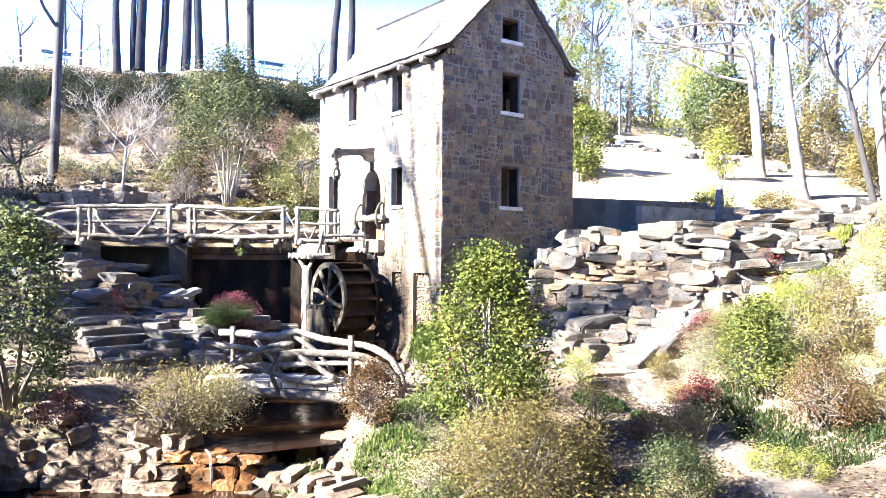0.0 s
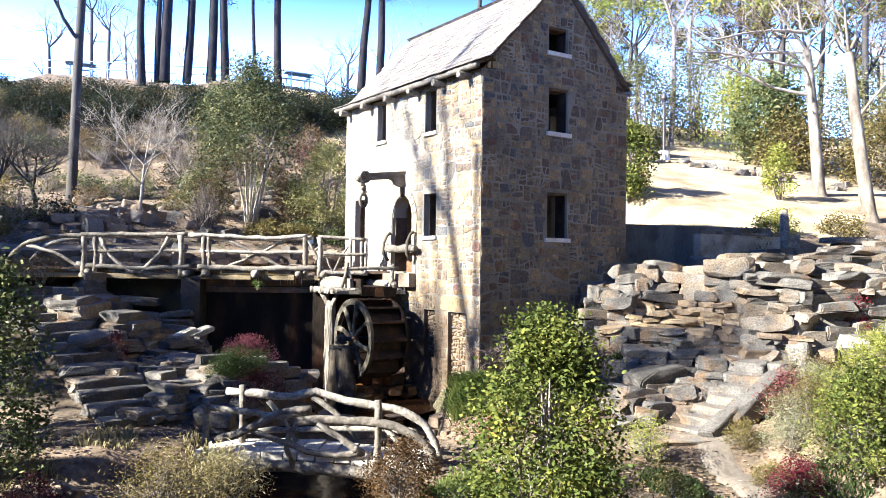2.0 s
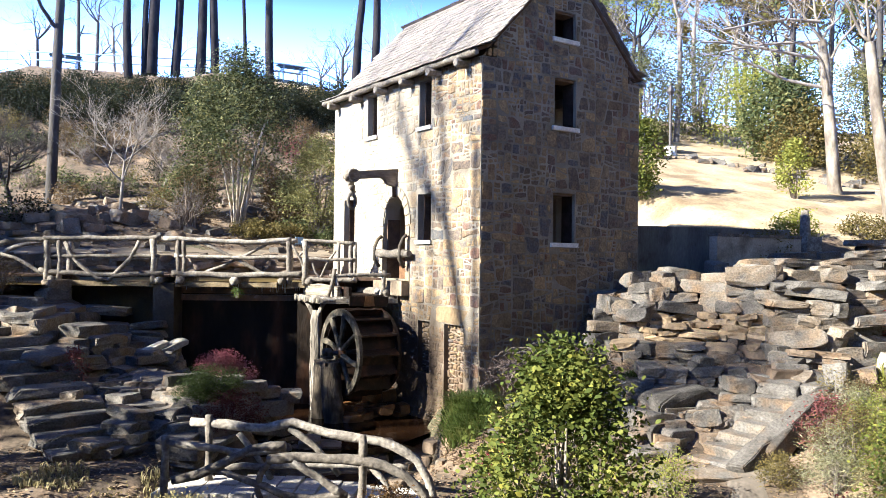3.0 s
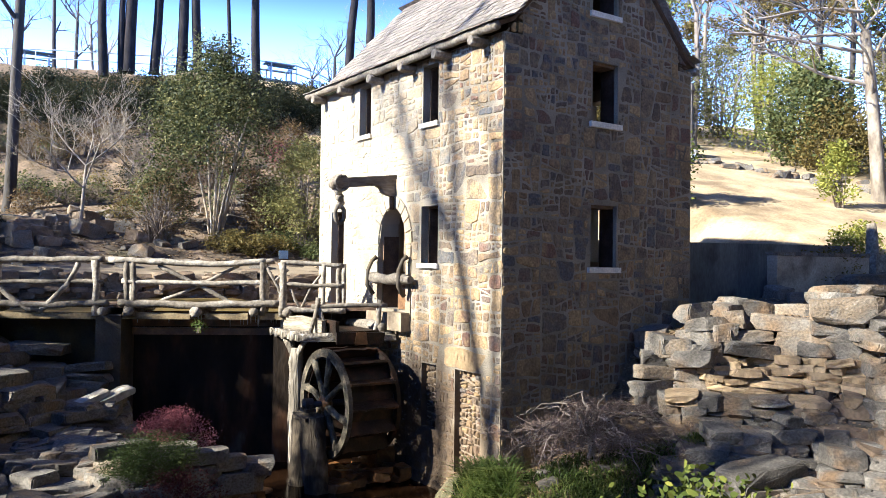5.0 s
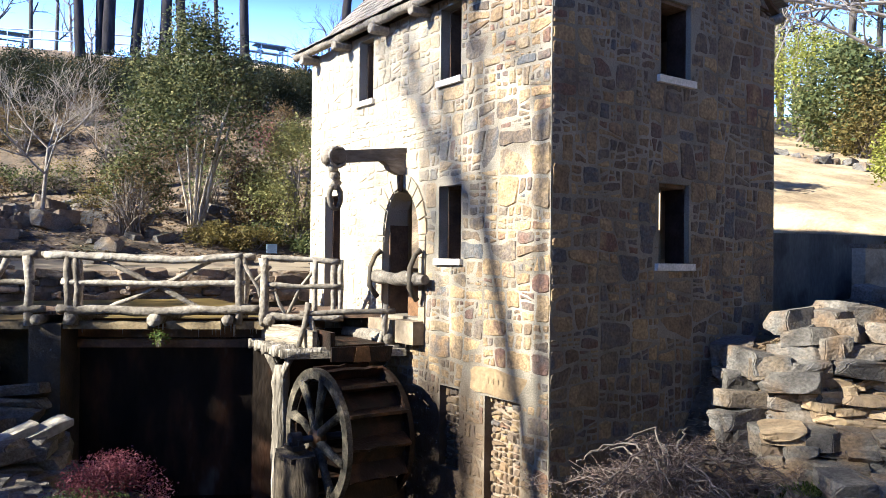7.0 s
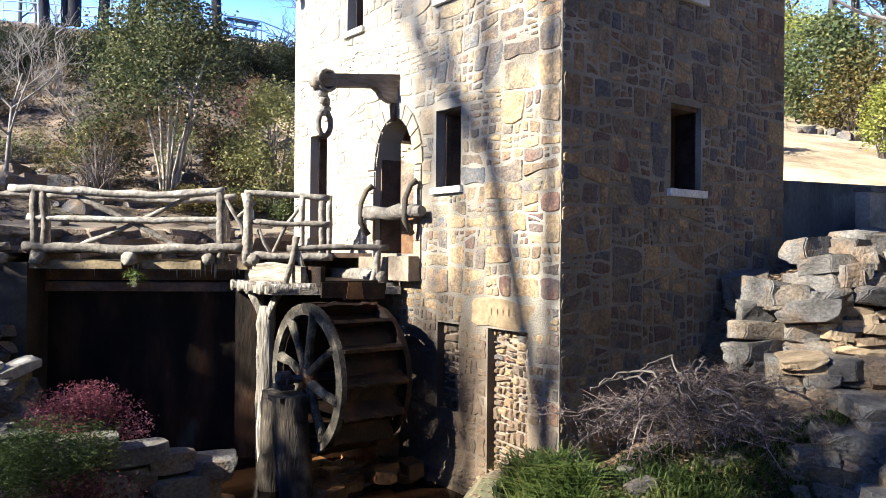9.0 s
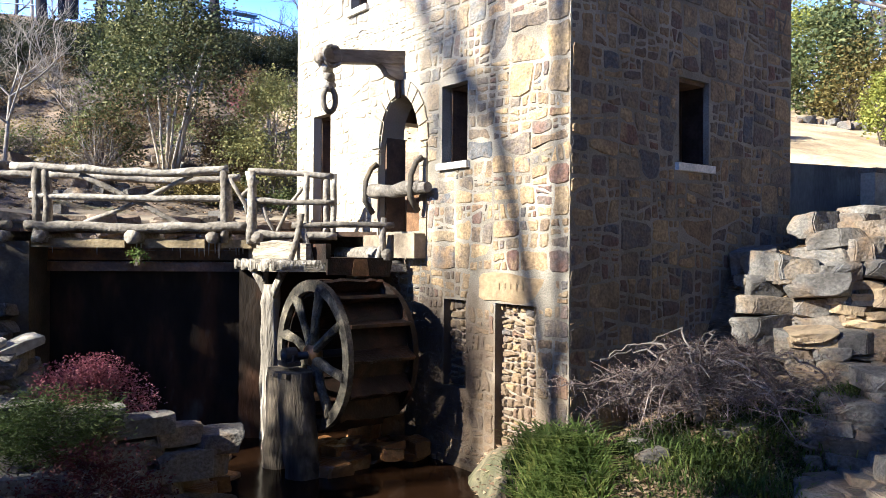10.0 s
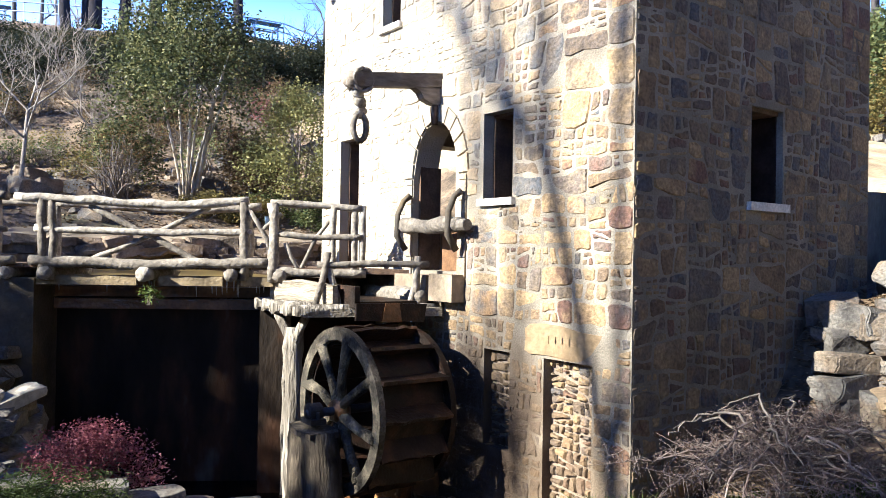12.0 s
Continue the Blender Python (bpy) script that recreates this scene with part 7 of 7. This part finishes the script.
M_BLUE_SIGN = surface("pale_blue_sign", [(0, (0.22, 0.33, 0.42)), (1, (0.36, 0.47, 0.55))], fine=20, bump=0)
sign = thing("garden_sign", (3.0, 19.8, ground_z(3.0, 19.8)), "small pale blue plant sign on a stake", "sign")
part("stake", Build().box(-0.03, -0.02, -0.1, 0.03, 0.02, 0.3).mesh("stake", M_DARKWOOD), sign)
part("panel", Build().box(-0.2, -0.05, 0.15, 0.2, -0.02, 0.5).mesh("panel", M_BLUE_SIGN), sign)
# dark hedge along the crest, railing, tables
for k in range(34):
    x = -18 + (k % 17) * 2.0 + (1.0 if k > 16 else 0.0)
    hy = (40.3 if k < 17 else 37.8) - 0.45 * (min(x, 9) - 9)
    bush("hedge_shrub", x, hy, (3.4, 2.6, 2.6 + 0.2 * math.sin(k * 2.1)), 6500, 0.15, M_HEDGE, "dark evergreen hedge shrub along the crest of the hill", 540 + k, z=ground_z(x, hy) - (1.7 if k < 17 else 0.9), category="hedge", clumps=44, stems=4, group="hedge along the crest")
crest = thing("railing", (0, 44.5, 14.6), "thin metal railing along the path on the crest", "railing")
M_RAIL = surface("galvanised_rail", [(0, (0.36, 0.41, 0.48)), (1, (0.46, 0.50, 0.56))], metal=0.4, rough=0.5, bump=0)
rail_line = [(x, -0.45 * (min(x, 9) - 9) + 0.3 * math.sin(x * 0.35), 0.45 + ground_z(x, 44.5 - 0.45 * (min(x, 9) - 9)) - 14.6) for x in np.arange(-16, 17.1, 1.9)]
for x, y, z in rail_line:
    part("post", Build().tube([(x, y, z - 0.7), (x, y, z + 0.72)], 0.035, 6, 0).mesh("post", M_RAIL), crest)
for dz in (0.1, 0.7):
    part("rail", Build().tube([(x, y, z + dz) for x, y, z in rail_line], 0.045, 6, 0).mesh("rail", M_RAIL, True), crest)
M_BLUE = surface("blue_grey_slat", [(0, (0.06, 0.11, 0.18)), (1, (0.10, 0.17, 0.26))], fine=20, bump=0.2)
for k, (x, y) in enumerate(((11.6, 45.6), (-4.4, 52.3))):
    z = ground_z(x, y) + 0.40
    tb = thing("picnic_table", (x, y, z), "blue-grey slatted picnic table behind the railing", "table", "tables on the crest")
    for j in range(4):
        part("slat", Build().box(-1.15, -0.4 + 0.2 * j, 0.74, 1.15, -0.22 + 0.2 * j, 0.79).mesh("slat", M_BLUE), tb)
    for s in (-0.75, 0.75):
        part("seat", Build().box(-1.15, s - 0.14, 0.42, 1.15, s + 0.14, 0.47).mesh("seat", M_BLUE), tb)
    for s in (-0.8, 0.8):
        part("leg", Build().box(s - 0.05, -0.6, -0.45, s + 0.05, -0.5, 0.44).box(s - 0.05, 0.5, -0.45, s + 0.05, 0.6, 0.44).box(s - 0.05, -0.8, 0.36, s + 0.05, 0.8, 0.43).box(s - 0.05, -0.05, 0.4, s + 0.05, 0.05, 0.74).mesh("leg", M_RAIL), tb)

# tall pines on the crest
M_NEEDLE = foliage("pine_needle", [(0, (0.02, 0.045, 0.025)), (1, (0.06, 0.10, 0.05))])


def pine(x, y, height, r, seed):
    rng_ = random.Random(seed)
    ob = thing("pine", (x, y, ground_z(x, y) - 0.3), "tall dark pine trunk on the crest of the hill", "tree", "pines on the crest")
    lean = rng_.gauss(0, 0.8)
    pts = [Vector((lean * t * t + 0.22 * math.sin(t * 5 + seed), rng_.gauss(0, 0.03), height * t)) for t in np.linspace(0, 1, 12)]
    part("trunk", Build().tube(pts, [0.98 * r * (1.15 - 0.75 * t) for t in np.linspace(0, 1, 12)], 9, 0.05, seed, False).mesh("trunk", M_PINEBARK, True), ob)
    b, cs = Build(), []
    for k in range(12):
        t = rng_.uniform(0.42, 1.0)
        p = pts[int(t * 11)]
        a = rng_.uniform(0, 6.283)
        e = p + Vector((math.cos(a), math.sin(a), rng_.uniform(-0.25, 0.3))) * rng_.uniform(1.2, 3.2)
        b.tube([p, p.lerp(e, 0.5) + Vector((0, 0, 0.2)), e], [0.06, 0.04, 0.015], 5, 0.1, k, False)
        for _ in range(130):
            q = p.lerp(e, rng_.uniform(0.45, 1.05))
            cs.append(q + Vector((rng_.gauss(0, 0.35), rng_.gauss(0, 0.35), rng_.gauss(0, 0.22))))
    part("branchwork", b.mesh("branchwork", M_BARK, True), ob)
    part("crown", leaf_mesh("crown", cs, [0.42 * rng_.uniform(0.6, 1.2) for _ in cs], M_NEEDLE, seed, 0, 0.12), ob)["kind"] = "stuff"


PINES = [(-0.6, 46.8, 0.3), (0.7, 46.6, 0.22), (1.2, 46.5, 0.4), (2.7, 46.2, 0.32), (4.3, 45.9, 0.36), (5.3, 45.6, 0.32), (7.7, 45.0, 0.14), (9.6, 44.4, 0.3), (15.9, 41.9, 0.34), (17.1, 41.3, 0.34)]
for k, (x, y, r) in enumerate(PINES):
    pine(x, y, 20 + (k * 7) % 5, r, 600 + k)

# ---------------------------------------------------------------- lawn side
tree("sycamore", 22.4, 2.8, 15, 0.30, "tall pale-barked sycamore with spreading bare limbs", 401, M_PALEBARK, M_BROWN, 500, 0.18, 5, 0.5, (-1.0, 0.4), 0.17, gnarl=0.28, limb=0.24)
syc = tree("sycamore", 25.6, 7.4, 15, 0.32, "tall pale-barked sycamore beside the lawn", 402, M_PALEBARK, M_BROWN, 900, 0.18, 5, 0.5, (-0.8, 0.2), 0.18, gnarl=0.28, limb=0.24)
lr = random.Random(31)
for k, (h, ln) in enumerate(((5.2, 5.2), (6.6, 6.4), (7.4, 5.0), (8.4, 5.6))):
    lb, tips = Build(), []
    limbs(lb, Vector((-0.8 * h / 7.5, 0.2 * h / 7.5, h)), Vector((-0.84, 0.5 + lr.gauss(0, 0.15), 0.12)).normalized(), ln, 0.085, 3, lr, tips, 0.2, 0.0, 0.55, (3, 4), 6, 0.6)
    part("long_limb", lb.mesh("long_limb", M_PALETWIG, True), syc, "long pale limb reaching over the lawn")
tree("sycamore", 27.5, 1.5, 15, 0.26, "pale bare tree at the edge of the lawn", 403, M_PALEBARK, None, 0, 0.18, 5, 0.5, (-0.6, 0.3), 0.16, gnarl=0.25)
tree("bare_tree", 20.0, -2.0, 11, 0.16, "bare dark-limbed tree over the terrace", 404, M_BARK, M_BROWN, 400, 0.16, 5, 0.45, (-1.2, 0.5), 0.17, gnarl=0.28)
bush("juniper_tree", 21.6, 6.8, (1.25, 1.2, 2.5), 2200, 0.15, M_YELLOW, "small yellow-green conifer on the lawn", 405, clumps=40)
bush("holly", 31.5, 14.5, (5.0, 4.5, 5.2), 9000, 0.26, M_EVERGREEN, "large glossy evergreen behind the lawn", 406, clumps=70)
bush("holly", 14.3, 9.2, (1.8, 1.8, 3.4), 4500, 0.18, M_BRIGHT, "narrow sunlit shrub behind the mill", 407, clumps=50)
bush("azalea", 9.5, 4.0, (2.2, 1.8, 0.9), 2600, 0.12, M_OLIVE, "low clipped shrub by the retaining wall", 408, clumps=30)
for k, (x, y, w, h, m) in enumerate(((17, 21, 5, 4, 0), (20, 24, 5, 4.5, 1), (24, 22, 4, 3, 3), (29, 23, 6, 5, 0), (33, 18, 6, 5.5, 1), (36, 12, 6, 6, 0), (33, 8, 5, 4, 2), (31, 13, 4, 3.5, 3), (38, 5, 6, 6, 0), (28, 28, 7, 6, 1), (36, 24, 7, 6.5, 0), (15, 26, 5, 5, 1), (30, 3, 4, 3, 2), (24.5, 18.5, 1.6, 1.6, 0), (34, 0, 6, 4, 1))):
    bush("understorey_shrub", x, y, (w, w * 0.9, h), 8000, 0.19, (M_WOODGREEN, M_YELLOW, M_OLIVE, M_OLIVE)[m], "broad evergreen shrub at the edge of the wood" if m < 2 else "brownish shrub at the edge of the wood", 420 + k, clumps=60, stems=12, group="shrubs at the wood's edge")
for k in range(7):
    r_ = random.Random(440 + k)
    x, y = 13 + k * 2.6 + r_.uniform(-1, 1), 1.8 - 0.25 * k + r_.uniform(-0.5, 0.5)
    bush("groundcover", x, y, (2.2, 1.5, 0.8), 1800, 0.11, (M_OLIVE, M_YELLOW)[k % 2], "low green planting above the retaining wall", 440 + k, clumps=30)
lamp = thing("lamp_post", (24.5, 16.9, ground_z(24.5, 16.9)), "slim dark lamp post on a pale base", "lamp post")
part("pole", Build().tube([(0, 0, 0), (0, 0, 3.6)], 0.09, 8, 0).mesh("pole", M_IRON), lamp)
part("lantern", Build().tube([(0, 0, 3.5), (0, 0, 3.7), (0, 0, 4.1)], [0.1, 0.22, 0.08], 8, 0).mesh("lantern", M_IRON), lamp)
part("base", Build().tube([(0, 0, -0.2), (0, 0, 0.5)], 0.35, 10, 0.05).mesh("base", M_SILL), lamp)
bench = thing("bench", (22.6, 16.4, ground_z(22.6, 16.4)), "dark wooden park bench on the lawn", "bench")
part("seat", Build().box(-1, -0.25, 0.42, 1, 0.25, 0.5).mesh("seat", M_DARKWOOD), bench)
part("backrest", Build().box(-1, 0.22, 0.55, 1, 0.3, 0.95).mesh("backrest", M_DARKWOOD), bench)
for s in (-0.8, 0.8):
    part("leg", Build().box(s - 0.05, -0.22, -0.1, s + 0.05, 0.28, 0.5).mesh("leg", M_DARKWOOD), bench)

# woodland behind: a few trees built once, then repeated
wood = [tree("woodland_tree", 19, 30, 19, 0.22, "bare grey woodland tree", 451, M_BARK, None, 0, 0, 4, 0.5, (0.6, 0), 0.15),
        tree("woodland_tree", 26, 33, 18, 0.20, "bare pale woodland tree with fine twigs", 452, M_PALEBARK, None, 0, 0, 4, 0.45, (-0.6, 0), 0.17),
        tree("woodland_tree", 34, 30, 17, 0.22, "woodland tree holding thin yellow-green leaves", 453, M_BARK, M_YELLOW, 2600, 0.3, 4, 0.4, (0.4, 0), 0.18),
        tree("woodland_tree", 41, 24, 18, 0.20, "woodland tree with dull green foliage", 454, M_BARK, M_OLIVE, 4200, 0.32, 4, 0.35, (0.2, 0), 0.19),
        tree("woodland_tree", 44, 12, 20, 0.24, "tall bare woodland tree", 455, M_TWIG, None, 0, 0, 4, 0.5, (0.2, 0), 0.16)]
wr = random.Random(77)
for ob in wood:
    ob["group"] = "woodland trees"
for k in range(95):
    if k < 62:
        a, d = radians(wr.uniform(38, 80)), wr.uniform(52, 100)
        x, y = -10 + math.sin(a) * d, -17 + math.cos(a) * d
    else:
        a, d = radians(wr.uniform(2, 40)), wr.uniform(78, 120)
        x, y = -10 + math.sin(a) * d, -17 + math.cos(a) * d
        if k % 2:
            continue
    s = wr.uniform(0.75, 1.25)
    which = wr.randrange(5)
    copy_thing(wood[which if k < 62 else (0, 1, 4, 0, 1)[which]], Matrix.Translation((x, y, ground_z(x, y) - 0.2)) @ Matrix.Rotation(wr.uniform(0, 6.28), 4, "Z") @ Matrix.Diagonal((s, s, s, 1)))

# ---------------------------------------------------------------- unseen trees beyond the left bank, whose shadows fall on the mill
# evergreens out of view, added and sized to throw shade on bank and pit
for k, (x, y, h, n) in enumerate(((-17.0, 1.0, 5.2, 2300), (-17.3, 4.3, 6.0, 3000), (-17.6, 4.3, 8.7, 1100), (-17.4, 7.6, 7.3, 6200))):
    bush("bank_evergreen", x, y, (3.2, 2.6, h), n, 0.22, M_EVERGREEN, "unseen evergreen added to shade the bank and wheel pit", 801 + k, z=-0.9, clumps=70, stems=12, lift=0.8 if h > 8 else 0.12, group="evergreens on the bank")
# two more unseen crowns, added to shade pool rim and lower garden
bush("bank_evergreen", -13.9, -3.4, (2.2, 2.6, 2.7), 900, 0.16, M_EVERGREEN, "unseen evergreen shrub added to shade the pool rim", 817, z=-3.4, clumps=60, stems=12, group="evergreens on the bank")
garden_shade_crown = bush("bank_evergreen", -22.0, -10.4, (3.4, 3.2, 5.0), 800, 0.24, M_EVERGREEN, "unseen evergreen crown added to shade the lower garden", 816, z=3.4, category="tree", clumps=60, stems=12, lift=0.05, group="evergreens on the bank")
part("trunk", Build().tube([(0, 0, -8.0), (0.1, 0, -3), (0, 0, 1.5)], [0.22, 0.18, 0.08], 9, 0.05).mesh("trunk", M_BARK, True), garden_shade_crown)
tree("shade_tree", -30.0, -2.2, 27, 0.24, "tall bare tree on the bank beyond the brook", 811, M_BARK, None, 0, 0, 4, 0.7, (0.5, 6.0), 0.18, z=-0.8, limb=0.55, ratio=0.78)
tree("shade_tree", -24.0, 2.12, 22, 0.145, "slim straight tree on the bank", 813, M_BARK, None, 0, 0, 1, 0.8, (0.0, 0.0), 0.05, z=-0.8, limb=0.2, ratio=0.6)
tree("shade_tree", -37.0, 5.9, 32, 0.20, "tall bare tree on the bank with wide limbs", 812, M_BARK, None, 0, 0, 4, 0.6, (-0.4, -1.0), 0.17, z=-0.8, limb=0.55, ratio=0.78)
# unseen crown added high up to block sun
bank_pine = bush("bank_pine", -18.5, -1.2, (4.2, 4.0, 5.0), 5200, 0.30, M_NEEDLE, "unseen broad pine crown added high over the bank for shade", 815, z=7.4, category="tree", clumps=60, stems=16, stem_mat=M_BARK, lift=0.02, narrow=0.14)
part("trunk", Build().tube([(0, 0, -9.2), (0.1, 0, -3), (0, 0, 3)], [0.3, 0.25, 0.1], 9, 0.05).mesh("trunk", M_BARK, True), bank_pine)
# unseen ring of enlarged shrub copies, added round the garden to block low sky light
tall = [o for o in scene.objects if o.name.startswith("understorey_shrub") and o.parent is None][:3]
for k in range(46):
    a, d = radians(100 + 5.0 * k + wr.uniform(-2, 2)), wr.uniform(30, 42)
    x, y = -6 + math.sin(a) * d, -8 + math.cos(a) * d
    if abs(y - 1.5) < 5 and x < 0:
        continue
    s = wr.uniform(2.0, 2.8) if x < -14 else wr.uniform(2.9, 4.0)
    copy_thing(tall[k % 3], Matrix.Translation((x, y, ground_z(x, y) - 0.5)) @ Matrix.Rotation(wr.uniform(0, 6.28), 4, "Z") @ Matrix.Diagonal((s, s, s * 1.3, 1)))


# ---------------------------------------------------------------- fallen leaves and twigs
def litter(name, n, x0, x1, y0, y1, size, mat, label, seed, keep):
    r_ = np.random.RandomState(seed)
    X, Y = r_.uniform(x0, x1, n), r_.uniform(y0, y1, n)
    ok = keep(X, Y)
    X, Y = X[ok], Y[ok]
    Z = ground_height(X, Y) + 0.10 * np.array([noise.fractal(Vector((a * 0.9, b * 0.9, 0)), 1.0, 2.0, 5) for a, b in zip(X, Y)]) + 0.02
    n = len(X)
    a, s = r_.uniform(0, 6.283, n), size * r_.uniform(0.5, 1.4, n)
    dx, dy = np.cos(a) * s, np.sin(a) * s
    up = r_.uniform(-0.25, 0.45, (n, 4)) * s[:, None]
    V = np.stack([np.stack([X - dx, Y - dy, Z + up[:, 0]], 1), np.stack([X + dy * 0.5, Y - dx * 0.5, Z + up[:, 1]], 1), np.stack([X + dx, Y + dy, Z + up[:, 2]], 1), np.stack([X - dy * 0.5, Y + dx * 0.5, Z + up[:, 3]], 1)], 1).reshape(-1, 3)
    return tagged(new(name, mesh_of(name, V, [(4 * i, 4 * i + 1, 4 * i + 2, 4 * i + 3) for i in range(n)], mat)), label, "leaf litter", kind="stuff")


M_LITTER = surface("fallen_leaf", [(0, (0.06, 0.04, 0.025)), (0.4, (0.17, 0.11, 0.06)), (0.75, (0.30, 0.22, 0.13)), (1, (0.45, 0.36, 0.24))], scale=0.7, fine=9, bump=0, pieces=0.75, leaf=0.2)
litter("leaf_litter", 42000, -13.5, 12, -13.5, 1.5, 0.045, M_LITTER, "dry brown leaves strewn over the garden soil", 91, lambda x, y: (x > -3) | (y < -1) | (x < -7))
litter("leaf_litter", 13000, -1.5, 4.5, -3.6, 0.0, 0.05, M_LITTER, "dry brown leaves thick on the mound below the maple", 93, lambda x, y: (x > -1.5))
litter("leaf_litter", 20000, -20, 12, 19.4, 40, 0.085, M_LITTER, "dry brown leaves strewn over the wooded slope", 92, lambda x, y: y > 19.4)

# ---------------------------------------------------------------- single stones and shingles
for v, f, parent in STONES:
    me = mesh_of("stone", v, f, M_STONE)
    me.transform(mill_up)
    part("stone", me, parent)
for k, m in SHINGLES:
    ob = part("shingle", shingle_meshes[k], roof)
    ob.matrix_basis = m
